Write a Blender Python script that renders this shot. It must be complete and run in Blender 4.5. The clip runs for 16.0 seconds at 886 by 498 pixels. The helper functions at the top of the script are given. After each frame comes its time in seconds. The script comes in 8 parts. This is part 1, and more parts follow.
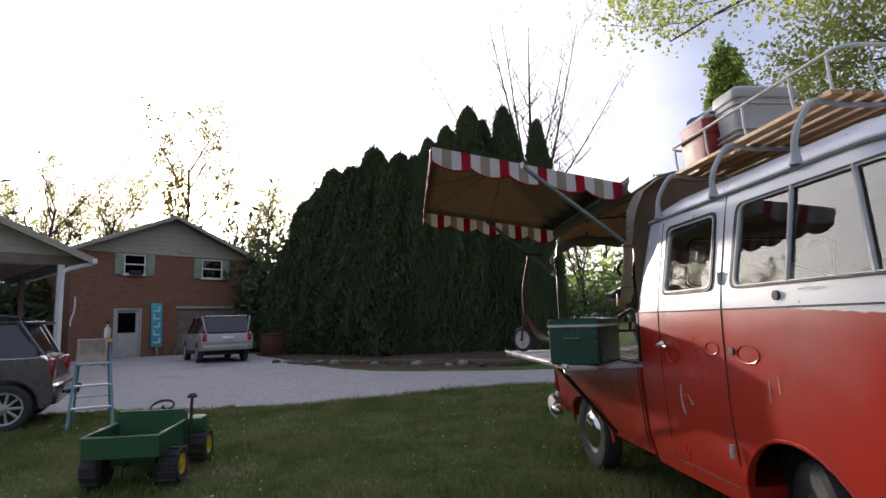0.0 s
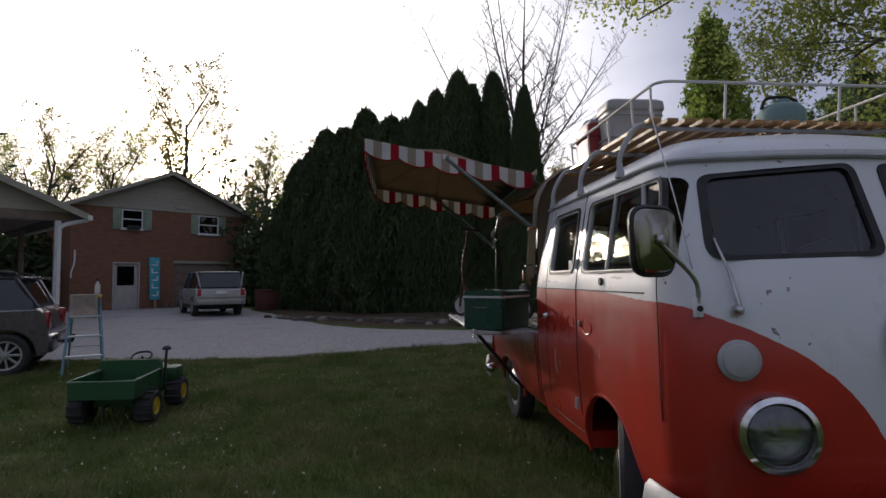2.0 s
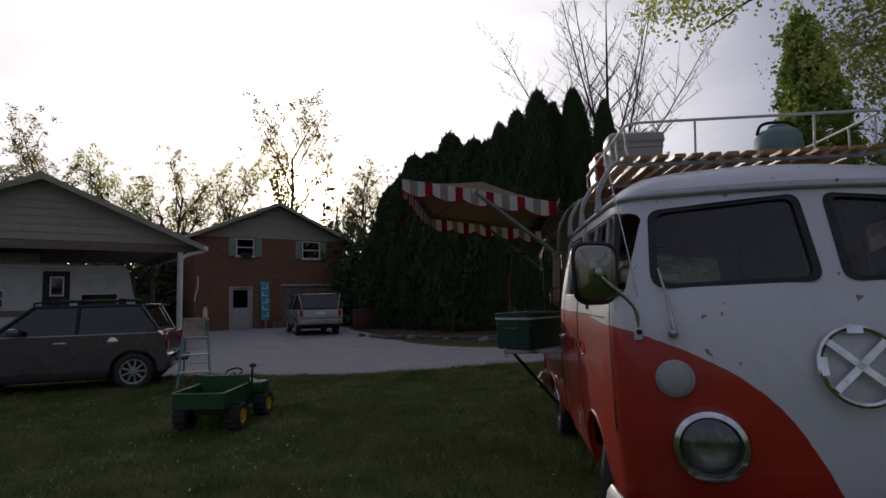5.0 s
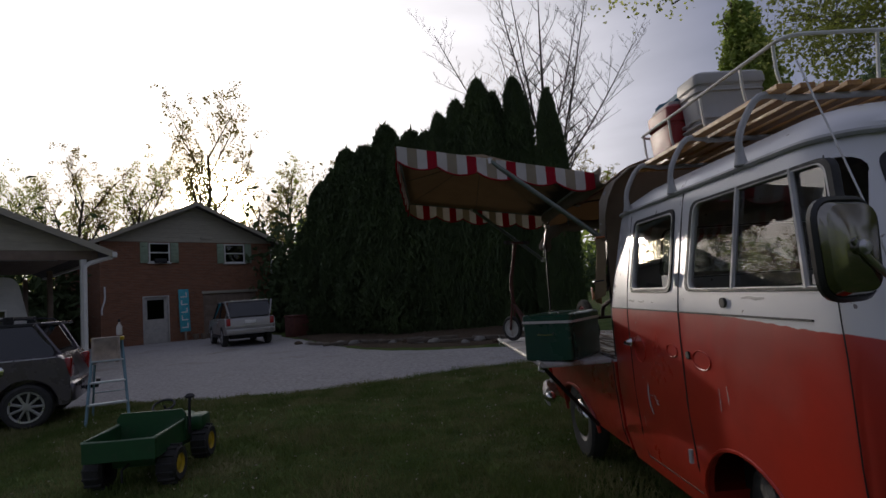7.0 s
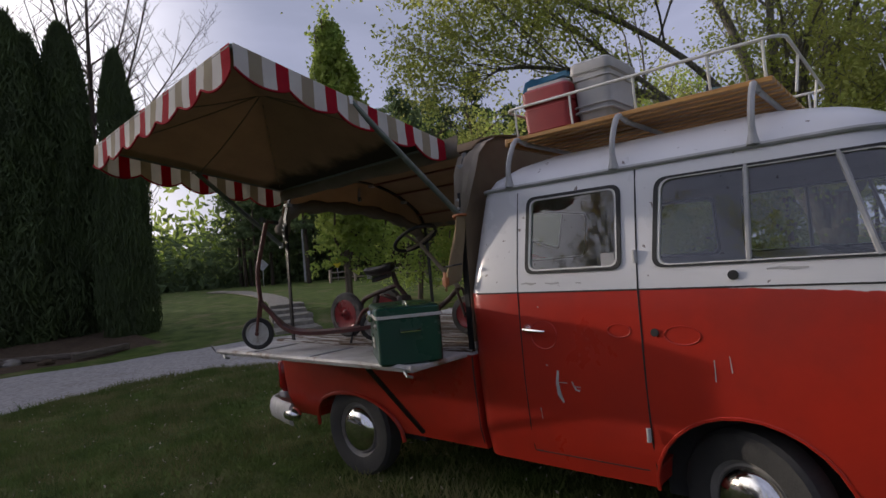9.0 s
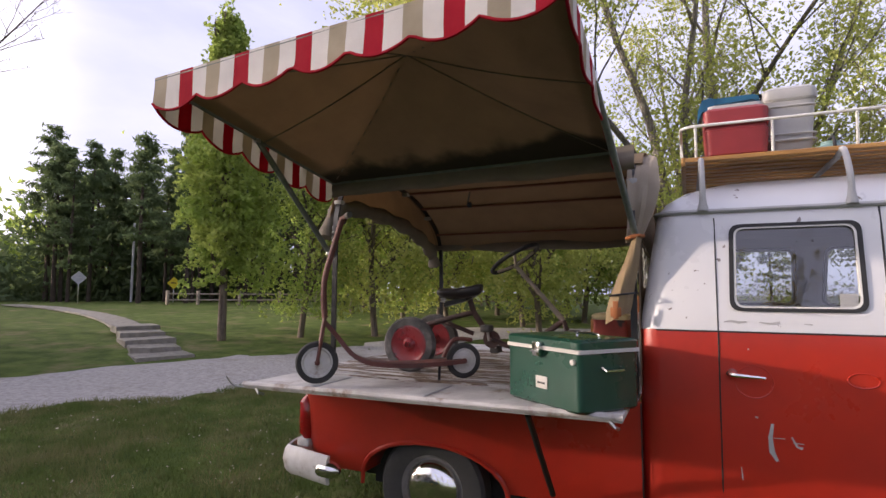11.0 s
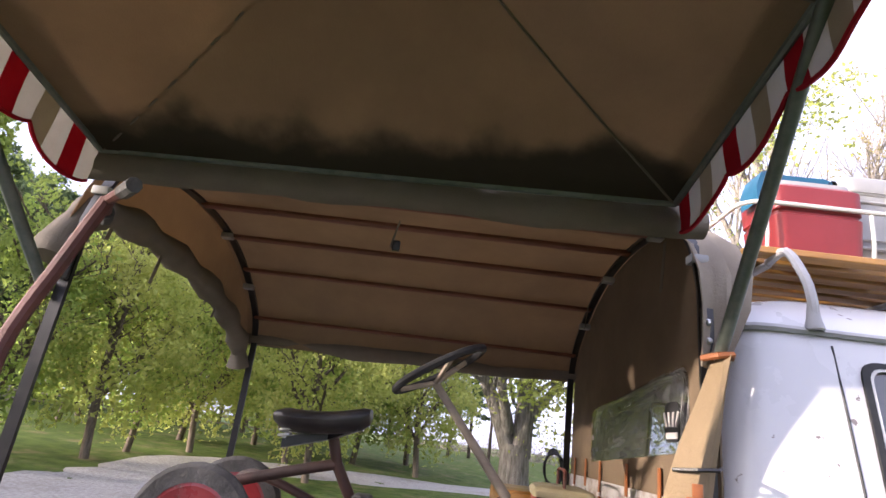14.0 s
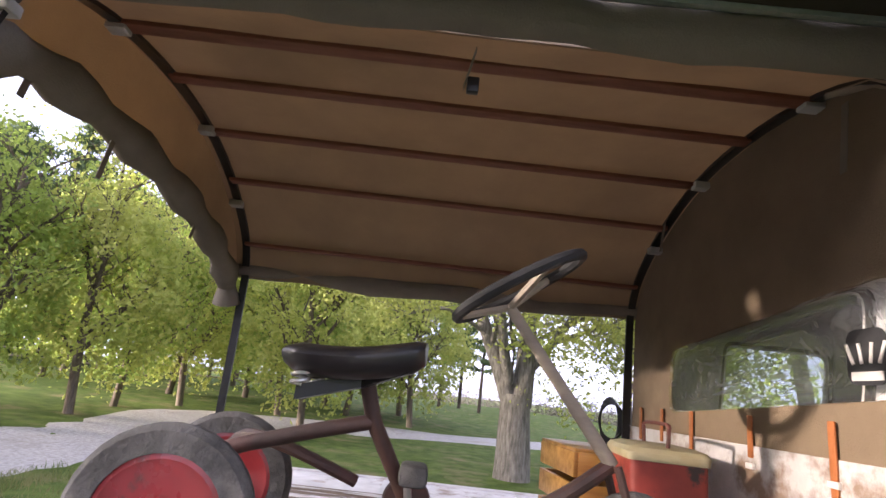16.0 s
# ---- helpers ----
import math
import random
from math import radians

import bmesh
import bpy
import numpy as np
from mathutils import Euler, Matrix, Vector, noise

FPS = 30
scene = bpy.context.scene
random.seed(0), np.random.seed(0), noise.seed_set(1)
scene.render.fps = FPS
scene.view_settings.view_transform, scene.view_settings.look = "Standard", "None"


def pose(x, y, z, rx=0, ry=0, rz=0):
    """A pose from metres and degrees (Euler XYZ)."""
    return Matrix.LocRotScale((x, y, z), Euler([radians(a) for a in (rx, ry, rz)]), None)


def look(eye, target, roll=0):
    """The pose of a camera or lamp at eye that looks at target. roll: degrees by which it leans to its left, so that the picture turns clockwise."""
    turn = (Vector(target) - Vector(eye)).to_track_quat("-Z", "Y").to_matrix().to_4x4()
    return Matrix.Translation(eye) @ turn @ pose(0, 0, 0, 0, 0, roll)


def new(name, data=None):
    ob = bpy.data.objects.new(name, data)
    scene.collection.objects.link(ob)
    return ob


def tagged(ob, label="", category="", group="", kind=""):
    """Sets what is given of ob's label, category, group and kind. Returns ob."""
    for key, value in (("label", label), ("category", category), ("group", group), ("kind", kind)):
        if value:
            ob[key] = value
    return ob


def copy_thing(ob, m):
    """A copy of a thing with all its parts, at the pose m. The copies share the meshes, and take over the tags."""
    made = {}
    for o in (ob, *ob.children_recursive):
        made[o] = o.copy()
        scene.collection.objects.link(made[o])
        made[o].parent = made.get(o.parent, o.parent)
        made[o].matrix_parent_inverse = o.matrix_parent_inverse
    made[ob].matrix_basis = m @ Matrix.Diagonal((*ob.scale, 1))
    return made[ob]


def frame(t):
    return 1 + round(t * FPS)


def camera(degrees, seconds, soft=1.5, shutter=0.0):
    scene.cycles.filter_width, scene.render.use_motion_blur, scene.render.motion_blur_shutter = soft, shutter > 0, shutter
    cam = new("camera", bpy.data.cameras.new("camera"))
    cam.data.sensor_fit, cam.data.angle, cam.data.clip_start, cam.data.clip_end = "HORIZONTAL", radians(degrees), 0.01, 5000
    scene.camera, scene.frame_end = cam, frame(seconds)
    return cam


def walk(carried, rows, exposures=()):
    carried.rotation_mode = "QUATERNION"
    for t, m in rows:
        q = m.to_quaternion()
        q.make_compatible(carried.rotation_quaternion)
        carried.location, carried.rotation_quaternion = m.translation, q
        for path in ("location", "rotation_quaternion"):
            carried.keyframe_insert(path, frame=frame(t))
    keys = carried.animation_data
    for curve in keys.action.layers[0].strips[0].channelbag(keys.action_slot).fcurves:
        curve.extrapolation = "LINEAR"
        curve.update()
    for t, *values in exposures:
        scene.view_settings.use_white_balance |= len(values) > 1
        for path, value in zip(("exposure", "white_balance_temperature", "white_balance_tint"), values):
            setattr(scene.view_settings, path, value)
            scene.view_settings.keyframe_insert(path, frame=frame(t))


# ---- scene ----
cam = camera(77.0, 16.0)
PATH = [
    (0, (-2.424, -2.246, 1.234), (-2.244, -0.271, 1.492), -1.7),
    (0.5, (-2.343, -2.513, 1.292), (-2.244, -0.519, 1.415), -2.0),
    (1, (-2.191, -2.692, 1.251), (-2.046, -0.707, 1.446), -1.9),
    (1.5, (-2.02, -2.776, 1.295), (-1.948, -0.784, 1.464), 0.5),
    (2, (-1.921, -2.88, 1.315), (-1.75, -0.891, 1.425), -0.4),
    (2.5, (-1.801, -3.046, 1.324), (-1.758, -1.059, 1.554), -2.1),
    (3, (-1.582, -3.189, 1.351), (-1.751, -1.206, 1.54), -0.1),
    (3.5, (-1.486, -3.324, 1.338), (-1.644, -1.347, 1.593), -1.6),
    (4, (-1.425, -3.415, 1.343), (-1.601, -1.431, 1.526), -0.2),
    (4.5, (-1.373, -3.388, 1.345), (-1.539, -1.403, 1.526), -1.0),
    (4.7, (-1.368, -3.376, 1.352), (-1.565, -1.394, 1.529), -1.4),
    (6.8, (-1.944, -2.372, 1.405), (-1.871, -0.381, 1.575), -3.3),
    (7, (-2.047, -2.25, 1.412), (-1.961, -0.258, 1.571), -4.0),
    (7.5, (-2.355, -1.81, 1.427), (-1.699, 0.068, 1.64), -4.8),
    (8, (-2.66, -1.411, 1.419), (-1.697, 0.338, 1.537), -7.8),
    (8.5, (-3.061, -1.111, 1.437), (-1.905, 0.518, 1.54), -6.4),
    (8.7, (-3.18, -0.948, 1.45), (-1.862, 0.555, 1.524), -5.7),
    (10.8, (-3.776, 0.898, 1.393), (-1.926, 1.649, 1.52), -1.1),
    (11, (-3.714, 1.054, 1.42), (-1.889, 1.857, 1.577), 0.3),
    (11.5, (-3.586, 1.364, 1.432), (-1.759, 2.103, 1.773), 0.7),
    (12, (-3.339, 1.604, 1.431), (-1.478, 2.069, 1.997), 3.7),
    (12.5, (-3.083, 1.764, 1.42), (-1.246, 2.119, 2.127), 7.0),
    (13, (-2.792, 1.864, 1.441), (-0.945, 2.054, 2.186), 6.7),
    (13.5, (-2.557, 1.958, 1.44), (-0.678, 1.976, 2.124), 9.0),
    (14, (-2.318, 1.982, 1.408), (-0.427, 2.041, 2.056), 7.2),
    (14.5, (-2.128, 2.006, 1.403), (-0.222, 2.101, 2.002), 6.8),
    (15, (-1.96, 2.074, 1.403), (-0.055, 1.987, 2.006), 6.1),
    (15.5, (-1.833, 2.153, 1.405), (0.087, 2.067, 1.959), 7.0),
    (16, (-1.72, 2.184, 1.376), (0.216, 2.178, 1.876), 6.4),
]
EXPOSURE = [(0.0, 0.87, 6150, 14), (1.0, 0.52, 6150, 14), (2.0, 0.02, 6150, 14), (3.5, -0.38, 6150, 14), (4.5, -0.53, 6150, 14), (7.0, -0.58, 6150, 14), (8.0, -0.42, 6200, 15), (8.5, -0.15, 6200, 15), (11.0, 1.36, 6650, 21), (12.0, 1.65, 6550, 21), (12.5, 1.85, 6450, 21), (14.0, 2.3, 6300, 21), (16.0, 2.52, 6300, 21)]
walk(cam, [(t, look(eye, target, roll)) for t, eye, target, roll in PATH], EXPOSURE)

# ---- world, sun, exposure ----
SUN_AZ, SUN_EL = 109.4, 10.6          # degrees from +x towards +y, above the horizon
world = bpy.data.worlds.new("sky")
scene.world = world
world.use_nodes = True
wn = world.node_tree
for n in list(wn.nodes):
    wn.nodes.remove(n)


def wnode(kind, **values):
    n = wn.nodes.new(kind)
    for k, v in values.items():
        n.inputs[k].default_value = v
    return n


w_out = wnode("ShaderNodeOutputWorld")
w_bg = wnode("ShaderNodeBackground", Strength=1.0)
w_sky = wn.nodes.new("ShaderNodeTexSky")
w_sky.sky_type = "NISHITA"
w_sky.sun_disc = False
w_sky.sun_elevation = radians(SUN_EL)
w_sky.sun_rotation = radians(90 - SUN_AZ)
w_sky.dust_density = 3.0
w_sky.air_density = 1.0
w_scale = wn.nodes.new("ShaderNodeVectorMath")
w_scale.operation = "SCALE"
w_scale.inputs["Scale"].default_value = 0.07
# thin high cloud: a pale veil, thicker in drifting streaks
w_co = wn.nodes.new("ShaderNodeTexCoord")
w_map = wn.nodes.new("ShaderNodeMapping")
w_map.inputs["Scale"].default_value = (1.0, 1.0, 3.2)
w_noise = wnode("ShaderNodeTexNoise", Scale=2.1, Detail=6.0, Roughness=0.55, Distortion=0.4)
w_ramp = wn.nodes.new("ShaderNodeMapRange")
for k, v in (("From Min", 0.35), ("From Max", 0.68), ("To Min", 0.62), ("To Max", 0.92)):
    w_ramp.inputs[k].default_value = v
w_dot = wn.nodes.new("ShaderNodeVectorMath")
w_dot.operation = "DOT_PRODUCT"
sun_way = Vector((math.cos(radians(SUN_AZ)) * math.cos(radians(SUN_EL)), math.sin(radians(SUN_AZ)) * math.cos(radians(SUN_EL)), math.sin(radians(SUN_EL))))
w_dot.inputs[1].default_value = sun_way
w_glow = wn.nodes.new("ShaderNodeMapRange")
w_glow.interpolation_type = "SMOOTHSTEP"
for k, v in (("From Min", 0.60), ("From Max", 1.0), ("To Min", 0.0), ("To Max", 1.0)):
    w_glow.inputs[k].default_value = v
w_cloud = wn.nodes.new("ShaderNodeMix")
w_cloud.data_type = "RGBA"
w_cloud.inputs[6].default_value = (0.40, 0.42, 0.55, 1)
w_cloud.inputs[7].default_value = (2.2, 2.1, 2.0, 1)
w_mix = wn.nodes.new("ShaderNodeMix")
w_mix.data_type = "RGBA"
# the low sun burning through the veil
w_burn = wn.nodes.new("ShaderNodeMapRange")
w_burn.interpolation_type = "SMOOTHERSTEP"
for k, v in (("From Min", math.cos(radians(4.2))), ("From Max", 1.0), ("To Min", 0.0), ("To Max", 1.0)):
    w_burn.inputs[k].default_value = v
w_halo = wn.nodes.new("ShaderNodeMix")
w_halo.data_type, w_halo.blend_type = "RGBA", "ADD"
w_halo.inputs[7].default_value = (30.0, 24.0, 15.0, 1)
L = wn.links.new
L(w_dot.outputs["Value"], w_burn.inputs["Value"])
L(w_burn.outputs["Result"], w_halo.inputs[0])
L(w_mix.outputs[2], w_halo.inputs[6])
L(w_co.outputs["Generated"], w_map.inputs["Vector"])
L(w_map.outputs["Vector"], w_noise.inputs["Vector"])
L(w_noise.outputs["Fac"], w_ramp.inputs["Value"])
L(w_co.outputs["Generated"], w_dot.inputs[0])
L(w_dot.outputs["Value"], w_glow.inputs["Value"])
L(w_glow.outputs["Result"], w_cloud.inputs[0])
L(w_sky.outputs["Color"], w_scale.inputs[0])
L(w_ramp.outputs["Result"], w_mix.inputs[0])
L(w_scale.outputs["Vector"], w_mix.inputs[6])
L(w_cloud.outputs[2], w_mix.inputs[7])
L(w_halo.outputs[2], w_bg.inputs["Color"])
L(w_bg.outputs["Background"], w_out.inputs["Surface"])

sun_data = bpy.data.lights.new("sun", "SUN")
sun_data.energy = 4.0
sun_data.angle = radians(1.5)
sun_data.color = (1.0, 0.88, 0.72)
sun = new("sun", sun_data)
sun.matrix_world = look(sun_way * 60, (0, 0, 0))

# ---- materials ----


def mat(name, colour, rough=0.6, metal=0.0, second=None, scale=8.0, detail=6.0, low=0.35, high=0.65, bump=0.0, bump_scale=None, stretch=(1, 1, 1),
        stain=None, stain_scale=1.5, stain_low=0.55, stain_high=0.75, rough_var=0.08, spec=0.5, random_tint=0.0, coat=0.0, through_light=None, sheen=0.0):
    """A procedural surface: a base colour with grain of a second colour, stains at a larger scale, relief and uneven gloss."""
    m = bpy.data.materials.new(name)
    m.use_nodes = True
    nt = m.node_tree
    b = nt.nodes["Principled BSDF"]
    b.inputs["Metallic"].default_value = metal
    b.inputs["Specular IOR Level"].default_value = spec
    b.inputs["Coat Weight"].default_value = coat
    b.inputs["Coat Roughness"].default_value = 0.08
    co = nt.nodes.new("ShaderNodeTexCoord")
    mp = nt.nodes.new("ShaderNodeMapping")
    mp.inputs["Scale"].default_value = stretch
    nt.links.new(co.outputs["Object"], mp.inputs["Vector"])

    def grain(sc, lo, hi, dt=detail):
        n = nt.nodes.new("ShaderNodeTexNoise")
        n.inputs["Scale"].default_value, n.inputs["Detail"].default_value, n.inputs["Roughness"].default_value = sc, dt, 0.62
        r = nt.nodes.new("ShaderNodeMapRange")
        r.inputs["From Min"].default_value, r.inputs["From Max"].default_value = lo, hi
        nt.links.new(mp.outputs["Vector"], n.inputs["Vector"])
        nt.links.new(n.outputs["Fac"], r.inputs["Value"])
        return n, r.outputs["Result"]

    def blend(fac, a, c):
        x = nt.nodes.new("ShaderNodeMix")
        x.data_type = "RGBA"
        nt.links.new(fac, x.inputs[0])
        for s, v in ((x.inputs[6], a), (x.inputs[7], c)):
            if isinstance(v, tuple):
                s.default_value = (*v, 1)
            else:
                nt.links.new(v, s)
        return x.outputs[2]

    noise_node, fac = grain(scale, low, high)
    second = second or tuple(min(1, c * 0.78) for c in colour)
    out = blend(fac, colour, second)
    if stain:
        _, f2 = grain(stain_scale, stain_low, stain_high, 8.0)
        out = blend(f2, out, stain)
    if random_tint:
        info = nt.nodes.new("ShaderNodeObjectInfo")
        hsv = nt.nodes.new("ShaderNodeHueSaturation")
        r = nt.nodes.new("ShaderNodeMapRange")
        r.inputs["To Min"].default_value, r.inputs["To Max"].default_value = 1 - random_tint, 1 + random_tint
        nt.links.new(info.outputs["Random"], r.inputs["Value"])
        nt.links.new(r.outputs["Result"], hsv.inputs["Value"])
        nt.links.new(out, hsv.inputs["Color"])
        out = hsv.outputs["Color"]
    nt.links.new(out, b.inputs["Base Color"])
    rr = nt.nodes.new("ShaderNodeMapRange")
    rr.inputs["To Min"].default_value, rr.inputs["To Max"].default_value = max(0.02, rough - rough_var), min(1, rough + rough_var)
    nt.links.new(fac, rr.inputs["Value"])
    nt.links.new(rr.outputs["Result"], b.inputs["Roughness"])
    if bump:
        bn, _ = grain(bump_scale or scale * 4, 0.3, 0.7)
        bp = nt.nodes.new("ShaderNodeBump")
        bp.inputs["Strength"].default_value, bp.inputs["Distance"].default_value = min(1.0, bump * 10), bump * 0.1
        nt.links.new(bn.outputs["Fac"], bp.inputs["Height"])
        nt.links.new(bp.outputs["Normal"], b.inputs["Normal"])
    if through_light:
        tr = nt.nodes.new("ShaderNodeBsdfTranslucent")
        mx = nt.nodes.new("ShaderNodeMixShader")
        mx.inputs[0].default_value = through_light
        nt.links.new(out, tr.inputs["Color"])
        nt.links.new(b.outputs[0], mx.inputs[1])
        nt.links.new(tr.outputs[0], mx.inputs[2])
        nt.links.new(mx.outputs[0], nt.nodes["Material Output"].inputs["Surface"])
    return m


def glass(name, tint=(1, 1, 1), rough=0.02, clear=0.85, haze=0.0):
    """A thin pane: mostly see-through, with a mirror gloss that grows towards grazing."""
    m = bpy.data.materials.new(name)
    m.use_nodes = True
    nt = m.node_tree
    nt.nodes.remove(nt.nodes["Principled BSDF"])
    tr = nt.nodes.new("ShaderNodeBsdfTransparent")
    tr.inputs["Color"].default_value = (*tint, 1)
    gl = nt.nodes.new("ShaderNodeBsdfGlossy")
    gl.inputs["Roughness"].default_value = rough
    fr = nt.nodes.new("ShaderNodeFresnel")
    fr.inputs["IOR"].default_value = 1.62
    ad = nt.nodes.new("ShaderNodeMath")
    ad.operation = "ADD"
    ad.inputs[1].default_value = 1 - clear
    mx = nt.nodes.new("ShaderNodeMixShader")
    nt.links.new(fr.outputs["Fac"], ad.inputs[0])
    nt.links.new(ad.outputs[0], mx.inputs[0])
    nt.links.new(tr.outputs[0], mx.inputs[1])
    nt.links.new(gl.outputs[0], mx.inputs[2])
    last = mx
    if haze:
        # fine scratches scatter some of the light that comes through
        tl = nt.nodes.new("ShaderNodeBsdfTranslucent")
        tl.inputs["Color"].default_value = (0.85, 0.86, 0.84, 1)
        sc = nt.nodes.new("ShaderNodeTexNoise")
        sc.inputs["Scale"].default_value = 9.0
        sc.inputs["Detail"].default_value = 6.0
        mr = nt.nodes.new("ShaderNodeMapRange")
        mr.inputs["From Min"].default_value = 0.35
        mr.inputs["From Max"].default_value = 0.70
        mr.inputs["To Min"].default_value = 0.3 * haze
        mr.inputs["To Max"].default_value = 1.7 * haze
        last = nt.nodes.new("ShaderNodeMixShader")
        nt.links.new(sc.outputs["Fac"], mr.inputs["Value"])
        nt.links.new(mr.outputs["Result"], last.inputs[0])
        nt.links.new(mx.outputs[0], last.inputs[1])
        nt.links.new(tl.outputs[0], last.inputs[2])
    nt.links.new(last.outputs[0], nt.nodes["Material Output"].inputs["Surface"])
    return m


M = {}
M["grass"] = mat("grass", (0.100, 0.140, 0.030), 0.9, second=(0.052, 0.082, 0.020), scale=2.4, stain=(0.18, 0.155, 0.08), stain_scale=1.1, stain_low=0.53, stain_high=0.70, bump=0.25, bump_scale=60, spec=0.1)
M["blade"] = mat("blade", (0.098, 0.140, 0.036), 0.8, second=(0.205, 0.20, 0.088), scale=1.6, low=0.42, high=0.60, spec=0.15, through_light=0.3)
M["gravel"] = mat("gravel", (0.48, 0.46, 0.44), 0.95, second=(0.30, 0.285, 0.27), scale=16, stain=(0.25, 0.23, 0.19), stain_scale=0.5, bump=0.4, bump_scale=45, spec=0.2)
M["mulch"] = mat("mulch", (0.07, 0.05, 0.035), 0.95, second=(0.12, 0.09, 0.06), scale=9, bump=0.4, bump_scale=40, spec=0.1)
M["concrete"] = mat("concrete", (0.235, 0.22, 0.19), 0.9, second=(0.15, 0.14, 0.12), scale=6, stain=(0.2, 0.18, 0.14), stain_scale=1.2, bump=0.15)
M["siding"] = mat("siding", (0.36, 0.33, 0.25), 0.7, second=(0.30, 0.28, 0.22), scale=3, stretch=(1, 1, 6), random_tint=0.05)
M["roofing"] = mat("roofing", (0.13, 0.12, 0.11), 0.95, second=(0.08, 0.075, 0.07), scale=14, bump=0.2)
M["white_trim"] = mat("white_trim", (0.72, 0.72, 0.68), 0.5, second=(0.62, 0.61, 0.57), scale=4, stain=(0.45, 0.42, 0.36), stain_scale=2.0, stain_low=0.62, stain_high=0.8)
M["shutter"] = mat("shutter", (0.28, 0.36, 0.25), 0.6, scale=5)
M["turquoise"] = mat("turquoise", (0.06, 0.40, 0.48), 0.5, scale=5, stain=(0.25, 0.45, 0.45), stain_scale=3)
M["door_grey"] = mat("door_grey", (0.50, 0.48, 0.44), 0.5, scale=5)
M["garage_brown"] = mat("garage_brown", (0.20, 0.15, 0.11), 0.6, scale=5)
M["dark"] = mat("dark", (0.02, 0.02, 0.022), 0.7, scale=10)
M["black_metal"] = mat("black_metal", (0.012, 0.012, 0.013), 0.42, second=(0.022, 0.02, 0.018), scale=20, metal=0.0, low=0.5, high=0.75)
M["rubber"] = mat("rubber", (0.022, 0.022, 0.022), 0.8, second=(0.04, 0.039, 0.037), scale=14, stain=(0.07, 0.065, 0.06), stain_scale=4, bump=0.06)
M["old_rubber"] = mat("old_rubber", (0.10, 0.095, 0.09), 0.85, second=(0.05, 0.048, 0.045), scale=9, stain=(0.23, 0.21, 0.19), stain_scale=5, bump=0.1)
M["chrome"] = mat("chrome", (0.78, 0.78, 0.76), 0.13, metal=1.0, second=(0.6, 0.59, 0.56), scale=14, stain=(0.35, 0.29, 0.22), stain_scale=9, stain_low=0.64, stain_high=0.78, rough_var=0.06)
M["steel"] = mat("steel", (0.55, 0.55, 0.54), 0.35, metal=1.0, scale=18, stain=(0.25, 0.2, 0.16), stain_scale=6, stain_low=0.66, stain_high=0.8)
M["grey_paint"] = mat("grey_paint", (0.42, 0.42, 0.42), 0.5, second=(0.34, 0.34, 0.33), scale=9, stain=(0.25, 0.17, 0.11), stain_scale=9, stain_low=0.68, stain_high=0.8)
M["bus_red"] = mat("bus_red", (0.45, 0.027, 0.013), 0.34, second=(0.38, 0.022, 0.011), scale=2.0, stain=(0.25, 0.024, 0.015), stain_scale=1.1, stain_low=0.5, stain_high=0.8, rough_var=0.08, coat=0.25)
M["bus_white"] = mat("bus_white", (0.66, 0.66, 0.67), 0.32, second=(0.60, 0.60, 0.60), scale=2.2, stain=(0.40, 0.36, 0.31), stain_scale=9, stain_low=0.70, stain_high=0.82, coat=0.2)
M["seal"] = mat("seal", (0.02, 0.02, 0.02), 0.6, scale=20)
M["cab_inside"] = mat("cab_inside", (0.14, 0.14, 0.14), 0.8, scale=5)
M["bed_wood"] = mat("bed_wood", (0.21, 0.15, 0.105), 0.8, second=(0.10, 0.068, 0.045), scale=6, stretch=(6, 0.7, 6), stain=(0.50, 0.48, 0.46), stain_scale=4.5, stain_low=0.51, stain_high=0.55, bump=0.15, random_tint=0.2)
M["gate_paint"] = mat("gate_paint", (0.52, 0.50, 0.49), 0.6, second=(0.34, 0.325, 0.31), scale=4, stain=(0.19, 0.13, 0.09), stain_scale=6, stain_low=0.54, stain_high=0.66, bump=0.06)
M["rack_wood"] = mat("rack_wood", (0.43, 0.225, 0.055), 0.45, second=(0.27, 0.125, 0.03), scale=5, stretch=(6, 0.6, 6), random_tint=0.15, coat=0.2)
M["canvas"] = mat("canvas", (0.33, 0.245, 0.16), 0.9, second=(0.285, 0.212, 0.142), scale=5, stain=(0.24, 0.18, 0.12), stain_scale=1.2, bump=0.06, bump_scale=180, through_light=0.46, spec=0.1)
M["canvas_out"] = mat("canvas_out", (0.235, 0.205, 0.165), 0.9, second=(0.195, 0.17, 0.14), scale=5, stain=(0.15, 0.13, 0.105), stain_scale=1.4, bump=0.06, bump_scale=180, through_light=0.2, spec=0.1)
M["canvas_pale"] = mat("canvas_pale", (0.40, 0.345, 0.275), 0.9, second=(0.34, 0.29, 0.23), scale=5, stain=(0.26, 0.22, 0.175), stain_scale=3, bump=0.06, bump_scale=180, through_light=0.2, spec=0.1)
M["canvas_flap"] = mat("canvas_flap", (0.32, 0.24, 0.15), 0.9, second=(0.28, 0.21, 0.13), scale=4, stain=(0.23, 0.175, 0.115), stain_scale=3, bump=0.06, bump_scale=160, through_light=0.15, spec=0.1)
M["canvas_tan"] = mat("canvas_tan", (0.225, 0.168, 0.112), 0.9, second=(0.19, 0.142, 0.096), scale=4, stain=(0.155, 0.12, 0.082), stain_scale=2, bump=0.06, bump_scale=160, through_light=0.15, spec=0.1)
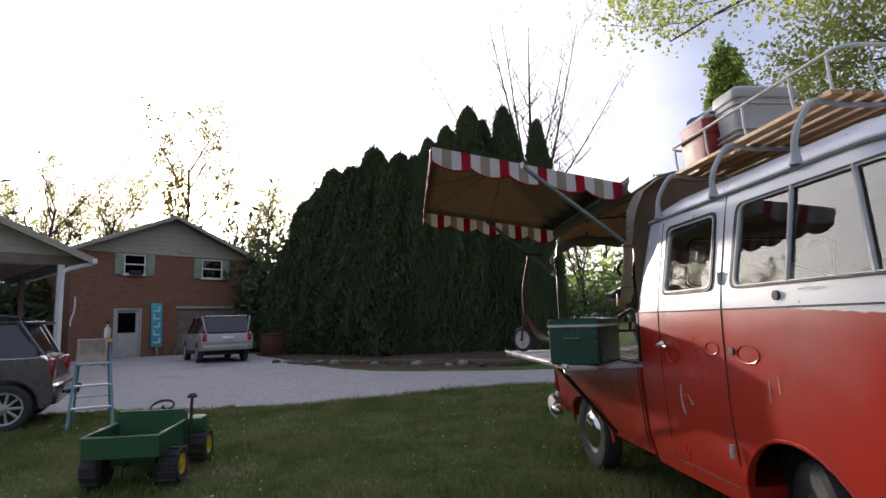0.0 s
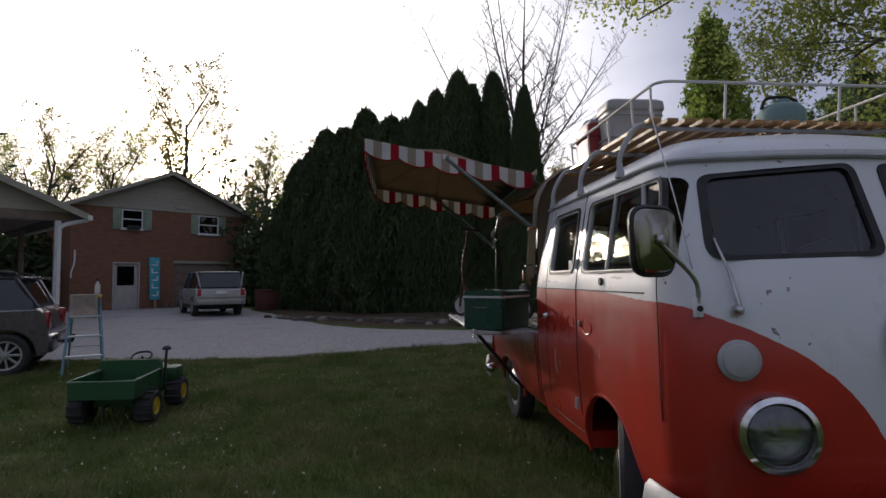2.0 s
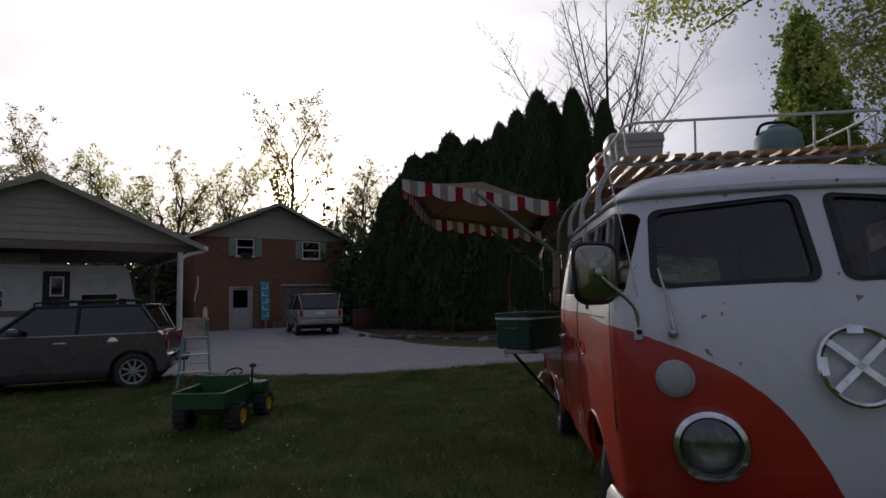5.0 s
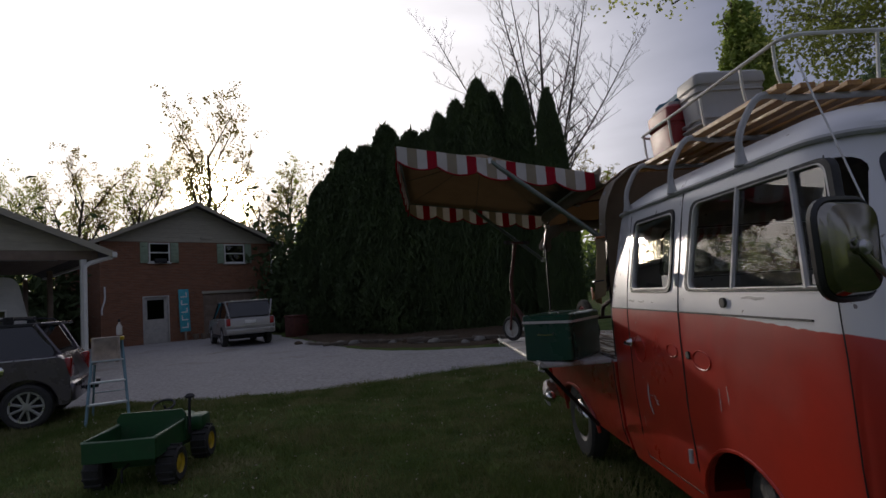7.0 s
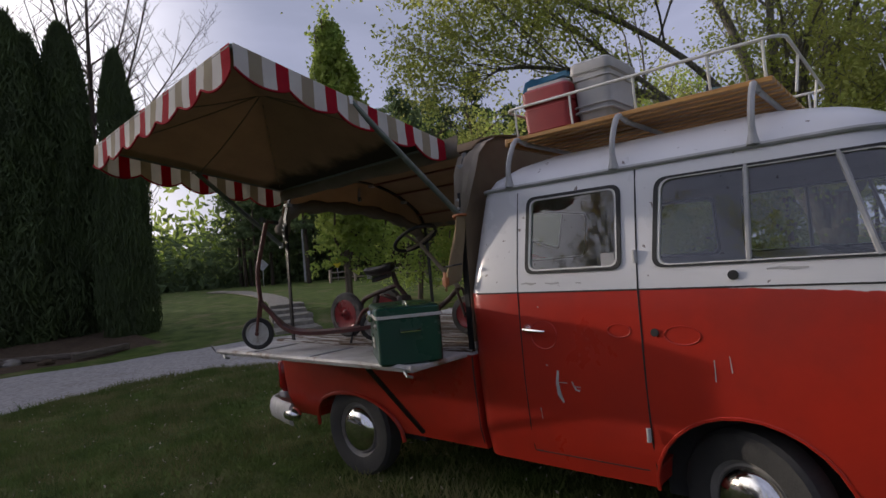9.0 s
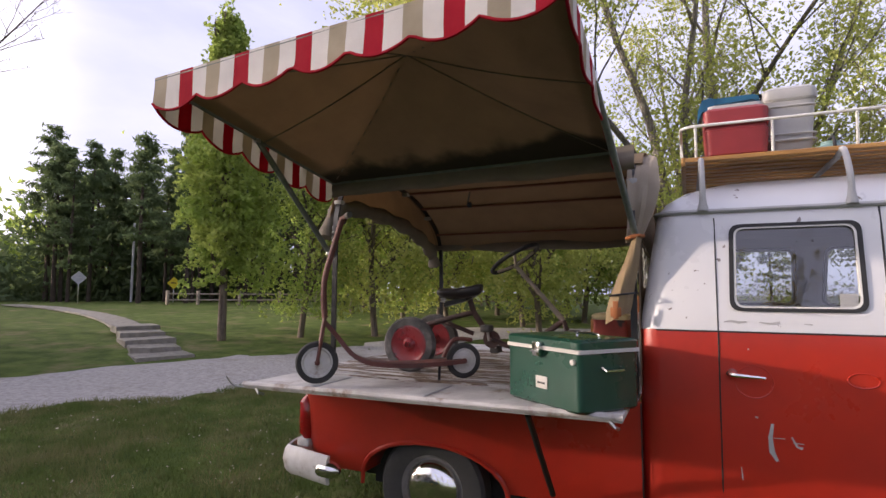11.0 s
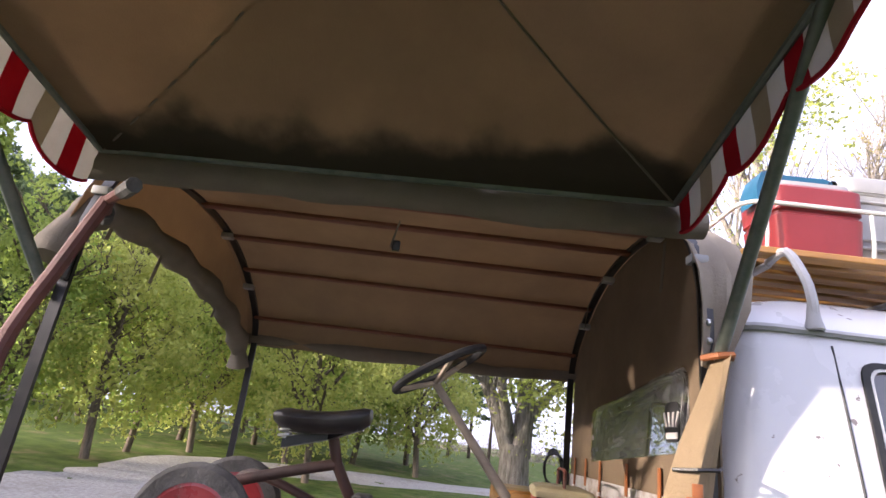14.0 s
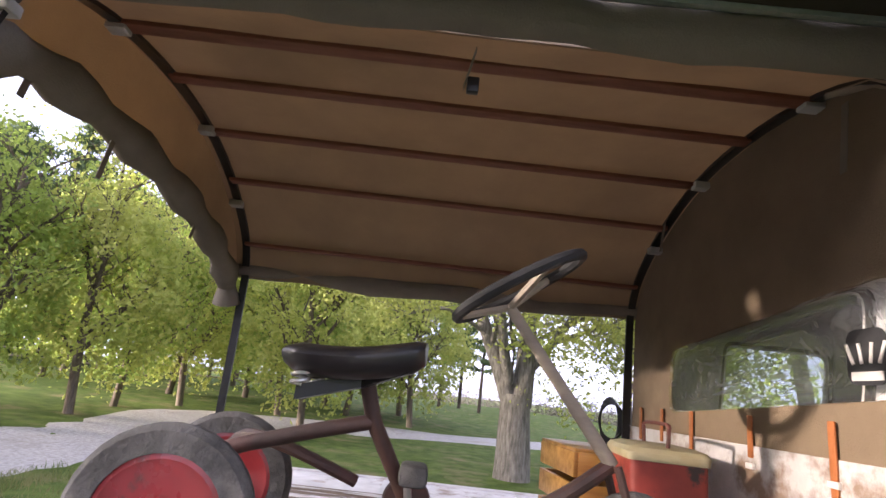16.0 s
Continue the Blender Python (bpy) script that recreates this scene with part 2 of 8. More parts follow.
M["awn_white"] = mat("awn_white", (0.74, 0.71, 0.68), 0.85, second=(0.66, 0.63, 0.60), scale=7, bump=0.05, bump_scale=200, through_light=0.3, spec=0.1)
M["awn_red"] = mat("awn_red", (0.42, 0.02, 0.035), 0.85, second=(0.35, 0.015, 0.03), scale=7, bump=0.05, bump_scale=200, through_light=0.3, spec=0.1)
M["awn_tan"] = mat("awn_tan", (0.42, 0.36, 0.27), 0.85, second=(0.36, 0.31, 0.23), scale=7, bump=0.05, bump_scale=200, through_light=0.3, spec=0.1)
M["strut_green"] = mat("strut_green", (0.10, 0.13, 0.115), 0.4, second=(0.18, 0.2, 0.18), scale=20, metal=0.3)
M["slat_red"] = mat("slat_red", (0.20, 0.075, 0.045), 0.7, scale=8, stretch=(6, 1, 6))
M["leather"] = mat("leather", (0.34, 0.11, 0.03), 0.6, scale=12)
M["cooler_green"] = mat("cooler_green", (0.007, 0.052, 0.034), 0.3, second=(0.006, 0.042, 0.028), scale=3, stain=(0.03, 0.085, 0.06), stain_scale=8, stain_low=0.66, stain_high=0.8, coat=0.3)
M["rust_dark"] = mat("rust_dark", (0.055, 0.026, 0.02), 0.6, second=(0.035, 0.02, 0.016), scale=9, stain=(0.09, 0.03, 0.022), stain_scale=5, bump=0.05)
M["rust_red"] = mat("rust_red", (0.125, 0.034, 0.025), 0.6, second=(0.08, 0.026, 0.02), scale=9, stain=(0.06, 0.038, 0.028), stain_scale=11, bump=0.05)
M["wheel_red"] = mat("wheel_red", (0.27, 0.022, 0.026), 0.3, second=(0.20, 0.02, 0.022), scale=5, stain=(0.08, 0.03, 0.025), stain_scale=14, stain_low=0.60, stain_high=0.70, coat=0.4)
M["wheel_grey"] = mat("wheel_grey", (0.20, 0.19, 0.18), 0.5, second=(0.14, 0.13, 0.12), scale=9, stain=(0.10, 0.065, 0.045), stain_scale=12)
M["wheel_white"] = mat("wheel_white", (0.55, 0.54, 0.52), 0.5, second=(0.42, 0.4, 0.37), scale=9, stain=(0.2, 0.13, 0.09), stain_scale=12)
M["box_red"] = mat("box_red", (0.27, 0.03, 0.018), 0.55, second=(0.19, 0.025, 0.016), scale=6, stain=(0.025, 0.018, 0.016), stain_scale=9, stain_low=0.53, stain_high=0.60)
M["box_cream"] = mat("box_cream", (0.40, 0.35, 0.21), 0.5, scale=5, stain=(0.33, 0.26, 0.13), stain_scale=5)
M["can_red"] = mat("can_red", (0.30, 0.028, 0.03), 0.42, second=(0.25, 0.024, 0.026), scale=4)
M["can_blue"] = mat("can_blue", (0.01, 0.13, 0.24), 0.5, scale=6)
M["can_white"] = mat("can_white", (0.44, 0.43, 0.42), 0.45, second=(0.37, 0.365, 0.35), scale=4)
M["jug_teal"] = mat("jug_teal", (0.14, 0.24, 0.22), 0.5, scale=4)
M["mini_paint"] = mat("mini_paint", (0.125, 0.108, 0.125), 0.28, metal=0.55, second=(0.11, 0.096, 0.112), scale=2, coat=0.7)
M["silver_paint"] = mat("silver_paint", (0.34, 0.33, 0.31), 0.32, metal=0.4, second=(0.30, 0.29, 0.275), scale=2, coat=0.5)
M["alloy"] = mat("alloy", (0.55, 0.55, 0.56), 0.32, metal=0.9, scale=12)
M["lamp_red"] = mat("lamp_red", (0.35, 0.01, 0.01), 0.2, scale=20, coat=0.5)
M["trailer"] = mat("trailer", (0.58, 0.58, 0.56), 0.45, second=(0.5, 0.5, 0.48), scale=3, stain=(0.36, 0.35, 0.32), stain_scale=2)
M["tractor_green"] = mat("tractor_green", (0.018, 0.085, 0.028), 0.45, second=(0.014, 0.07, 0.022), scale=5, stain=(0.05, 0.09, 0.045), stain_scale=5)
M["yellow"] = mat("yellow", (0.62, 0.42, 0.02), 0.45, scale=6)
M["sign_yellow"] = mat("sign_yellow", (0.75, 0.60, 0.02), 0.5, scale=6)
M["sign_back"] = mat("sign_back", (0.45, 0.46, 0.47), 0.5, scale=6)
M["ladder_alu"] = mat("ladder_alu", (0.55, 0.60, 0.62), 0.45, metal=0.3, scale=10)
M["ladder_blue"] = mat("ladder_blue", (0.17, 0.29, 0.34), 0.5, scale=10)
M["rag"] = mat("rag", (0.58, 0.50, 0.42), 0.9, scale=12, bump=0.1)
M["fence_wood"] = mat("fence_wood", (0.33, 0.28, 0.22), 0.85, second=(0.24, 0.2, 0.16), scale=5, stretch=(1, 1, 4))
M["old_timber"] = mat("old_timber", (0.17, 0.14, 0.11), 0.9, second=(0.09, 0.075, 0.06), scale=5, stretch=(0.6, 5, 5), bump=0.2)
M["bark"] = mat("bark", (0.20, 0.165, 0.13), 0.95, second=(0.10, 0.082, 0.065), scale=7, stretch=(3, 3, 0.6), bump=0.5, bump_scale=16, spec=0.1)
M["bark_grey"] = mat("bark_grey", (0.30, 0.275, 0.24), 0.95, second=(0.13, 0.118, 0.10), scale=7, stretch=(3, 3, 0.6), bump=0.5, bump_scale=16, spec=0.1)
M["bark_dark"] = mat("bark_dark", (0.10, 0.08, 0.065), 0.95, second=(0.055, 0.045, 0.037), scale=7, stretch=(3, 3, 0.6), bump=0.4, bump_scale=16, spec=0.1)
M["leaf_spring"] = mat("leaf_spring", (0.37, 0.43, 0.105), 0.65, second=(0.47, 0.48, 0.15), scale=0.9, spec=0.2, through_light=0.5)
M["leaf_green"] = mat("leaf_green", (0.25, 0.36, 0.08), 0.65, second=(0.37, 0.43, 0.115), scale=0.9, spec=0.2, through_light=0.48)
M["leaf_yellow"] = mat("leaf_yellow", (0.26, 0.24, 0.06), 0.7, second=(0.34, 0.27, 0.10), scale=0.9, spec=0.2, through_light=0.45)
M["cedar"] = mat("cedar", (0.068, 0.090, 0.046), 0.85, second=(0.085, 0.12, 0.05), scale=1.2, spec=0.1, through_light=0.12)
M["pine"] = mat("pine", (0.10, 0.14, 0.07), 0.85, second=(0.13, 0.18, 0.08), scale=0.6, spec=0.1, through_light=0.3)
M["mirror_shell"] = mat("mirror_shell", (0.30, 0.29, 0.25), 0.12, metal=1.0, second=(0.24, 0.23, 0.20), scale=6, rough_var=0.04)
M["reflector"] = mat("reflector", (0.27, 0.27, 0.26), 0.18, metal=1.0, second=(0.42, 0.42, 0.40), scale=30, stretch=(1, 1, 1), bump=0.05, bump_scale=60)
M["glass"] = glass("glass", (0.80, 0.84, 0.84), clear=0.92)
M["glass_screen"] = glass("glass_screen", (0.46, 0.48, 0.49), clear=0.99)
M["glass_dark"] = glass("glass_dark", (0.08, 0.09, 0.10), clear=0.97)
M["vinyl"] = glass("vinyl", (0.94, 0.95, 0.94), rough=0.10, clear=0.88, haze=0.22)

# ---- building kit ----
rng = random.Random(7)


def finish(name, bm, material, smooth=None):
    """A mesh object of a bmesh; faces meeting at less than smooth degrees are shaded round."""
    bmesh.ops.recalc_face_normals(bm, faces=bm.faces)
    me = bpy.data.meshes.new(name)
    if smooth:
        lim = radians(smooth)
        for f in bm.faces:
            f.smooth = True
        for e in bm.edges:
            if len(e.link_faces) == 2 and e.calc_face_angle(0) > lim:
                e.smooth = False
    bm.to_mesh(me)
    bm.free()
    for m in (material if isinstance(material, (list, tuple)) else [material]):
        me.materials.append(M[m] if isinstance(m, str) else m)
    return new(name, me)


def part(name, bm, material, parent=None, label="", smooth=35):
    ob = finish(name, bm, material, smooth)
    if parent:
        ob.parent = parent
    if label:
        ob["label"] = label
    return ob


def empty(name, label, category, group="", at=None):
    ob = new(name)
    if at is not None:
        ob.matrix_basis = at
    return tagged(ob, label, category, group)


def box(bm, x0, x1, y0, y1, z0, z1, bevel=0.0, m=None, seg=2):
    r = bmesh.ops.create_cube(bm, size=1)
    vs = r["verts"]
    for v in vs:
        v.co = Vector((x0 + (v.co.x + 0.5) * (x1 - x0), y0 + (v.co.y + 0.5) * (y1 - y0), z0 + (v.co.z + 0.5) * (z1 - z0)))
    if bevel:
        es = list({e for v in vs for e in v.link_edges})
        b = bmesh.ops.bevel(bm, geom=es, offset=bevel, segments=seg, profile=0.5, affect="EDGES")
        vs = list({v for f in b["faces"] for v in f.verts} | {v for v in vs if v.is_valid})
    if m is not None:
        bmesh.ops.transform(bm, matrix=m, verts=vs)
    return bm


def boxed(*a, **k):
    return box(bmesh.new(), *a, **k)


def tube(bm, pts, r, n=10, caps=True, closed=False):
    """A round bar along points; r: one radius, or one for each point."""
    pts = [Vector(p) for p in pts]
    rs = r if isinstance(r, (list, tuple)) else [r] * len(pts)
    rings, side = [], None
    for i, p in enumerate(pts):
        a = pts[i - 1] if (i > 0 or closed) else pts[i]
        c = pts[(i + 1) % len(pts)] if (i < len(pts) - 1 or closed) else pts[i]
        d = (c - a).normalized()
        if side is None:
            side = d.cross(Vector((0, 0, 1)) if abs(d.z) < 0.9 else Vector((1, 0, 0))).normalized()
        side = (side - d * side.dot(d)).normalized()
        up = d.cross(side)
        rings.append([bm.verts.new(p + rs[i] * (math.cos(2 * math.pi * k / n) * side + math.sin(2 * math.pi * k / n) * up)) for k in range(n)])
    m = len(rings)
    for i in range(m if closed else m - 1):
        A, B = rings[i], rings[(i + 1) % m]
        for k in range(n):
            bm.faces.new((A[k], A[(k + 1) % n], B[(k + 1) % n], B[k]))
    if caps and not closed:
        bm.faces.new(rings[0])
        bm.faces.new(list(reversed(rings[-1])))
    return bm


def tubed(*a, **k):
    return tube(bmesh.new(), *a, **k)


def smooth_path(pts, n=6, closed=False):
    """Points of a soft curve through pts."""
    P = [Vector(p) for p in pts]
    out, m = [], len(P)
    for i in range(m if closed else m - 1):
        p0, p1 = P[i - 1] if (i or closed) else P[0], P[i]
        p2, p3 = P[(i + 1) % m], P[(i + 2) % m] if (i + 2 < m or closed) else P[-1]
        for k in range(n):
            t = k / n
            out.append(0.5 * ((2 * p1) + (p2 - p0) * t + (2 * p0 - 5 * p1 + 4 * p2 - p3) * t * t + (3 * p1 - p0 - 3 * p2 + p3) * t ** 3))
    if not closed:
        out.append(P[-1])
    return out


def lathe(bm, prof, n=28, m=None, close=False):
    """Turns a profile of (radius, height) round z."""
    vs = []
    rings = []
    for r, h in prof:
        if r < 1e-5:
            v = bm.verts.new((0, 0, h))
            rings.append([v] * n)
            vs.append(v)
        else:
            ring = [bm.verts.new((r * math.cos(2 * math.pi * k / n), r * math.sin(2 * math.pi * k / n), h)) for k in range(n)]
            rings.append(ring)
            vs += ring
    pairs = list(zip(rings, rings[1:])) + ([(rings[-1], rings[0])] if close else [])
    for A, B in pairs:
        for k in range(n):
            q = []
            for v in (A[k], A[(k + 1) % n], B[(k + 1) % n], B[k]):
                if v not in q:
                    q.append(v)
            if len(q) > 2:
                bm.faces.new(q)
    if m is not None:
        bmesh.ops.transform(bm, matrix=m, verts=vs)
    return bm


def lathed(*a, **k):
    return lathe(bmesh.new(), *a, **k)


def loft(bm, rings, caps=True, closed=True):
    R = [[bm.verts.new(p) for p in ring] for ring in rings]
    n = len(R[0])
    for A, B in zip(R, R[1:]):
        for k in range(n if closed else n - 1):
            bm.faces.new((A[k], A[(k + 1) % n], B[(k + 1) % n], B[k]))
    if caps:
        bm.faces.new(list(reversed(R[0])))
        bm.faces.new(R[-1])
    return bm


def lofted(*a, **k):
    return loft(bmesh.new(), *a, **k)


def rounded(poly, r, n=5):
    """A polygon of 2D points with its corners rounded; r: one radius, or one for each corner."""
    out, m = [], len(poly)
    rs = r if isinstance(r, (list, tuple)) else [r] * m
    for i, p in enumerate(poly):
        p, a, c = Vector(p), Vector(poly[i - 1]), Vector(poly[(i + 1) % m])
        da, dc = (a - p).normalized(), (c - p).normalized()
        half = da.angle(dc) / 2
        d = min(rs[i] / math.tan(half), 0.48 * (a - p).length, 0.48 * (c - p).length)
        for k in range(n + 1):
            t = k / n
            out.append((p + da * d) * (1 - t) ** 2 + p * 2 * t * (1 - t) + (p + dc * d) * t * t)
    return out


def prism(bm, poly, put, a, b):
    """A polygon swept from a to b; put(u, v, w) gives the place in space."""
    return loft(bm, [[put(p[0], p[1], w) for p in poly] for w in (a, b)])


def cut(ob, cutters):
    """Takes solids away from a mesh for good."""
    made = []
    for bm in cutters:
        c = finish("cutter", bm, "dark")
        made.append(c)
        mod = ob.modifiers.new("cut", "BOOLEAN")
        mod.object, mod.operation, mod.solver = c, "DIFFERENCE", "EXACT"
    dg = bpy.context.evaluated_depsgraph_get()
    me = bpy.data.meshes.new_from_object(ob.evaluated_get(dg))
    ob.modifiers.clear()
    old = ob.data
    ob.data = me
    me.name = old.name
    bpy.data.meshes.remove(old)
    for c in made:
        d = c.data
        bpy.data.objects.remove(c)
        bpy.data.meshes.remove(d)
    return ob


def lerp_table(table, z):
    """Reads a table of (z, value) by straight lines."""
    if z <= table[0][0]:
        return table[0][1]
    for (a, va), (b, vb) in zip(table, table[1:]):
        if z <= b:
            return va + (vb - va) * (z - a) / (b - a)
    return table[-1][1]


# ---- ground ----


def hill(x, y):
    """The height of the ground: level round the bus and the drive, a lawn that rises beyond it."""
    d = (x - 4.4) * 0.55 + (y - 10.9) * 0.835
    up = max(0.0, d)
    h = 0.75 * (1 - math.exp(-up / 9.0)) * min(1, max(0, (x + 3.5) / 4.0))
    return h + 0.03 * noise.noise(Vector((x * 0.25, y * 0.25, 3)))


def ground_sheet():
    bm = bmesh.new()
    steps = [-900, -300, -120, -60, -40] + [-30 + 1.0 * k for k in range(0, 91)] + [75, 100, 160, 320, 900]
    V = [[bm.verts.new((x, y, hill(x, y) if -59 < x < 99 and -59 < y < 99 else (hill(max(-59, min(99, x)), max(-59, min(99, y))) - 0.3))) for x in steps] for y in steps]
    for j in range(len(steps) - 1):
        for i in range(len(steps) - 1):
            bm.faces.new((V[j][i], V[j][i + 1], V[j + 1][i + 1], V[j + 1][i]))
    return tagged(part("ground", bm, "grass", smooth=180), "mown green lawn with bare and dry patches", "lawn", kind="structure")


ground_sheet()


def strip(name, edge_a, edge_b, material, label, category, lift=0.02, n=40, wob=0.12):
    """A ribbon of ground cover between two edges, with a ragged outline."""
    A, B = smooth_path([(*p, 0) for p in edge_a], 10), smooth_path([(*p, 0) for p in edge_b], 10)
    bm = bmesh.new()
    rows = []
    for i in range(len(A)):
        a, b = A[i], B[i]
        row = []
        for k in range(13):
            p = a.lerp(b, k / 12)
            if k in (0, 12):
                p = p + Vector((noise.noise(p * 1.7), noise.noise(p * 1.7 + Vector((9, 0, 0))), 0)) * wob * 2
            row.append(bm.verts.new((p.x, p.y, hill(p.x, p.y) + lift * (0.15 if k in (0, 12) else 1))))
        rows.append(row)
    for P, Q in zip(rows, rows[1:]):
        for k in range(12):
            bm.faces.new((P[k], P[k + 1], Q[k + 1], Q[k]))
    return tagged(part(name, bm, material, smooth=180), label, category, kind="structure")


# the gravel drive: from the carport and the house, past the beds, round to the road
strip("driveway", [(-30, 3.5), (-14, 6.4), (-6.8, 7.0), (-4.2, 6.9), (-2.2, 7.6), (-0.3, 8.3), (1.0, 8.1), (1.8, 7.2), (3.6, 6.9), (7.0, 6.5), (12.8, 6.2), (16.3, 0.0), (19, -9), (24, -24)],
      [(-30, 33), (-17, 27), (-11, 27.5), (-7.2, 20.5), (-5.2, 16.2), (-3.1, 12.9), (-0.1, 11.6), (1.9, 11.3), (4.6, 10.6), (8.7, 8.9), (14.2, 8.3), (19.2, 0.6), (22, -8), (27, -23)],
      "gravel", "pale crushed-stone gravel drive with grassy edges", "driveway", wob=0.16)

# ---- the bus ----
CY = 1.28                                         # rear wall of the cab
W_SIDE = [(0.34, 0.80), (0.5, 0.845), (0.8, 0.87), (1.2, 0.875), (1.25, 0.873), (1.36, 0.862), (1.75, 0.80), (1.81, 0.785), (1.875, 0.74), (1.94, 0.64), (1.992, 0.50), (2.031, 0.30), (2.0505, 0.12)]
F_NOSE = [(0.34, -0.90), (0.5, -0.97), (0.75, -1.00), (1.05, -0.995), (1.25, -0.96), (1.36, -0.915), (1.80, -0.755), (1.849, -0.76), (1.901, -0.70), (1.953, -0.58), (2.005, -0.36), (2.031, -0.18), (2.0505, 0.0)]
R_CAB = [(0.34, CY), (1.25, CY), (1.81, CY - 0.09), (1.875, CY - 0.13), (1.94, CY - 0.22), (1.992, CY - 0.36), (2.031, CY - 0.56), (2.0505, CY - 0.78)]
Z_RINGS = [0.34, 0.42, 0.5, 0.65, 0.8, 0.95, 1.05, 1.15, 1.25, 1.30, 1.36, 1.5, 1.65, 1.75, 1.81, 1.8425, 1.875, 1.9075, 1.94, 1.966, 1.992, 2.0128, 2.031, 2.0505]
BOW = 0.17


def cab_ring(z, off=0.0):
    w, f, r = lerp_table(W_SIDE, z) - off, lerp_table(F_NOSE, z) + off, lerp_table(R_CAB, z) - off
    c = min(0.15, w * 0.35)
    half = []
    flat = w - c
    for k in range(9):
        x = flat * k / 8
        half.append((x, f + BOW * (x / w) ** 2))
    y0 = f + BOW * (flat / w) ** 2
    for k in range(1, 6):
        a = math.pi / 2 * k / 5
        half.append((flat + c * math.sin(a), y0 + 1.25 * c * (1 - math.cos(a))))
    ys = y0 + 1.25 * c
    cr = min(0.10, w * 0.3)
    for k in range(1, 9):
        half.append((w, ys + (r - cr - ys) * k / 8))
    for k in range(1, 5):
        a = math.pi / 2 * k / 4
        half.append((w - cr * (1 - math.cos(a)), r - cr + cr * math.sin(a)))
    half.append((0.0, r))
    pts = half + [(-x, y) for x, y in reversed(half[1:-1])]
    return [(x, y, z) for x, y in pts]


def side_x(z):
    return -lerp_table(W_SIDE, z)


def nose_y(x, z):
    w, f = lerp_table(W_SIDE, z), lerp_table(F_NOSE, z)
    return f + BOW * (x / w) ** 2


bus = empty("microbus_pickup", "red and white double-cab van pickup with scratched paint", "van")

REAR_WIN = rounded([(0.885, 1.345), (0.365, 1.345), (0.365, 1.745), (0.875, 1.745)], 0.05)
FRONT_WIN = rounded([(0.225, 1.345), (-0.76, 1.345), (-0.66, 1.745), (0.205, 1.745)], [0.05, 0.05, 0.07, 0.06])
FAR_WIN = REAR_WIN
SCREEN_R = rounded([(-0.705, 1.38), (-0.04, 1.395), (-0.05, 1.785), (-0.665, 1.745)], [0.07, 0.06, 0.05, 0.06])
SCREEN_L = [Vector((-p.x, p.y)) for p in reversed(SCREEN_R)]
BACK_WIN = rounded([(-0.55, 1.40), (0.55, 1.40), (0.52, 1.72), (-0.52, 1.72)], 0.07)
ARCH_F, ARCH_R = (-0.08, 0.33), (2.40, 0.30)


def along_x(u, v, w):
    return (w, u, v)


def along_y(u, v, w):
    return (u, w, v)


def arch_cut(y, z, r):
    poly = [(y + r * math.cos(math.pi * k / 14), z + r * math.sin(math.pi * k / 14)) for k in range(15)] + [(y - r, 0.1), (y + r, 0.1)]
    return poly


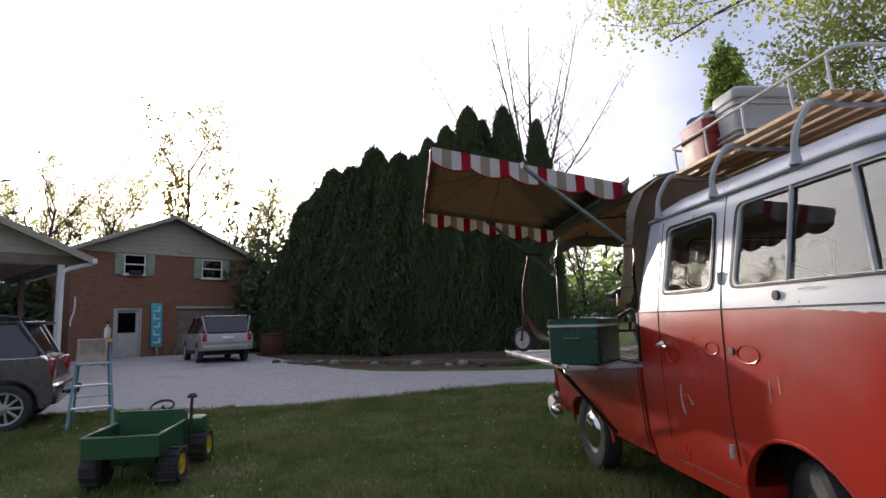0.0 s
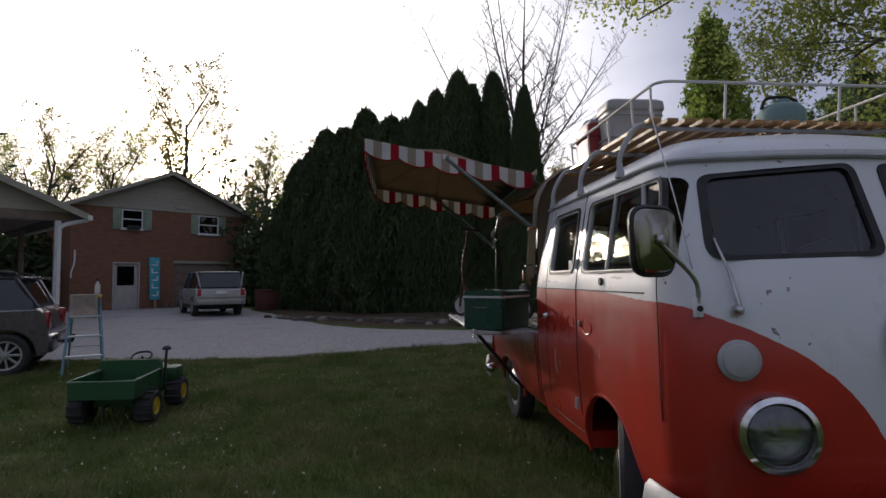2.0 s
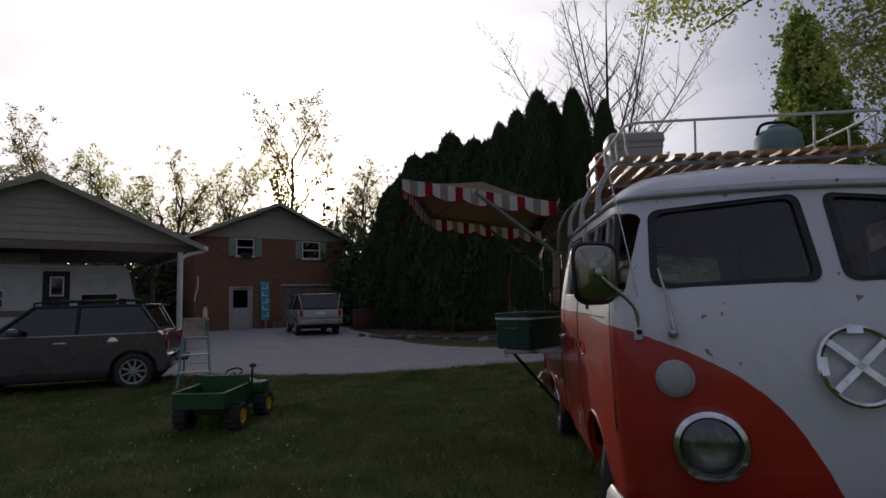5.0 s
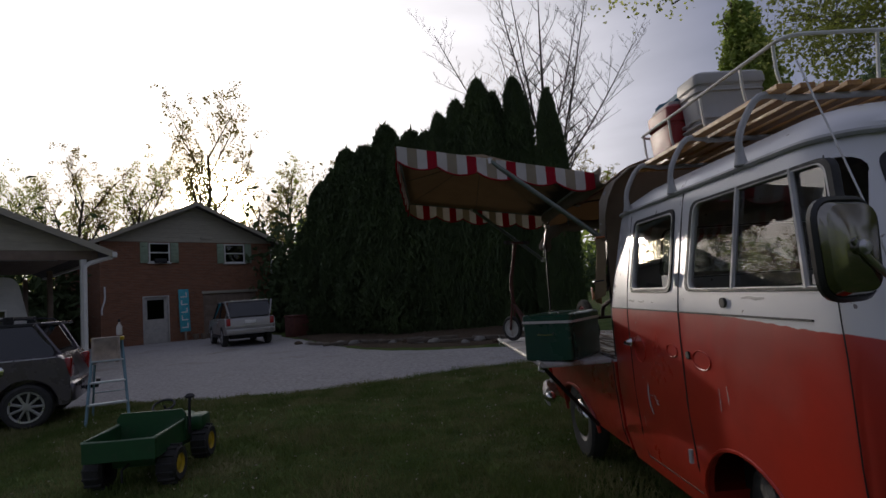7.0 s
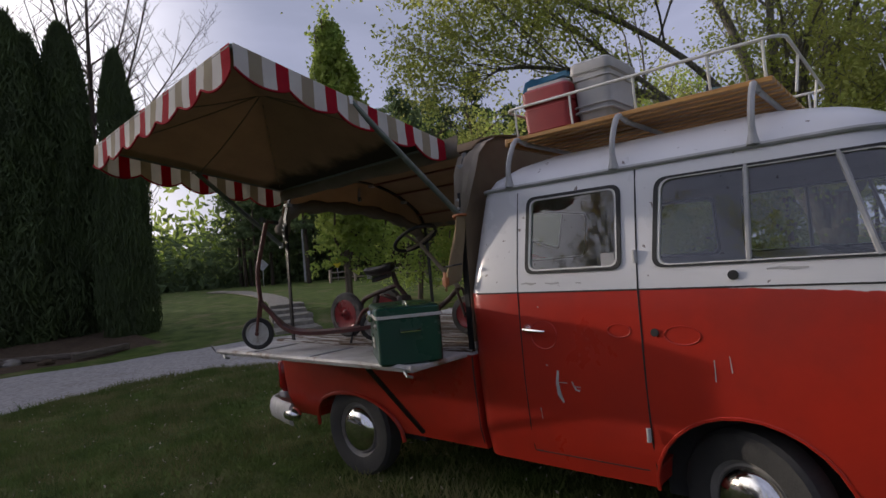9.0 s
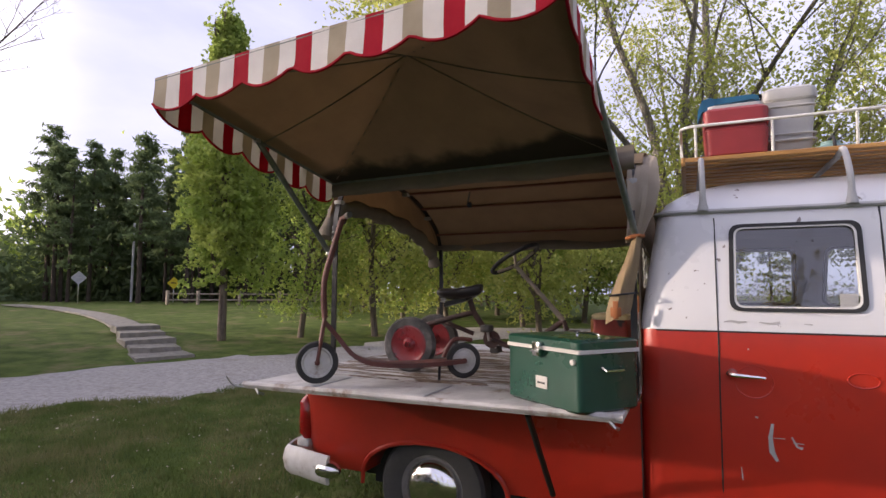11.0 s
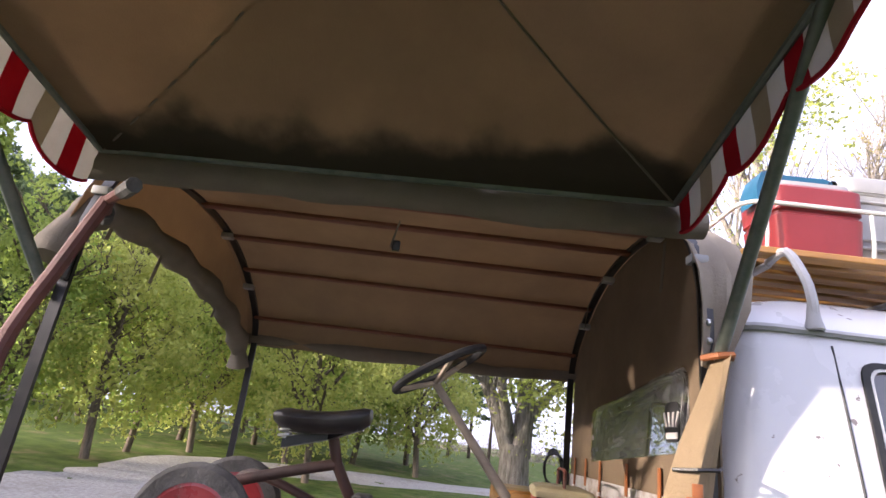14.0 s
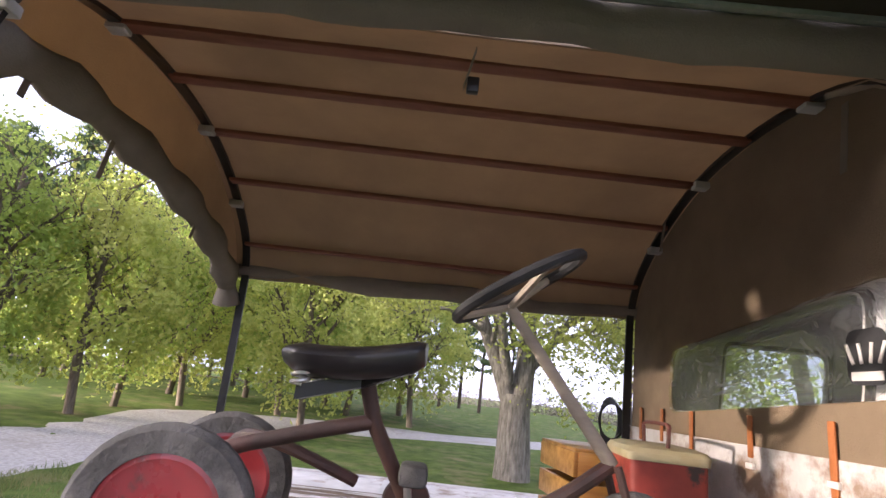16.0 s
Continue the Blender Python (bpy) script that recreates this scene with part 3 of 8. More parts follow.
def paint_bus():
    """Red below the belt line and round the nose's V, white above."""
    m = M["bus_red"].copy()
    m.name = "bus_two_tone"
    nt = m.node_tree
    b = nt.nodes["Principled BSDF"]
    red = b.inputs["Base Color"].links[0].from_socket
    co = nt.nodes.new("ShaderNodeTexCoord")
    sep = nt.nodes.new("ShaderNodeSeparateXYZ")
    nt.links.new(co.outputs["Object"], sep.inputs[0])

    def math_node(op, a, c=None, clamp=False):
        n = nt.nodes.new("ShaderNodeMath")
        n.operation, n.use_clamp = op, clamp
        for s, v in zip(n.inputs, (a, c)):
            if v is None:
                continue
            if isinstance(v, (int, float)):
                s.default_value = v
            else:
                nt.links.new(v, s)
        return n.outputs[0]

    ax = math_node("ABSOLUTE", sep.outputs["X"])
    curve = nt.nodes.new("ShaderNodeFloatCurve")
    c = curve.mapping.curves[0]
    for x, z in ((0.07, 0.55), (0.15, 0.70), (0.27, 0.88), (0.38, 0.985), (0.55, 1.09), (0.72, 1.165), (0.86, 1.215)):
        c.points.new(x, z / 2)
    c.points[0].location, c.points[-1].location = (0.0, 0.22), (1.0, 0.62)
    curve.mapping.update()
    nt.links.new(ax, curve.inputs["Value"])
    vz = math_node("MULTIPLY", curve.outputs[0], 2.0)
    nose = math_node("LESS_THAN", sep.outputs["Y"], -0.60)
    # the belt falls a little towards the nose
    dip = math_node("MULTIPLY", math_node("MAXIMUM", math_node("SUBTRACT", 0.0, sep.outputs["Y"]), 0.0), 0.055)
    belt = math_node("SUBTRACT", 1.252, dip)
    mixz = nt.nodes.new("ShaderNodeMix")
    nt.links.new(nose, mixz.inputs[0])
    nt.links.new(belt, mixz.inputs[2])
    nt.links.new(vz, mixz.inputs[3])
    n2 = nt.nodes.new("ShaderNodeTexNoise")
    n2.inputs["Scale"].default_value = 22.0
    nt.links.new(co.outputs["Object"], n2.inputs["Vector"])
    edge = math_node("ADD", mixz.outputs[0], math_node("MULTIPLY", math_node("SUBTRACT", n2.outputs["Fac"], 0.5), 0.012))
    fac = math_node("MULTIPLY", math_node("SUBTRACT", sep.outputs["Z"], edge), 250.0, True)
    mx = nt.nodes.new("ShaderNodeMix")
    mx.data_type = "RGBA"
    nt.links.new(fac, mx.inputs[0])
    nt.links.new(red, mx.inputs[6])
    white = nt.nodes.new("ShaderNodeMix")
    white.data_type = "RGBA"
    n3 = nt.nodes.new("ShaderNodeTexNoise")
    n3.inputs["Scale"].default_value, n3.inputs["Detail"].default_value = 3.0, 8.0
    nt.links.new(co.outputs["Object"], n3.inputs["Vector"])
    nt.links.new(n3.outputs["Fac"], white.inputs[0])
    white.inputs[6].default_value, white.inputs[7].default_value = (0.70, 0.70, 0.71, 1), (0.60, 0.60, 0.61, 1)
    # chips of bare primer and rust
    chip = nt.nodes.new("ShaderNodeTexNoise")
    chip.inputs["Scale"].default_value, chip.inputs["Detail"].default_value = 21.0, 4.0
    nt.links.new(co.outputs["Object"], chip.inputs["Vector"])
    chip_f = math_node("MULTIPLY", math_node("SUBTRACT", chip.outputs["Fac"], 0.695), 60.0, True)
    wc = nt.nodes.new("ShaderNodeMix")
    wc.data_type = "RGBA"
    nt.links.new(chip_f, wc.inputs[0])
    nt.links.new(white.outputs[2], wc.inputs[6])
    wc.inputs[7].default_value = (0.20, 0.17, 0.16, 1)
    nt.links.new(wc.outputs[2], mx.inputs[7])
    nt.links.new(mx.outputs[2], b.inputs["Base Color"])
    return m


M["two_tone"] = paint_bus()


def cab_body():
    bm = lofted([cab_ring(z) for z in Z_RINGS])
    ob = finish("cab_body", bm, "two_tone", 40)
    inner_z = [0.44, 0.6, 0.8, 1.0, 1.25, 1.36, 1.6, 1.75, 1.81, 1.87, 1.93, 1.985]
    tools = [lofted([cab_ring(z, 0.035) for z in inner_z])]
    for win in (REAR_WIN, FRONT_WIN):
        tools.append(prism(bmesh.new(), win, along_x, -1.3, -0.6))
        tools.append(prism(bmesh.new(), win, along_x, 0.6, 1.3))
    for win in (SCREEN_R, SCREEN_L):
        tools.append(prism(bmesh.new(), win, along_y, -1.4, -0.5))
    tools.append(prism(bmesh.new(), BACK_WIN, along_y, 1.0, 1.5))
    for a, b in ((-1.2, -0.62), (0.62, 1.2)):
        tools.append(prism(bmesh.new(), arch_cut(*ARCH_F, 0.385), along_x, a, b))
    cut(ob, tools)
    ob.data.materials.clear()
    ob.data.materials.append(M["two_tone"])
    ob.parent = bus
    ob["label"] = "red lower and white upper cab shell with chipped paint"
    return ob


cab_body()


def frame_ring(poly, put, a, b, grow):
    """A thin frame round an opening, from the outline inward by grow."""
    c = sum(poly, Vector((0, 0))) / len(poly)
    inner = [p + (c - p).normalized() * grow for p in poly]
    bm = bmesh.new()
    n = len(poly)
    rings = [[bm.verts.new(put(p, w)) for p in ps] for ps, w in ((poly, a), (poly, b), (inner, b), (inner, a))]
    for A, B in zip(rings, rings[1:] + rings[:1]):
        for k in range(n):
            bm.faces.new((A[k], A[(k + 1) % n], B[(k + 1) % n], B[k]))
    return bm


def pane(poly, put, w, shrink=0.0):
    c = sum(poly, Vector((0, 0))) / len(poly)
    bm = bmesh.new()
    vs = [bm.verts.new(put(p + (c - p).normalized() * shrink, w)) for p in poly]
    mid = bm.verts.new(put(c, w))
    for k in range(len(vs)):
        bm.faces.new((vs[k], vs[(k + 1) % len(vs)], mid))
    return bm


def window(poly, put, name="window", tint="glass"):
    rim = part(name, frame_ring(poly, put, 0.008, -0.02, 0.034 if name == "windscreen" else 0.022), "seal", bus, "black rubber window seal")
    c = sum(poly, Vector((0, 0))) / len(poly)
    inner = [p + (c - p).normalized() * 0.02 for p in poly]
    part("trim", frame_ring(inner, put, 0.006, -0.018, 0.012), "seal" if name == "windscreen" else "white_trim", rim)
    g = part("pane", pane(inner, put, -0.008, 0.008), tint, rim, "clear reflecting pane")
    g.visible_shadow = False
    return rim


for sgn in (1, -1):
    put = (lambda s: lambda p, w: (s * (side_x(p.y) - w), p.x, p.y))(sgn)
    window(REAR_WIN, put)
    fw = window(FRONT_WIN, put)
    for (ya, za), (yb, zb) in (((-0.575, 1.35), (-0.475, 1.742)), ((-0.16, 1.35), (-0.165, 1.742))):
        part("divider", tubed([(sgn * (side_x(za) + 0.0), ya, za), (sgn * (side_x(zb) + 0.0), yb, zb)], 0.011, 6), "grey_paint", fw)
window(SCREEN_R, lambda p, w: (p.x, nose_y(p.x, p.y) - w, p.y), "windscreen", "glass_screen")
window(SCREEN_L, lambda p, w: (p.x, nose_y(p.x, p.y) - w, p.y), "windscreen", "glass_screen")
window(BACK_WIN, lambda p, w: (p.x, lerp_table(R_CAB, p.y) + w, p.y), "rear_window")

# gutter round the roof
part("gutter", tubed([(p[0] * 1.012, p[1] + (0.012 if p[1] > 0 else -0.012), p[2]) for p in cab_ring(1.815)], 0.011, 6, closed=True), "grey_paint", bus, "grey rain gutter")


def seam(pts, r=0.0035):
    return part("door_gap", tubed(pts, r, 5), "seal", bus)


def side_line(y, z0, z1, n=10, lift=0.0):
    return [(side_x(z) - lift, y, z) for z in [z0 + (z1 - z0) * k / n for k in range(n + 1)]]


seam(side_line(0.935, 0.42, 1.78))
seam(side_line(0.295, 0.42, 1.80), 0.0045)
seam(side_line(1.275, 0.40, 0.90))
seam([(side_x(z), -0.72 + (z - 1.2) * 0.17 if z > 1.2 else -0.72, z) for z in [0.75 + 0.1 * k for k in range(11)]], 0.0022)
seam([(side_x(0.42), y, 0.42) for y in (0.33, 0.6, 0.93)])
seam([(side_x(1.252) - 0.001, y, 1.252) for y in (-0.6, 0.0, 0.6, 1.2)], 0.004)


def bed_ring(z, off=0.0, y0=CY - 0.005):
    w = lerp_table(W_SIDE, z) - 0.012 - off
    r = 3.31 - 0.25 * max(0, 0.55 - z) - off
    c = 0.16
    half = [(0.0, y0 + off), (w, y0 + off)] + [(w, y0 + off + (r - c - y0 - off) * k / 8) for k in range(1, 9)]
    for k in range(1, 6):
        a = math.pi / 2 * k / 5
        half.append((w - c * (1 - math.cos(a)), r - c + c * math.sin(a)))
    half.append((0, r))
    return [(x, y, z) for x, y in half] + [(-x, y, z) for x, y in reversed(half[1:-1])]


def bed_body():
    bm = lofted([bed_ring(z) for z in (0.36, 0.42, 0.5, 0.62, 0.75, 0.86, 0.905)])
    ob = finish("bed_body", bm, "bus_red", 40)
    tools = []
    for a, b in ((-1.2, -0.55), (0.55, 1.2)):
        poly = [(2.40 + 0.445 * math.cos(math.pi * k / 16), 0.30 + 0.28 * math.sin(math.pi * k / 16) ** 0.8) for k in range(17)] + [(1.955, 0.1), (2.845, 0.1)]
        tools.append(prism(bmesh.new(), poly, along_x, a, b))
    cut(ob, tools)
    ob.data.materials.clear()
    ob.data.materials.append(M["bus_red"])
    ob.parent = bus
    ob["label"] = "red pickup bed sides with rounded rear corners"


bed_body()

# flared lips round the wheel openings
for s in (1, -1):
    part("wheel_lip", tubed([(s * (lerp_table(W_SIDE, 0.30 + 0.28 * math.sin(math.pi * k / 16) ** 0.8) - 0.006), 2.40 + 0.45 * math.cos(math.pi * k / 16), 0.30 + 0.285 * math.sin(math.pi * k / 16) ** 0.8) for k in range(17)], 0.014, 6), "bus_red", bus)
    part("wheel_lip", tubed([(s * (lerp_table(W_SIDE, 0.33 + 0.385 * math.sin(math.pi * k / 16)) - 0.004), -0.08 + 0.385 * math.cos(math.pi * k / 16), 0.33 + 0.385 * math.sin(math.pi * k / 16)) for k in range(17)], 0.010, 6), "bus_red", bus)


def wheel(x, y, turn=0):
    s = -1 if x < 0 else 1
    m = Matrix.Translation((x, y, 0.32)) @ pose(0, 0, 0, 0, 90 * s, 0) if not turn else Matrix.Translation((x, y, 0.32)) @ pose(0, 0, 0, 0, 0, turn) @ pose(0, 0, 0, 0, 90 * s, 0)
    tyre = part("wheel", lathed([(0.19, -0.06), (0.25, -0.075), (0.30, -0.07), (0.318, -0.05), (0.32, 0.0), (0.318, 0.05), (0.30, 0.07), (0.25, 0.075), (0.19, 0.06)], 40, m, close=True), "rubber", bus, "worn black tyre with a chrome hubcap")
    part("rim", lathed([(0.195, 0.045), (0.20, 0.062), (0.188, 0.055), (0.172, 0.035), (0.13, 0.03), (0.0, 0.03)], 36, m), "wheel_grey", tyre, "dull grey painted rim")
    part("hubcap", lathed([(0.160, 0.034), (0.160, 0.046), (0.150, 0.062), (0.122, 0.082), (0.075, 0.098), (0.0, 0.104)], 36, m), "chrome", tyre, "domed chrome hubcap")


wheel(-0.74, 2.40)
wheel(0.74, 2.40)
wheel(-0.71, -0.08, -22)
wheel(0.71, -0.08, -22)
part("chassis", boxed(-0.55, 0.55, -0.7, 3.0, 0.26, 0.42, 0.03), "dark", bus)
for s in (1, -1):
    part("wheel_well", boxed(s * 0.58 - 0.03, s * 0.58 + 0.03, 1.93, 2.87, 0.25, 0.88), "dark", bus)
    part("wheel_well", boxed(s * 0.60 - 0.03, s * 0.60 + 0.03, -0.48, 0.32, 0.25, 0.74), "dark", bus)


def bumper(front=True):
    if front:
        pts = [(-0.88, -0.62, 0.41), (-0.86, -0.85, 0.41), (-0.74, -0.99, 0.41), (-0.4, -1.08, 0.41), (0, -1.11, 0.41), (0.4, -1.08, 0.41), (0.74, -0.99, 0.41), (0.86, -0.85, 0.41), (0.88, -0.62, 0.41)]
    else:
        pts = [(-0.93, 3.00, 0.385), (-0.90, 3.22, 0.40), (-0.78, 3.38, 0.40), (0, 3.44, 0.40), (0.78, 3.38, 0.40), (0.90, 3.22, 0.40), (0.93, 3.00, 0.385)]
    path = smooth_path(pts, 4)
    bm = bmesh.new()
    rings = []
    for i, p in enumerate(path):
        d = (path[min(i + 1, len(path) - 1)] - path[max(i - 1, 0)]).normalized()
        o = Vector((d.y, -d.x, 0))
        if not front:
            o = -o
        rings.append([p + o * a + Vector((0, 0, b)) for a, b in ((0, -0.085), (0.022, -0.06), (0.034, 0.0), (0.022, 0.06), (0, 0.085), (-0.012, 0.08), (0.012, 0.0), (-0.012, -0.08))])
    loft(bm, rings)
    return part("bumper", bm, "wheel_white" if not front else "grey_paint", bus, "dented pale bumper" if not front else "grey painted bumper")


bumper(True)
bumper(False)
for s in (-1, 1):
    part("bumper_end", lathed([(0.0, -0.09), (0.030, -0.078), (0.050, -0.04), (0.054, 0.02), (0.044, 0.06), (0.022, 0.085), (0.0, 0.092)], 18, Matrix.Translation((s * 0.915, 3.02, 0.385)) @ pose(0, 0, 0, 90, 0, 0)), "chrome", bus, "rounded dented chrome bumper end")
part("bumper_rail", tubed(smooth_path([(-0.74, -1.02, 0.45), (-0.70, -1.06, 0.53), (-0.4, -1.13, 0.55), (0, -1.15, 0.555), (0.4, -1.13, 0.55), (0.70, -1.06, 0.53), (0.74, -1.02, 0.45)], 5), 0.016, 8), "steel", bus, "tubular over-rider rail")


def front_face(x, z, lift=0.0):
    """A frame on the nose at x, z that looks out of it."""
    e = 0.01
    p = Vector((x, nose_y(x, z), z))
    tx = (Vector((x + e, nose_y(x + e, z), z)) - p).normalized()
    tz = (Vector((x, nose_y(x, z + e), z + e)) - p).normalized()
    n = tx.cross(tz).normalized()
    m = Matrix((tx, n.cross(tx), n)).transposed().to_4x4()
    m.translation = p + n * lift
    return m


for s in (-1, 1):
    hm = front_face(s * 0.545, 0.75)
    hl = part("headlight", lathed([(0.145, -0.03), (0.148, 0.02), (0.138, 0.045), (0.118, 0.055), (0.112, 0.045)], 36, hm), "chrome", bus, "round headlight in a worn chrome ring")
    part("reflector", lathed([(0.114, 0.05), (0.108, 0.038), (0.09, 0.024), (0.05, 0.012), (0.016, 0.009), (0.012, 0.03), (0.0, 0.032)], 32, hm), "reflector", hl, "bright reflector bowl")
    part("lens", lathed([(0.114, 0.044), (0.09, 0.062), (0.05, 0.074), (0.0, 0.078)], 32, hm), "glass", hl, "clear bulging lens").visible_shadow = False
    sm = front_face(s * 0.655, 1.01)
    sg = part("turn_signal", lathed([(0.074, -0.01), (0.076, 0.012), (0.066, 0.02), (0.0, 0.02)], 32, sm), "grey_paint", bus, "round pale turn signal")
    part("lens", lathed([(0.064, 0.018), (0.058, 0.034), (0.03, 0.042), (0.0, 0.044)], 28, sm), "can_white", sg)

em = front_face(0.0, 1.06, 0.012)
badge = part("badge", lathed([(0.158, 0.0), (0.158, 0.014), (0.149, 0.02), (0.138, 0.014), (0.138, 0.0)], 40, em, close=True), "chrome", bus, "round chrome ring badge with plain crossed bars")


def badge_bar(x0, y0, x1, y1):
    a, b = Vector((x0, y0, 0.008)), Vector((x1, y1, 0.008))
    d = (b - a).normalized()
    n = Vector((-d.y, d.x, 0)) * 0.014
    bm = bmesh.new()
    loft(bm, [[em @ (p + n), em @ (p - n), em @ (p - n + Vector((0, 0, 0.012))), em @ (p + n + Vector((0, 0, 0.012)))] for p in (a, b)])
    part("bar", bm, "chrome", badge)


for s in (-1, 1):
    badge_bar(s * 0.105, 0.092, -s * 0.105, -0.092)
    badge_bar(s * 0.135, 0.035, s * 0.135, -0.035)
badge_bar(-0.03, 0.138, 0.03, 0.138)

# wipers, aerial, mirror
for s in (-1, 1):
    wp = part("wiper", tubed([(s * 0.645, nose_y(0.645, 1.19) - 0.03, 1.19), (s * 0.655, nose_y(0.655, 1.33) - 0.035, 1.33), (s * 0.668, nose_y(0.668, 1.47) - 0.02, 1.47)], [0.011, 0.007, 0.004], 8), "steel", bus, "parked wiper arm")
    part("spindle", lathed([(0.018, 0), (0.022, 0.015), (0.02, 0.04), (0.012, 0.055), (0.0, 0.06)], 14, front_face(s * 0.645, 1.19)), "steel", wp)
part("aerial", tubed(smooth_path([(-0.755, -0.80, 1.30), (-0.79, -0.74, 1.60), (-0.84, -0.62, 2.05)], 4), 0.003, 5), "steel", bus)


def mirror():
    arm = part("mirror_arm", tubed(smooth_path([(-0.965, -0.905, 1.475), (-0.92, -0.90, 1.42), (-0.83, -0.875, 1.345), (-0.79, -0.87, 1.29), (-0.785, -0.865, 1.22)], 4), 0.009, 8), "steel", bus)
    part("bracket", boxed(-0.80, -0.765, -0.872, -0.845, 1.165, 1.245, 0.008), "bus_white", arm, "white bracket plate")
    part("bolt", lathed([(0.012, 0), (0.012, 0.006), (0.0, 0.007)], 8, Matrix.Translation((-0.783, -0.872, 1.20)) @ pose(0, 0, 0, 90, 0, 0)), "dark", arm)
    m = pose(-0.955, -0.86, 1.455, 90, 0, 12)
    outline = rounded([(-0.085, -0.125), (0.085, -0.125), (0.095, 0.125), (-0.095, 0.125)], 0.06, 6)
    c = Vector((0, 0))
    rings = [[(p.x * k, p.y * k, z) for p in outline] for k, z in ((0.93, -0.012), (1.0, -0.006), (1.0, 0.01), (0.9, 0.032), (0.5, 0.042))]
    bm = lofted(rings)
    bmesh.ops.transform(bm, matrix=m, verts=bm.verts)
    head = part("mirror", bm, "mirror_shell", bus, "dull chrome door mirror shell with a black rim")
    part("mirror_rim", tubed([m @ Vector((p.x, p.y, 0.0)) for p in outline], 0.013, 6, closed=True), "black_metal", head, "black rubber rim")
    part("ball_joint", lathed([(0.0, 0.0), (0.018, 0.004), (0.02, 0.02), (0.012, 0.03), (0.0, 0.032)], 12, m @ Matrix.Translation((0, 0.0, 0.036))), "steel", head)
    bm = bmesh.new()
    prism(bm, [p * 0.9 for p in outline], lambda u, v, w: m @ Vector((u, v, w)), -0.016, -0.013)
    part("mirror_glass", bm, "chrome", head)


mirror()


def door_bits():
    for s in (-1,):
        h = part("door_handle", tubed([(-0.915, 0.89, 1.066), (-0.93, 0.86, 1.066), (-0.925, 0.76, 1.06)], [0.012, 0.011, 0.007], 8), "chrome", bus, "chrome door handle")
        part("boss", lathed([(0.02, 0), (0.024, 0.02), (0.012, 0.045)], 14, Matrix.Translation((-0.87, 0.885, 1.066)) @ pose(0, 0, 0, 0, -90, 0)), "chrome", h)
    # finger recesses
    for y, z, a, b in ((0.80, 1.035, 0.075, 0.07), (0.40, 1.065, 0.055, 0.03), (0.12, 1.05, 0.075, 0.04)):
        ring = [(side_x(z) - 0.0015, y + a * math.cos(2 * math.pi * k / 24), z + b * math.sin(2 * math.pi * k / 24)) for k in range(24)]
        part("finger_recess", tubed(ring, 0.0028, 5, closed=True), "bus_red", bus)
    part("lock", lathed([(0.018, 0), (0.018, 0.008), (0.0, 0.01)], 14, Matrix.Translation((-0.873, 0.235, 1.06)) @ pose(0, 0, 0, 0, -90, 0)), "seal", bus)
    part("lock", lathed([(0.02, 0), (0.02, 0.012), (0.0, 0.014)], 14, Matrix.Translation((-0.868, -0.10, 1.30)) @ pose(0, 0, 0, 0, -90, 0)), "seal", bus)
    for y, z in ((0.30, 0.60), (0.30, 1.40)):
        part("hinge", tubed([(-0.878 if z < 1 else side_x(1.4) - 0.008, y, z - 0.03), (-0.878 if z < 1 else side_x(1.4) - 0.008, y, z + 0.03)], 0.011, 8), "grey_paint", bus)


door_bits()


def scratches():
    """Bare scrapes in the red paint of the rear door."""
    for pts, w in ((((0.735, 0.86), (0.745, 0.80), (0.74, 0.74), (0.72, 0.70)), 0.011), (((0.735, 0.80), (0.69, 0.80)), 0.003), (((0.665, 0.81), (0.645, 0.77), (0.625, 0.765)), 0.006), (((0.66, 0.785), (0.62, 0.785)), 0.003),
                   (((0.0, 0.95), (0.0, 0.86)), 0.003), (((0.80, 0.885), (0.79, 0.88)), 0.006), (((0.82, 1.18), (0.815, 1.175)), 0.005),
                   (((0.91, 1.296), (0.88, 1.300), (0.85, 1.294), (0.82, 1.298)), 0.006), (((0.77, 1.297), (0.73, 1.292), (0.69, 1.297)), 0.005), (((0.60, 1.293), (0.57, 1.291)), 0.004),
                   (((-0.22, 1.318), (-0.27, 1.322), (-0.31, 1.316), (-0.36, 1.319)), 0.006), (((-0.06, 0.97), (-0.065, 0.90)), 0.003), (((0.86, 0.66), (0.855, 0.60)), 0.003)):
        bm = bmesh.new()
        a, b = [], []
        for k, (y, z) in enumerate(pts):
            (ya, za), (yb, zb) = pts[max(0, k - 1)], pts[min(len(pts) - 1, k + 1)]
            d = Vector((yb - ya, zb - za)).normalized() * w * (0.5 + 0.5 * ((k * 7) % 3) / 2)
            a.append(bm.verts.new((side_x(z - d.x) - 0.0025, y + d.y, z - d.x)))
            b.append(bm.verts.new((side_x(z + d.x) - 0.0025, y - d.y, z + d.x)))
        for k in range(len(pts) - 1):
            bm.faces.new((a[k], a[k + 1], b[k + 1], b[k]))
        part("scratch", bm, "grey_paint", bus)


scratches()
st = part("window_sticker", boxed(side_x(1.39) - 0.002, side_x(1.39) + 0.002, 0.40, 0.465, 1.362, 1.425), "can_white", bus, "white sticker with dark bars")
for z in (1.375, 1.39, 1.408):
    part("bar", boxed(side_x(1.39) - 0.0035, side_x(1.39) - 0.0015, 0.407, 0.458, z, z + 0.007), "grey_paint", st)
part("window_sticker", boxed(side_x(1.375) - 0.002, side_x(1.375) + 0.002, -0.66, -0.60, 1.362, 1.392), "can_white", bus, "small white sticker")

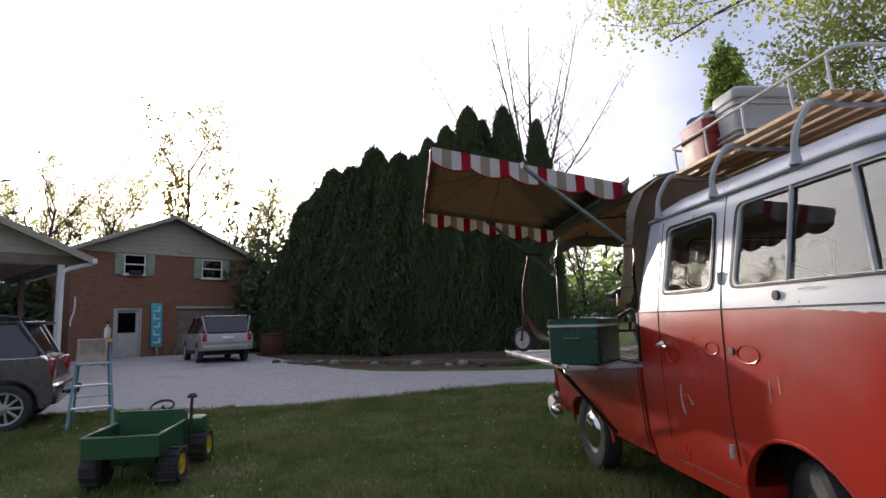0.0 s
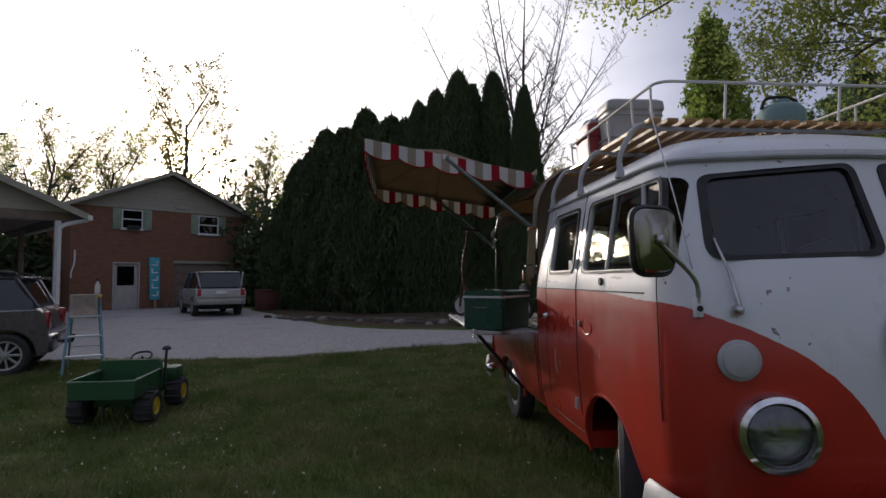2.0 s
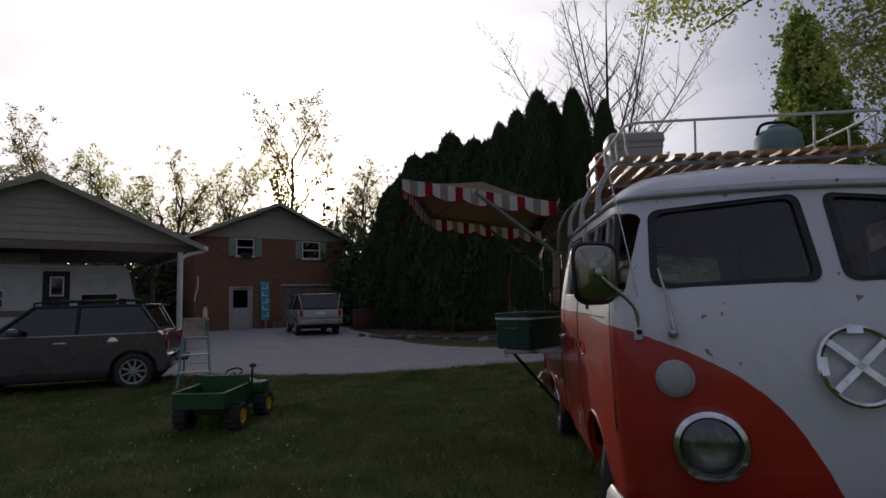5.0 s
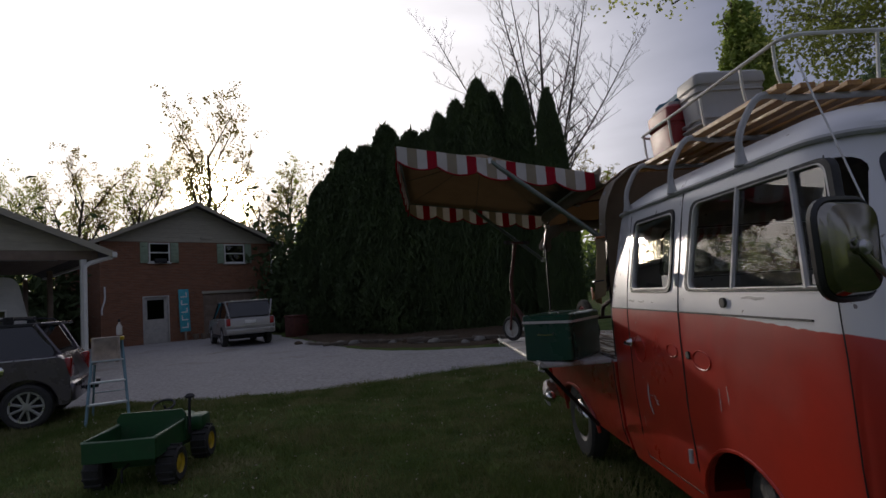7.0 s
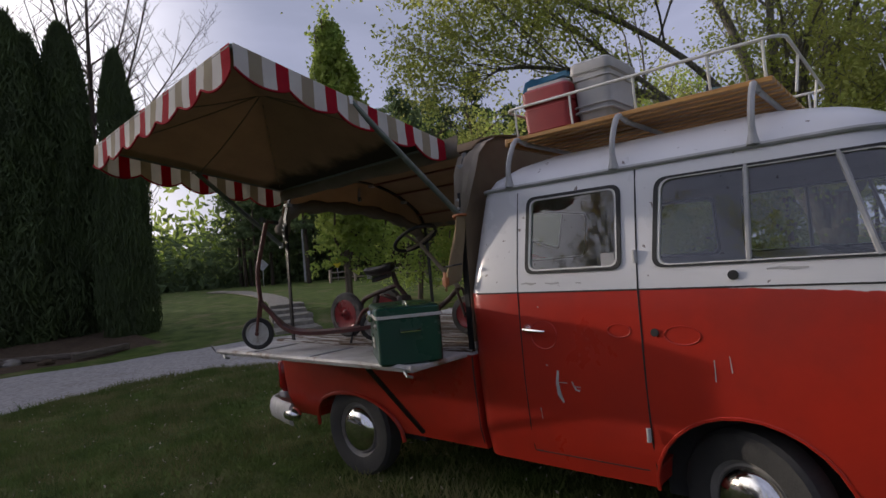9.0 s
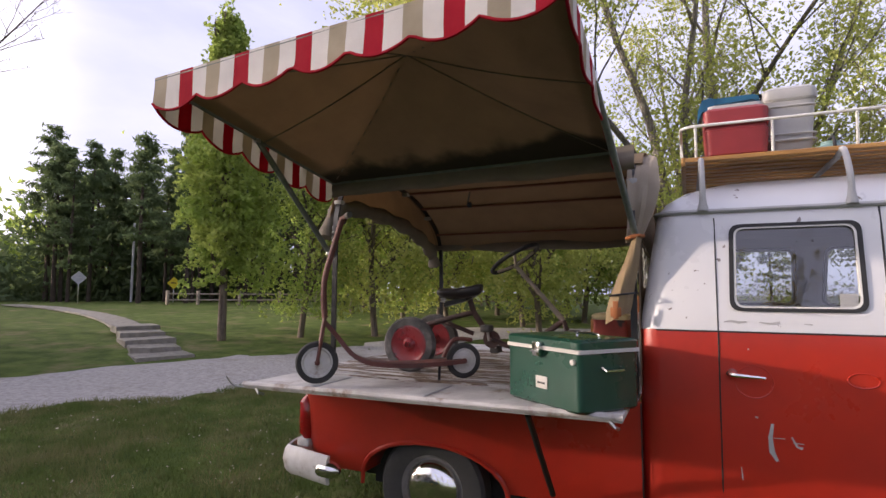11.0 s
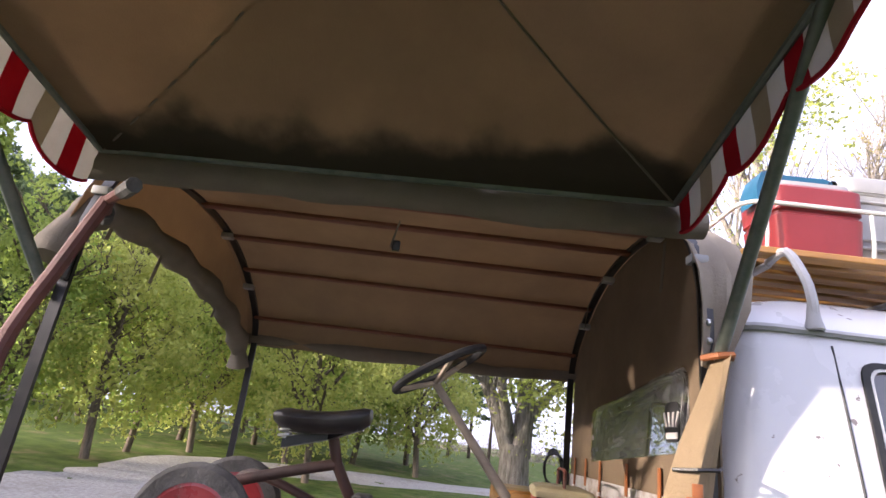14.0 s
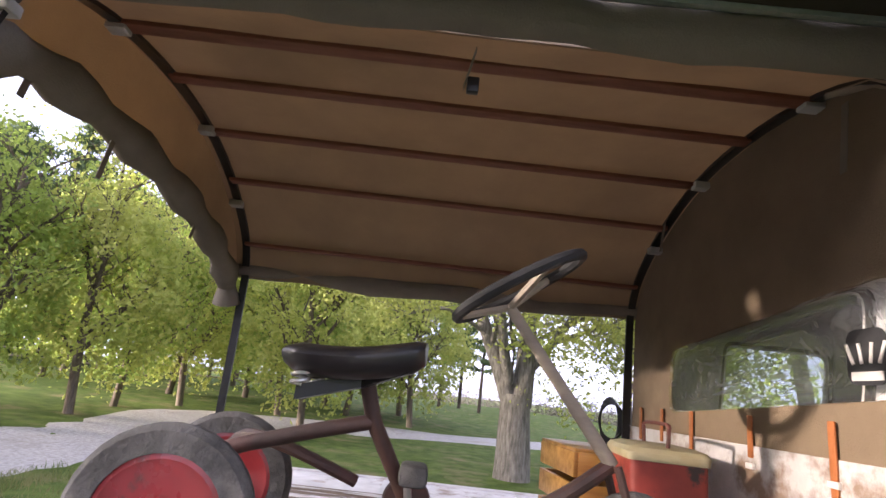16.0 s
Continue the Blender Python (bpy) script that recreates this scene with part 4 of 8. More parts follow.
# inside the cab
for y, w in ((-0.1, 1.3), (0.85, 1.4)):
    st = part("bench_seat", boxed(-w / 2, w / 2, y - 0.22, y + 0.22, 0.72, 0.86, 0.04), "cab_inside", bus)
    part("backrest", boxed(-w / 2, w / 2, y + 0.16, y + 0.26, 0.84, 1.32, 0.04), "cab_inside", st)
part("dashboard", boxed(-0.7, 0.7, -0.80, -0.62, 1.18, 1.33, 0.03), "cab_inside", bus)
part("cab_wheel", tubed([(-0.38 + 0.20 * math.cos(2 * math.pi * k / 24) + 0.76, -0.45 + 0.19 * math.sin(2 * math.pi * k / 24), 1.32 + 0.05 * math.sin(2 * math.pi * k / 24)) for k in range(24)], 0.012, 6, closed=True), "black_metal", bus)
part("tail_light", tubed([(-0.80, 3.235, 0.50), (-0.805, 3.25, 0.56), (-0.805, 3.25, 0.74), (-0.80, 3.235, 0.79)], [0.02, 0.05, 0.05, 0.02], 12), "lamp_red", bus, "tall red tail light")
part("tail_lens", boxed(-0.845, -0.78, 3.21, 3.30, 0.47, 0.52, 0.012), "can_white", bus)

# bed floor, gates
part("bed_frame", boxed(-0.855, 0.855, CY + 0.01, 3.30, 0.895, 0.918, 0.006), "gate_paint", bus)
for k in range(17):
    x = -0.80 + 0.1 * k
    part("bed_slat", boxed(x - 0.046, x + 0.046, CY + 0.02, 3.27, 0.915, 0.935 + 0.002 * (k % 3), 0.004, seg=1), "bed_wood", bus)
for s in (-1, 1):
    x0, x1 = sorted((s * 0.865, s * 1.32))
    g = part("side_gate", boxed(x0, x1, CY + 0.03, 3.29, 0.895, 0.925, 0.008), "gate_paint", bus, "level side gate, white paint worn to rust")
    for y in (1.62, 2.28, 2.92):
        part("gate_rib", boxed(x0 + 0.02, x1 - 0.05, y - 0.06, y + 0.06, 0.923, 0.931, 0.003), "grey_paint", g)
    part("gate_lip", tubed([(s * 1.318, CY + 0.03, 0.92), (s * 1.318, 3.29, 0.92)], 0.016, 8), "gate_paint", g)
    for y in (1.36, 3.2):
        part("hook", tubed([(s * 1.325, y, 0.90), (s * 1.33, y - 0.02, 0.88), (s * 1.30, y - 0.03, 0.87)], 0.008, 6), "steel", g)
    part("gate_stay", tubed([(s * 1.26, 1.72, 0.885), (s * 0.87, 1.70, 0.42)], 0.015, 8), "black_metal", g, "black diagonal gate stay")
part("wire_hook", tubed(smooth_path([(-1.22, 3.28, 0.90), (-1.24, 3.36, 0.885), (-1.27, 3.42, 0.90), (-1.30, 3.44, 0.95)], 4), 0.004, 5), "steel", bus)

# ---- canvas cover on the bed ----
HY0, HY1 = 1.30, 3.05                             # front and rear hoop
HOOP = [(-0.83, 1.88), (-0.78, 2.03), (-0.66, 2.13), (-0.45, 2.19), (-0.18, 2.213), (0.10, 2.195), (0.36, 2.125), (0.57, 2.025), (0.71, 1.92), (0.775, 1.80)]
cover = empty("canvas_cover", "brown canvas bed cover on black steel hoops with rolled-up sides", "cover")


def hoop_pts(y):
    return [Vector((-0.835, y, 0.935)), Vector((-0.835, y, 1.5))] + smooth_path([(x, y, z) for x, z in HOOP], 3) + [Vector((0.79, y, 1.5)), Vector((0.80, y, 0.935))]


def flat_bar(pts, w, t):
    """A flat steel bar bent along pts in a plane of constant y: w wide along y, t thick."""
    bm = bmesh.new()
    rings = []
    for i, p in enumerate(pts):
        d = (pts[min(i + 1, len(pts) - 1)] - pts[max(i - 1, 0)]).normalized()
        n = Vector((d.z, 0, -d.x))
        rings.append([p + n * a + Vector((0, b, 0)) for a, b in ((-t, -w), (t, -w), (t, w), (-t, w))])
    return loft(bm, rings)


for y in (HY0, HY1):
    h = part("hoop", flat_bar(hoop_pts(y), 0.016, 0.006), "black_metal", cover, "black flat steel hoop")
    for x, z in ((-0.80, 1.99), (-0.48, 2.18), (0.10, 2.185), (0.50, 2.05)):
        part("clip", boxed(x - 0.02, x + 0.02, y - 0.026, y + 0.026, z - 0.02, z + 0.006, 0.004), "grey_paint", h)
for x, z in ((-0.48, 2.182), (-0.20, 2.208), (0.12, 2.188), (0.39, 2.108), (0.70, 1.925)):
    part("roof_slat", boxed(x - 0.022, x + 0.022, HY0, HY1, z - 0.010, z + 0.004, 0.003), "slat_red", cover, "reddish wooden roof slat")


def cloth(name, rows, material, label="", thick=0.004, wave=0.008, freq=3.0):
    """A thin sheet through rows of points, with small folds."""
    bm = bmesh.new()
    V = []
    for i, r in enumerate(rows):
        V.append([bm.verts.new(Vector(p) + Vector((noise.noise(Vector(p) * freq), noise.noise(Vector(p) * freq + Vector((7, 1, 3))), noise.noise(Vector(p) * freq + Vector((2, 9, 5))))) * wave) for p in r])
    for A, B in zip(V, V[1:]):
        for k in range(len(A) - 1):
            bm.faces.new((A[k], A[k + 1], B[k + 1], B[k]))
    bmesh.ops.recalc_face_normals(bm, faces=bm.faces)
    g = bm.faces[:]
    bmesh.ops.solidify(bm, geom=g, thickness=thick)
    return part(name, bm, material, cover, label, smooth=60)


# roof cloth over the hoops
def roof_z(x):
    return lerp_table(HOOP, x)


xs = [-0.75, -0.72, -0.66, -0.55, -0.42, -0.28, -0.14, 0.0, 0.14, 0.28, 0.42, 0.55, 0.62, 0.69, 0.74, 0.765, 0.775, 0.78]
zs = smooth_path([(x, 0, z) for x, z in HOOP], 8)


def roof_h(x):
    return lerp_table([(p.x, p.z) for p in zs], x)


roof_rows = []
for k in range(17):
    y = HY0 - 0.05 + (HY1 - HY0 + 0.10) * k / 16
    sag = 0.012 * math.sin(math.pi * k / 16)
    roof_rows.append([(x, y, roof_h(x) + 0.016 - sag) for x in xs[:-1]] + [(0.785, y, 1.79)])
cloth("roof_cloth", roof_rows, "canvas", "faded brown canvas roof")


def roll(y0, y1, x, z, r, name, dip):
    """A side of the cover rolled up and hanging in a soft sag."""
    pts = []
    n = 12
    for k in range(n + 1):
        t = k / n
        pts.append((x + 0.012 * math.sin(9 * t), y0 + (y1 - y0) * t, z - dip * math.sin(math.pi * t) + 0.008 * math.sin(17 * t)))
    return part(name, tubed(pts, [r * (0.85 + 0.18 * math.sin(5.3 * k) ** 2) for k in range(n + 1)], 14), "canvas_out", cover, "rolled-up canvas flap")


roll(HY0 - 0.05, HY1 + 0.05, 0.79, 1.835, 0.045, "rolled_flap", 0.02)
# the rear end, rolled up along its arch
rear = [(x, HY1 + 0.06, z - 0.10 - 0.14 * (1 - (abs(x) / 0.9) ** 2)) for x, z in HOOP]
part("rolled_flap", tubed(smooth_path(rear, 3), [0.05 + 0.012 * math.sin(1.7 * k) for k in range(len(smooth_path(rear, 3)))], 12), "canvas_out", cover, "rolled-up canvas flap")
cloth("rear_cloth", [[(p.x, HY1 + 0.05, p.z + 0.01) for p in smooth_path([(x, 0, z) for x, z in HOOP], 3)], [(p[0], HY1 + 0.06, p[2]) for p in smooth_path(rear, 3)]], "canvas", wave=0.004)

# front wall of the cover, against the cab, with its clear window


def front_wall():
    y = HY0 - 0.03
    win = rounded([(-0.665, 1.462), (0.40, 1.40), (0.37, 1.625), (-0.665, 1.71)], 0.06)
    outline = [(-0.84, 0.98), (-0.84, 1.90)] + [(p.x, p.z) for p in smooth_path([(x, 0, z) for x, z in HOOP], 3)] + [(0.785, 1.5), (0.79, 0.98)]
    bm = bmesh.new()
    prism(bm, [Vector(p) for p in outline], along_y, y, y + 0.005)
    ob = finish("front_wall", bm, "canvas_tan", 40)
    cut(ob, [prism(bmesh.new(), win, along_y, y - 0.1, y + 0.1)])
    ob.data.materials.clear()
    ob.data.materials.append(M["canvas_tan"])
    ob.parent = cover
    ob["label"] = "tan canvas front wall with a sewn-in clear window"
    c = sum(win, Vector((0, 0))) / len(win)
    bm = bmesh.new()
    rows = []
    for i in range(9):
        s = 1.03 * i / 8
        rows.append([bm.verts.new((c.x + (p.x - c.x) * s, y + 0.008 + 0.012 * noise.noise(Vector((p.x * s * 5, p.y * s * 7, 2))), c.y + (p.y - c.y) * s)) for p in win])
    for A, B in zip(rows, rows[1:]):
        for k in range(len(win)):
            bm.faces.new((A[k], A[(k + 1) % len(win)], B[(k + 1) % len(win)], B[k]))
    pv = part("clear_window", bm, "vinyl", ob, "wrinkled clear vinyl window", smooth=80)
    pv.visible_shadow = False
    # the dark sticker with a plain crest
    bm = bmesh.new()
    prism(bm, rounded([(-0.645, 1.485), (-0.535, 1.485), (-0.535, 1.60), (-0.645, 1.60)], 0.03), along_y, y + 0.024, y + 0.026)
    st = part("sticker", bm, "dark", ob, "dark sticker with pale plain shapes")
    for x, lean in ((-0.625, -0.006), (-0.602, -0.002), (-0.578, 0.002), (-0.555, 0.006)):
        part("mark", tubed([(x + lean * k, y + 0.027, 1.528 + 0.014 * k) for k in range(4)], 0.0045, 5), "awn_white", st)
    part("mark", boxed(-0.632, -0.548, y + 0.026, y + 0.028, 1.494, 1.512), "awn_white", st)
    # leather straps below the window
    for x in (-0.76, -0.46, -0.14, 0.21, 0.45, 0.66):
        s = part("strap", boxed(x - 0.011, x + 0.011, y + 0.012, y + 0.018, 1.27 - 0.03 * math.sin(9 * x), 1.41, 0.002), "leather", ob, "brown leather strap")
        part("loop", boxed(x - 0.017, x + 0.017, y + 0.010, y + 0.022, 1.27, 1.285, 0.002), "awn_white", s)
    part("wall_foot", boxed(-0.83, 0.83, y + 0.004, y + 0.012, 0.94, 1.33, 0.003), "gate_paint", ob, "pale painted board at the foot of the wall")


front_wall()
# the side flap gathered at the cab's corner
def flap_rows():
    rows = []
    for i in range(16):
        z = 1.70 - 0.40 * i / 15
        wide = lerp_table([(1.28, 0.052), (1.36, 0.056), (1.44, 0.05), (1.52, 0.043), (1.62, 0.03), (1.70, 0.02)], z)
        row = []
        for k in range(15):
            u = k / 14 * 2 - 1
            fold = 0.012 * math.sin(3.2 * u + 3.0 * z) + 0.003 * math.sin(11 * u - 7 * z)
            row.append((-0.868 - 0.03 * (1 - u * u) + fold, 1.275 + wide * u + 0.26 * (1.7 - z), z - 0.03 * u * (i == 15)))
        rows.append(row)
    return rows


cloth("tied_flap", flap_rows(), "canvas_flap", "tan flap gathered and strapped to the post", wave=0.006, freq=6)
# the cover's front corner, hanging between its hoop and the cab
cloth("corner_cloth", [[(x + 0.012 * math.sin(4 * k + 3 * z), 1.17 + d + (0.15 - d) * k / 6, z) for k in range(7)] for x, z, d in ((-0.55, 2.165, 0.05), (-0.68, 2.12, 0.02), (-0.78, 2.04, 0.0), (-0.84, 1.94, 0.0), (-0.855, 1.84, 0.02), (-0.858, 1.75, 0.06), (-0.86, 1.67, 0.09))], "canvas_pale", "pale front corner of the cover", wave=0.012, freq=7)
# the lap of cloth from the awning's inner rail to the roof
cloth("lap", [[(x, HY0 - 0.02 + (HY1 - HY0 + 0.12) * k / 24, z0 + (z1 - z0) * k / 24) for k in range(25)] for x, z0, z1 in ((-0.84, 2.165, 2.135), (-0.835, 2.13, 2.10), (-0.842, 2.105, 2.08), (-0.845, 2.085, 2.06), (-0.84, 2.065, 2.04), (-0.825, 2.05, 2.025), (-0.80, 2.045, 2.02))], "canvas_out", "canvas lap between cover and awning", wave=0.014, freq=7)
part("flap_strap", tubed([(-0.86, 1.245, 1.70), (-0.905, 1.265, 1.70), (-0.905, 1.30, 1.695), (-0.865, 1.325, 1.69)], 0.009, 6), "leather", cover, "orange leather strap")
part("flap_strap", tubed([(-0.875, 1.29, 1.425), (-0.925, 1.32, 1.42), (-0.925, 1.37, 1.415), (-0.88, 1.41, 1.41)], 0.005, 6), "black_metal", cover, "dark metal clasp")
bm = bmesh.new()
box(bm, -0.932, -0.925, 1.35, 1.40, 1.31, 1.355, 0.003)
box(bm, -0.936, -0.930, 1.362, 1.388, 1.30, 1.385, 0.003)
part("buckle_patch", bm, "leather", cover, "orange leather patch")
# bolted joint plates on the near legs of the hoops
for y in (HY0, HY1):
    jp = part("joint_plate", boxed(-0.853, -0.843, y - 0.017, y + 0.017, 1.70, 1.83, 0.003), "black_metal", cover, "black joint plate with two bolts")
    for z in (1.74, 1.79):
        part("bolt", lathed([(0.009, 0), (0.009, 0.006), (0.004, 0.010), (0.0, 0.010)], 10, Matrix.Translation((-0.853, y, z)) @ pose(0, 0, 0, 0, -90, 0)), "steel", jp)
# tie tapes that hang from the rolls and hoops
for x, y, z, dl in ((-0.83, 2.16, 1.985, 0.08), (-0.62, HY1 + 0.05, 1.99, 0.10), (-0.3, HY1 + 0.05, 1.95, 0.12), (0.3, HY1 + 0.05, 1.93, 0.10), (0.80, 2.2, 1.74, 0.08), (0.80, 1.75, 1.74, 0.07), (0.80, 2.75, 1.74, 0.07), (-0.62, HY0 + 0.02, 2.10, 0.17), (0.35, HY0 + 0.02, 2.12, 0.12)):
    tp = part("tie_tape", lofted([[(x - 0.010, y + 0.004 * k, z - dl * k / 4), (x + 0.010, y + 0.004 * k, z - dl * k / 4), (x + 0.010, y + 0.004 * k + 0.002, z - dl * k / 4), (x - 0.010, y + 0.004 * k + 0.002, z - dl * k / 4)] for k in range(5)]), "canvas_out", cover, "short hanging canvas tie")
part("buckle", boxed(-0.84, -0.825, 2.15, 2.172, 1.895, 1.925, 0.003), "black_metal", cover, "black strap buckle")

# ---- striped awning ----
awning = empty("awning", "brown canvas awning with a scalloped red, white and tan edge", "awning")
AI = ((-0.85, 1.38, 2.13), (-0.84, 3.07, 2.10))    # inner rail, front and rear
AO = ((-2.15, 1.37, 2.385), (-2.11, 3.08, 2.30))    # outer rail


def awn_point(u, v):
    """u from the inner rail out, v from front to rear; the cloth rises to a peak in its middle."""
    a = Vector(AI[0]).lerp(Vector(AI[1]), v)
    b = Vector(AO[0]).lerp(Vector(AO[1]), v)
    p = a.lerp(b, u)
    d = max(abs(2 * u - 1), abs(2 * v - 1))
    p.z += 0.30 * (1 - d) - 0.02 * math.sin(math.pi * d)
    return p


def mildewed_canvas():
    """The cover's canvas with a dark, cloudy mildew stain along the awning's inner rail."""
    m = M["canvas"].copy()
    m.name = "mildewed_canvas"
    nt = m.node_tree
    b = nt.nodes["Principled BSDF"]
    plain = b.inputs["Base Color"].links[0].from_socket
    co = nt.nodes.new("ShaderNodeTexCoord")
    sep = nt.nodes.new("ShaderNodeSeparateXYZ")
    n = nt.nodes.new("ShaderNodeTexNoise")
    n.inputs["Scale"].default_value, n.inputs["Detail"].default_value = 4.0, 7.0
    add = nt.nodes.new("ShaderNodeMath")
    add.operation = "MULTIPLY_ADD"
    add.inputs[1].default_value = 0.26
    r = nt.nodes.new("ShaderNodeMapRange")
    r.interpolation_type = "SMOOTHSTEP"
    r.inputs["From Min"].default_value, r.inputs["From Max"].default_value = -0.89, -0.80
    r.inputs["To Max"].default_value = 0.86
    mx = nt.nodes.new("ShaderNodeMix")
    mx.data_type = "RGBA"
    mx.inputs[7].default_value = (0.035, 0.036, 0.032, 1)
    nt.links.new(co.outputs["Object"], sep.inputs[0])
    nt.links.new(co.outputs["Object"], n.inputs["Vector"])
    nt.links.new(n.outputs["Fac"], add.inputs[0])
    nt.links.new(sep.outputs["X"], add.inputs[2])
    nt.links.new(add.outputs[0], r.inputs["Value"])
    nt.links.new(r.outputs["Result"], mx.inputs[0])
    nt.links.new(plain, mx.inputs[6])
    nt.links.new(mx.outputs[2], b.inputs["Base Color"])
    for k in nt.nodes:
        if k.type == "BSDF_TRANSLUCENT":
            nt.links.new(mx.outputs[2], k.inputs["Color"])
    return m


M["canvas_mildew"] = mildewed_canvas()


def awn_cloth():
    bm = bmesh.new()
    n = 24
    V = [[bm.verts.new(awn_point(i / n, j / n)) for j in range(n + 1)] for i in range(n + 1)]
    for i in range(n):
        for j in range(n):
            bm.faces.new((V[i][j], V[i + 1][j], V[i + 1][j + 1], V[i][j + 1]))
    bmesh.ops.recalc_face_normals(bm, faces=bm.faces)
    bmesh.ops.solidify(bm, geom=bm.faces[:], thickness=0.004)
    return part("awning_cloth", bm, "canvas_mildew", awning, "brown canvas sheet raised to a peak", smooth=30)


awn_cloth()


def awn_border():
    """The white border sewn round the top of the sheet."""
    bm = bmesh.new()
    n = 24
    V = {}

    def vert(i, j):
        if (i, j) not in V:
            V[i, j] = bm.verts.new(awn_point(i / n, j / n) + Vector((0, 0, 0.009)))
        return V[i, j]

    for i in range(n):
        for j in range(n):
            if min(i, j, n - 1 - i, n - 1 - j) < 1:
                bm.faces.new((vert(i, j), vert(i + 1, j), vert(i + 1, j + 1), vert(i, j + 1)))
    part("top_border", bm, "awn_white", awning, "off-white border on top of the sheet", smooth=30)


awn_border()
for u, v in ((0, 0), (1, 0), (0, 1), (1, 1), (0.5, 0), (0.5, 1), (1.0, 0.5)):
    pts = [awn_point(0.5 + (u - 0.5) * k / 8, 0.5 + (v - 0.5) * k / 8) - Vector((0, 0, 0.006)) for k in range(9)]
    part("seam", tubed(pts, 0.004, 5), "canvas_out", awning)


STRIPES = ("awn_red", "awn_white", "awn_tan", "awn_white")


def valance(a, b, out, scallops, stripes, drop=0.145, lead=0.012, start=0, flare=0.004):
    """A hanging striped edge with a scalloped, red-bound hem; each stripe is a piece of cloth."""
    a, b, out = Vector(a), Vector(b), Vector(out)
    sub, n = 4, stripes

    def hem(t):
        s = (t * scallops) % 1.0
        return drop * (0.70 + 0.30 * math.sin(math.pi * s) ** 0.8)

    def at(t, k):
        p = a.lerp(b, t)
        f = noise.noise(Vector((t * 9 + a.x, a.y, k))) * 0.5
        return p + out * (0.010 + flare * k + 0.03 * f * k) + Vector((0, 0, lead - (hem(t) + lead) * k))

    first = None
    for i in range(n):
        bm = bmesh.new()
        V = [[bm.verts.new(at((i + s / sub) / n, k / 3)) for k in range(4)] for s in range(sub + 1)]
        for A, B in zip(V, V[1:]):
            for k in range(3):
                bm.faces.new((A[k], A[k + 1], B[k + 1], B[k]))
        bmesh.ops.recalc_face_normals(bm, faces=bm.faces)
        bmesh.ops.solidify(bm, geom=bm.faces[:], thickness=0.002)
        part("stripe", bm, STRIPES[(i + start) % 4], awning, smooth=60)
    m = n * 3
    part("hem_binding", tubed([at(k / m, 1.0) for k in range(m + 1)], 0.006, 5), "awn_red", awning, "red hem binding")


valance(AO[0], AO[1], (-1, 0, 0), 7, 23)
valance(AI[0], AO[0], (0, -1, 0), 5, 20, drop=0.125, flare=0.0)
valance(AO[1], AI[1], (0, 1, 0), 5, 20, start=2)
for a, b in (AI, AO, (AI[0], AO[0]), (AI[1], AO[1])):
    part("rail", tubed([a, b], 0.011, 8), "strut_green", awning, "thin metal rail")
for (a, b), lower in (((AI[0], AO[0]), (-0.86, 1.28, 1.69)), ((AI[1], AO[1]), (-0.86, 3.08, 1.67))):
    up = Vector(a).lerp(Vector(b), 0.53)
    s = part("strut", tubed([lower, up], 0.016, 12), "strut_green", awning, "green-grey prop tube")
    part("pivot", lathed([(0.018, -0.02), (0.018, 0.02)], 12, Matrix.Translation(lower)), "steel", s)
    part("pivot", lathed([(0.018, -0.02), (0.018, 0.02)], 12, Matrix.Translation(up)), "steel", s)

# ---- roof rack and its load ----
rack = empty("roof_rack", "wooden-slatted roof rack on grey steel legs with a white rail", "roof rack")
RZ = 2.078
RY0, RY1, RX = -0.27, 1.06, 0.64
for y in (0.98, 0.39, -0.20):
    for s in (-1, 1):
        leg = part("leg", tubed(smooth_path([(s * 0.80, y, 1.835), (s * 0.80, y, 1.90), (s * 0.775, y, 1.98), (s * 0.70, y, RZ + 0.005), (s * 0.60, y, RZ + 0.0)], 4), 0.014, 8), "grey_paint", rack, "curved grey steel leg")
        part("clamp", lathed([(0.022, -0.03), (0.026, -0.025), (0.018, 0.01), (0.013, 0.05)], 12, Matrix.Translation((s * 0.798, y, 1.845))), "grey_paint", leg)
    part("cross_bar", tubed([(-0.60, y, RZ - 0.006), (0.60, y, RZ - 0.006)], 0.013, 8), "grey_paint", rack)
n = 15
for k in range(n):
    x = -RX + 2 * RX * k / (n - 1)
    part("slat", boxed(x - 0.030, x + 0.030, RY0, RY1, RZ + 0.008, RZ + 0.030, 0.003, seg=1), "rack_wood", rack)
part("end_board", boxed(-RX - 0.03, RX + 0.03, RY1 - 0.01, RY1 + 0.012, RZ - 0.012, RZ + 0.034, 0.003), "rack_wood", rack)
RT = RZ + 0.195
loop = []
for cx, cy, a0 in ((RX - 0.06, RY1 - 0.06, 0), (-RX + 0.06, RY1 - 0.06, 90), (-RX + 0.06, RY0 + 0.02, 180), (RX - 0.06, RY0 + 0.02, 270)):
    for k in range(5):
        a = radians(a0 + 90 * k / 4)
        loop.append((cx + 0.07 * math.cos(a), cy + 0.07 * math.sin(a), RT))
part("rail", tubed(loop, 0.008, 8, closed=True), "white_trim", rack, "white tubular rail")
for s in (-1, 1):
    for y in (1.0, 0.66, 0.32, -0.02, -0.24):
        part("upright", tubed(smooth_path([(s * (RX - 0.01), y, RZ + 0.02), (s * (RX + 0.004), y, RZ + 0.09), (s * (RX + 0.008), y, RT)], 3), 0.0065, 6), "white_trim", rack)
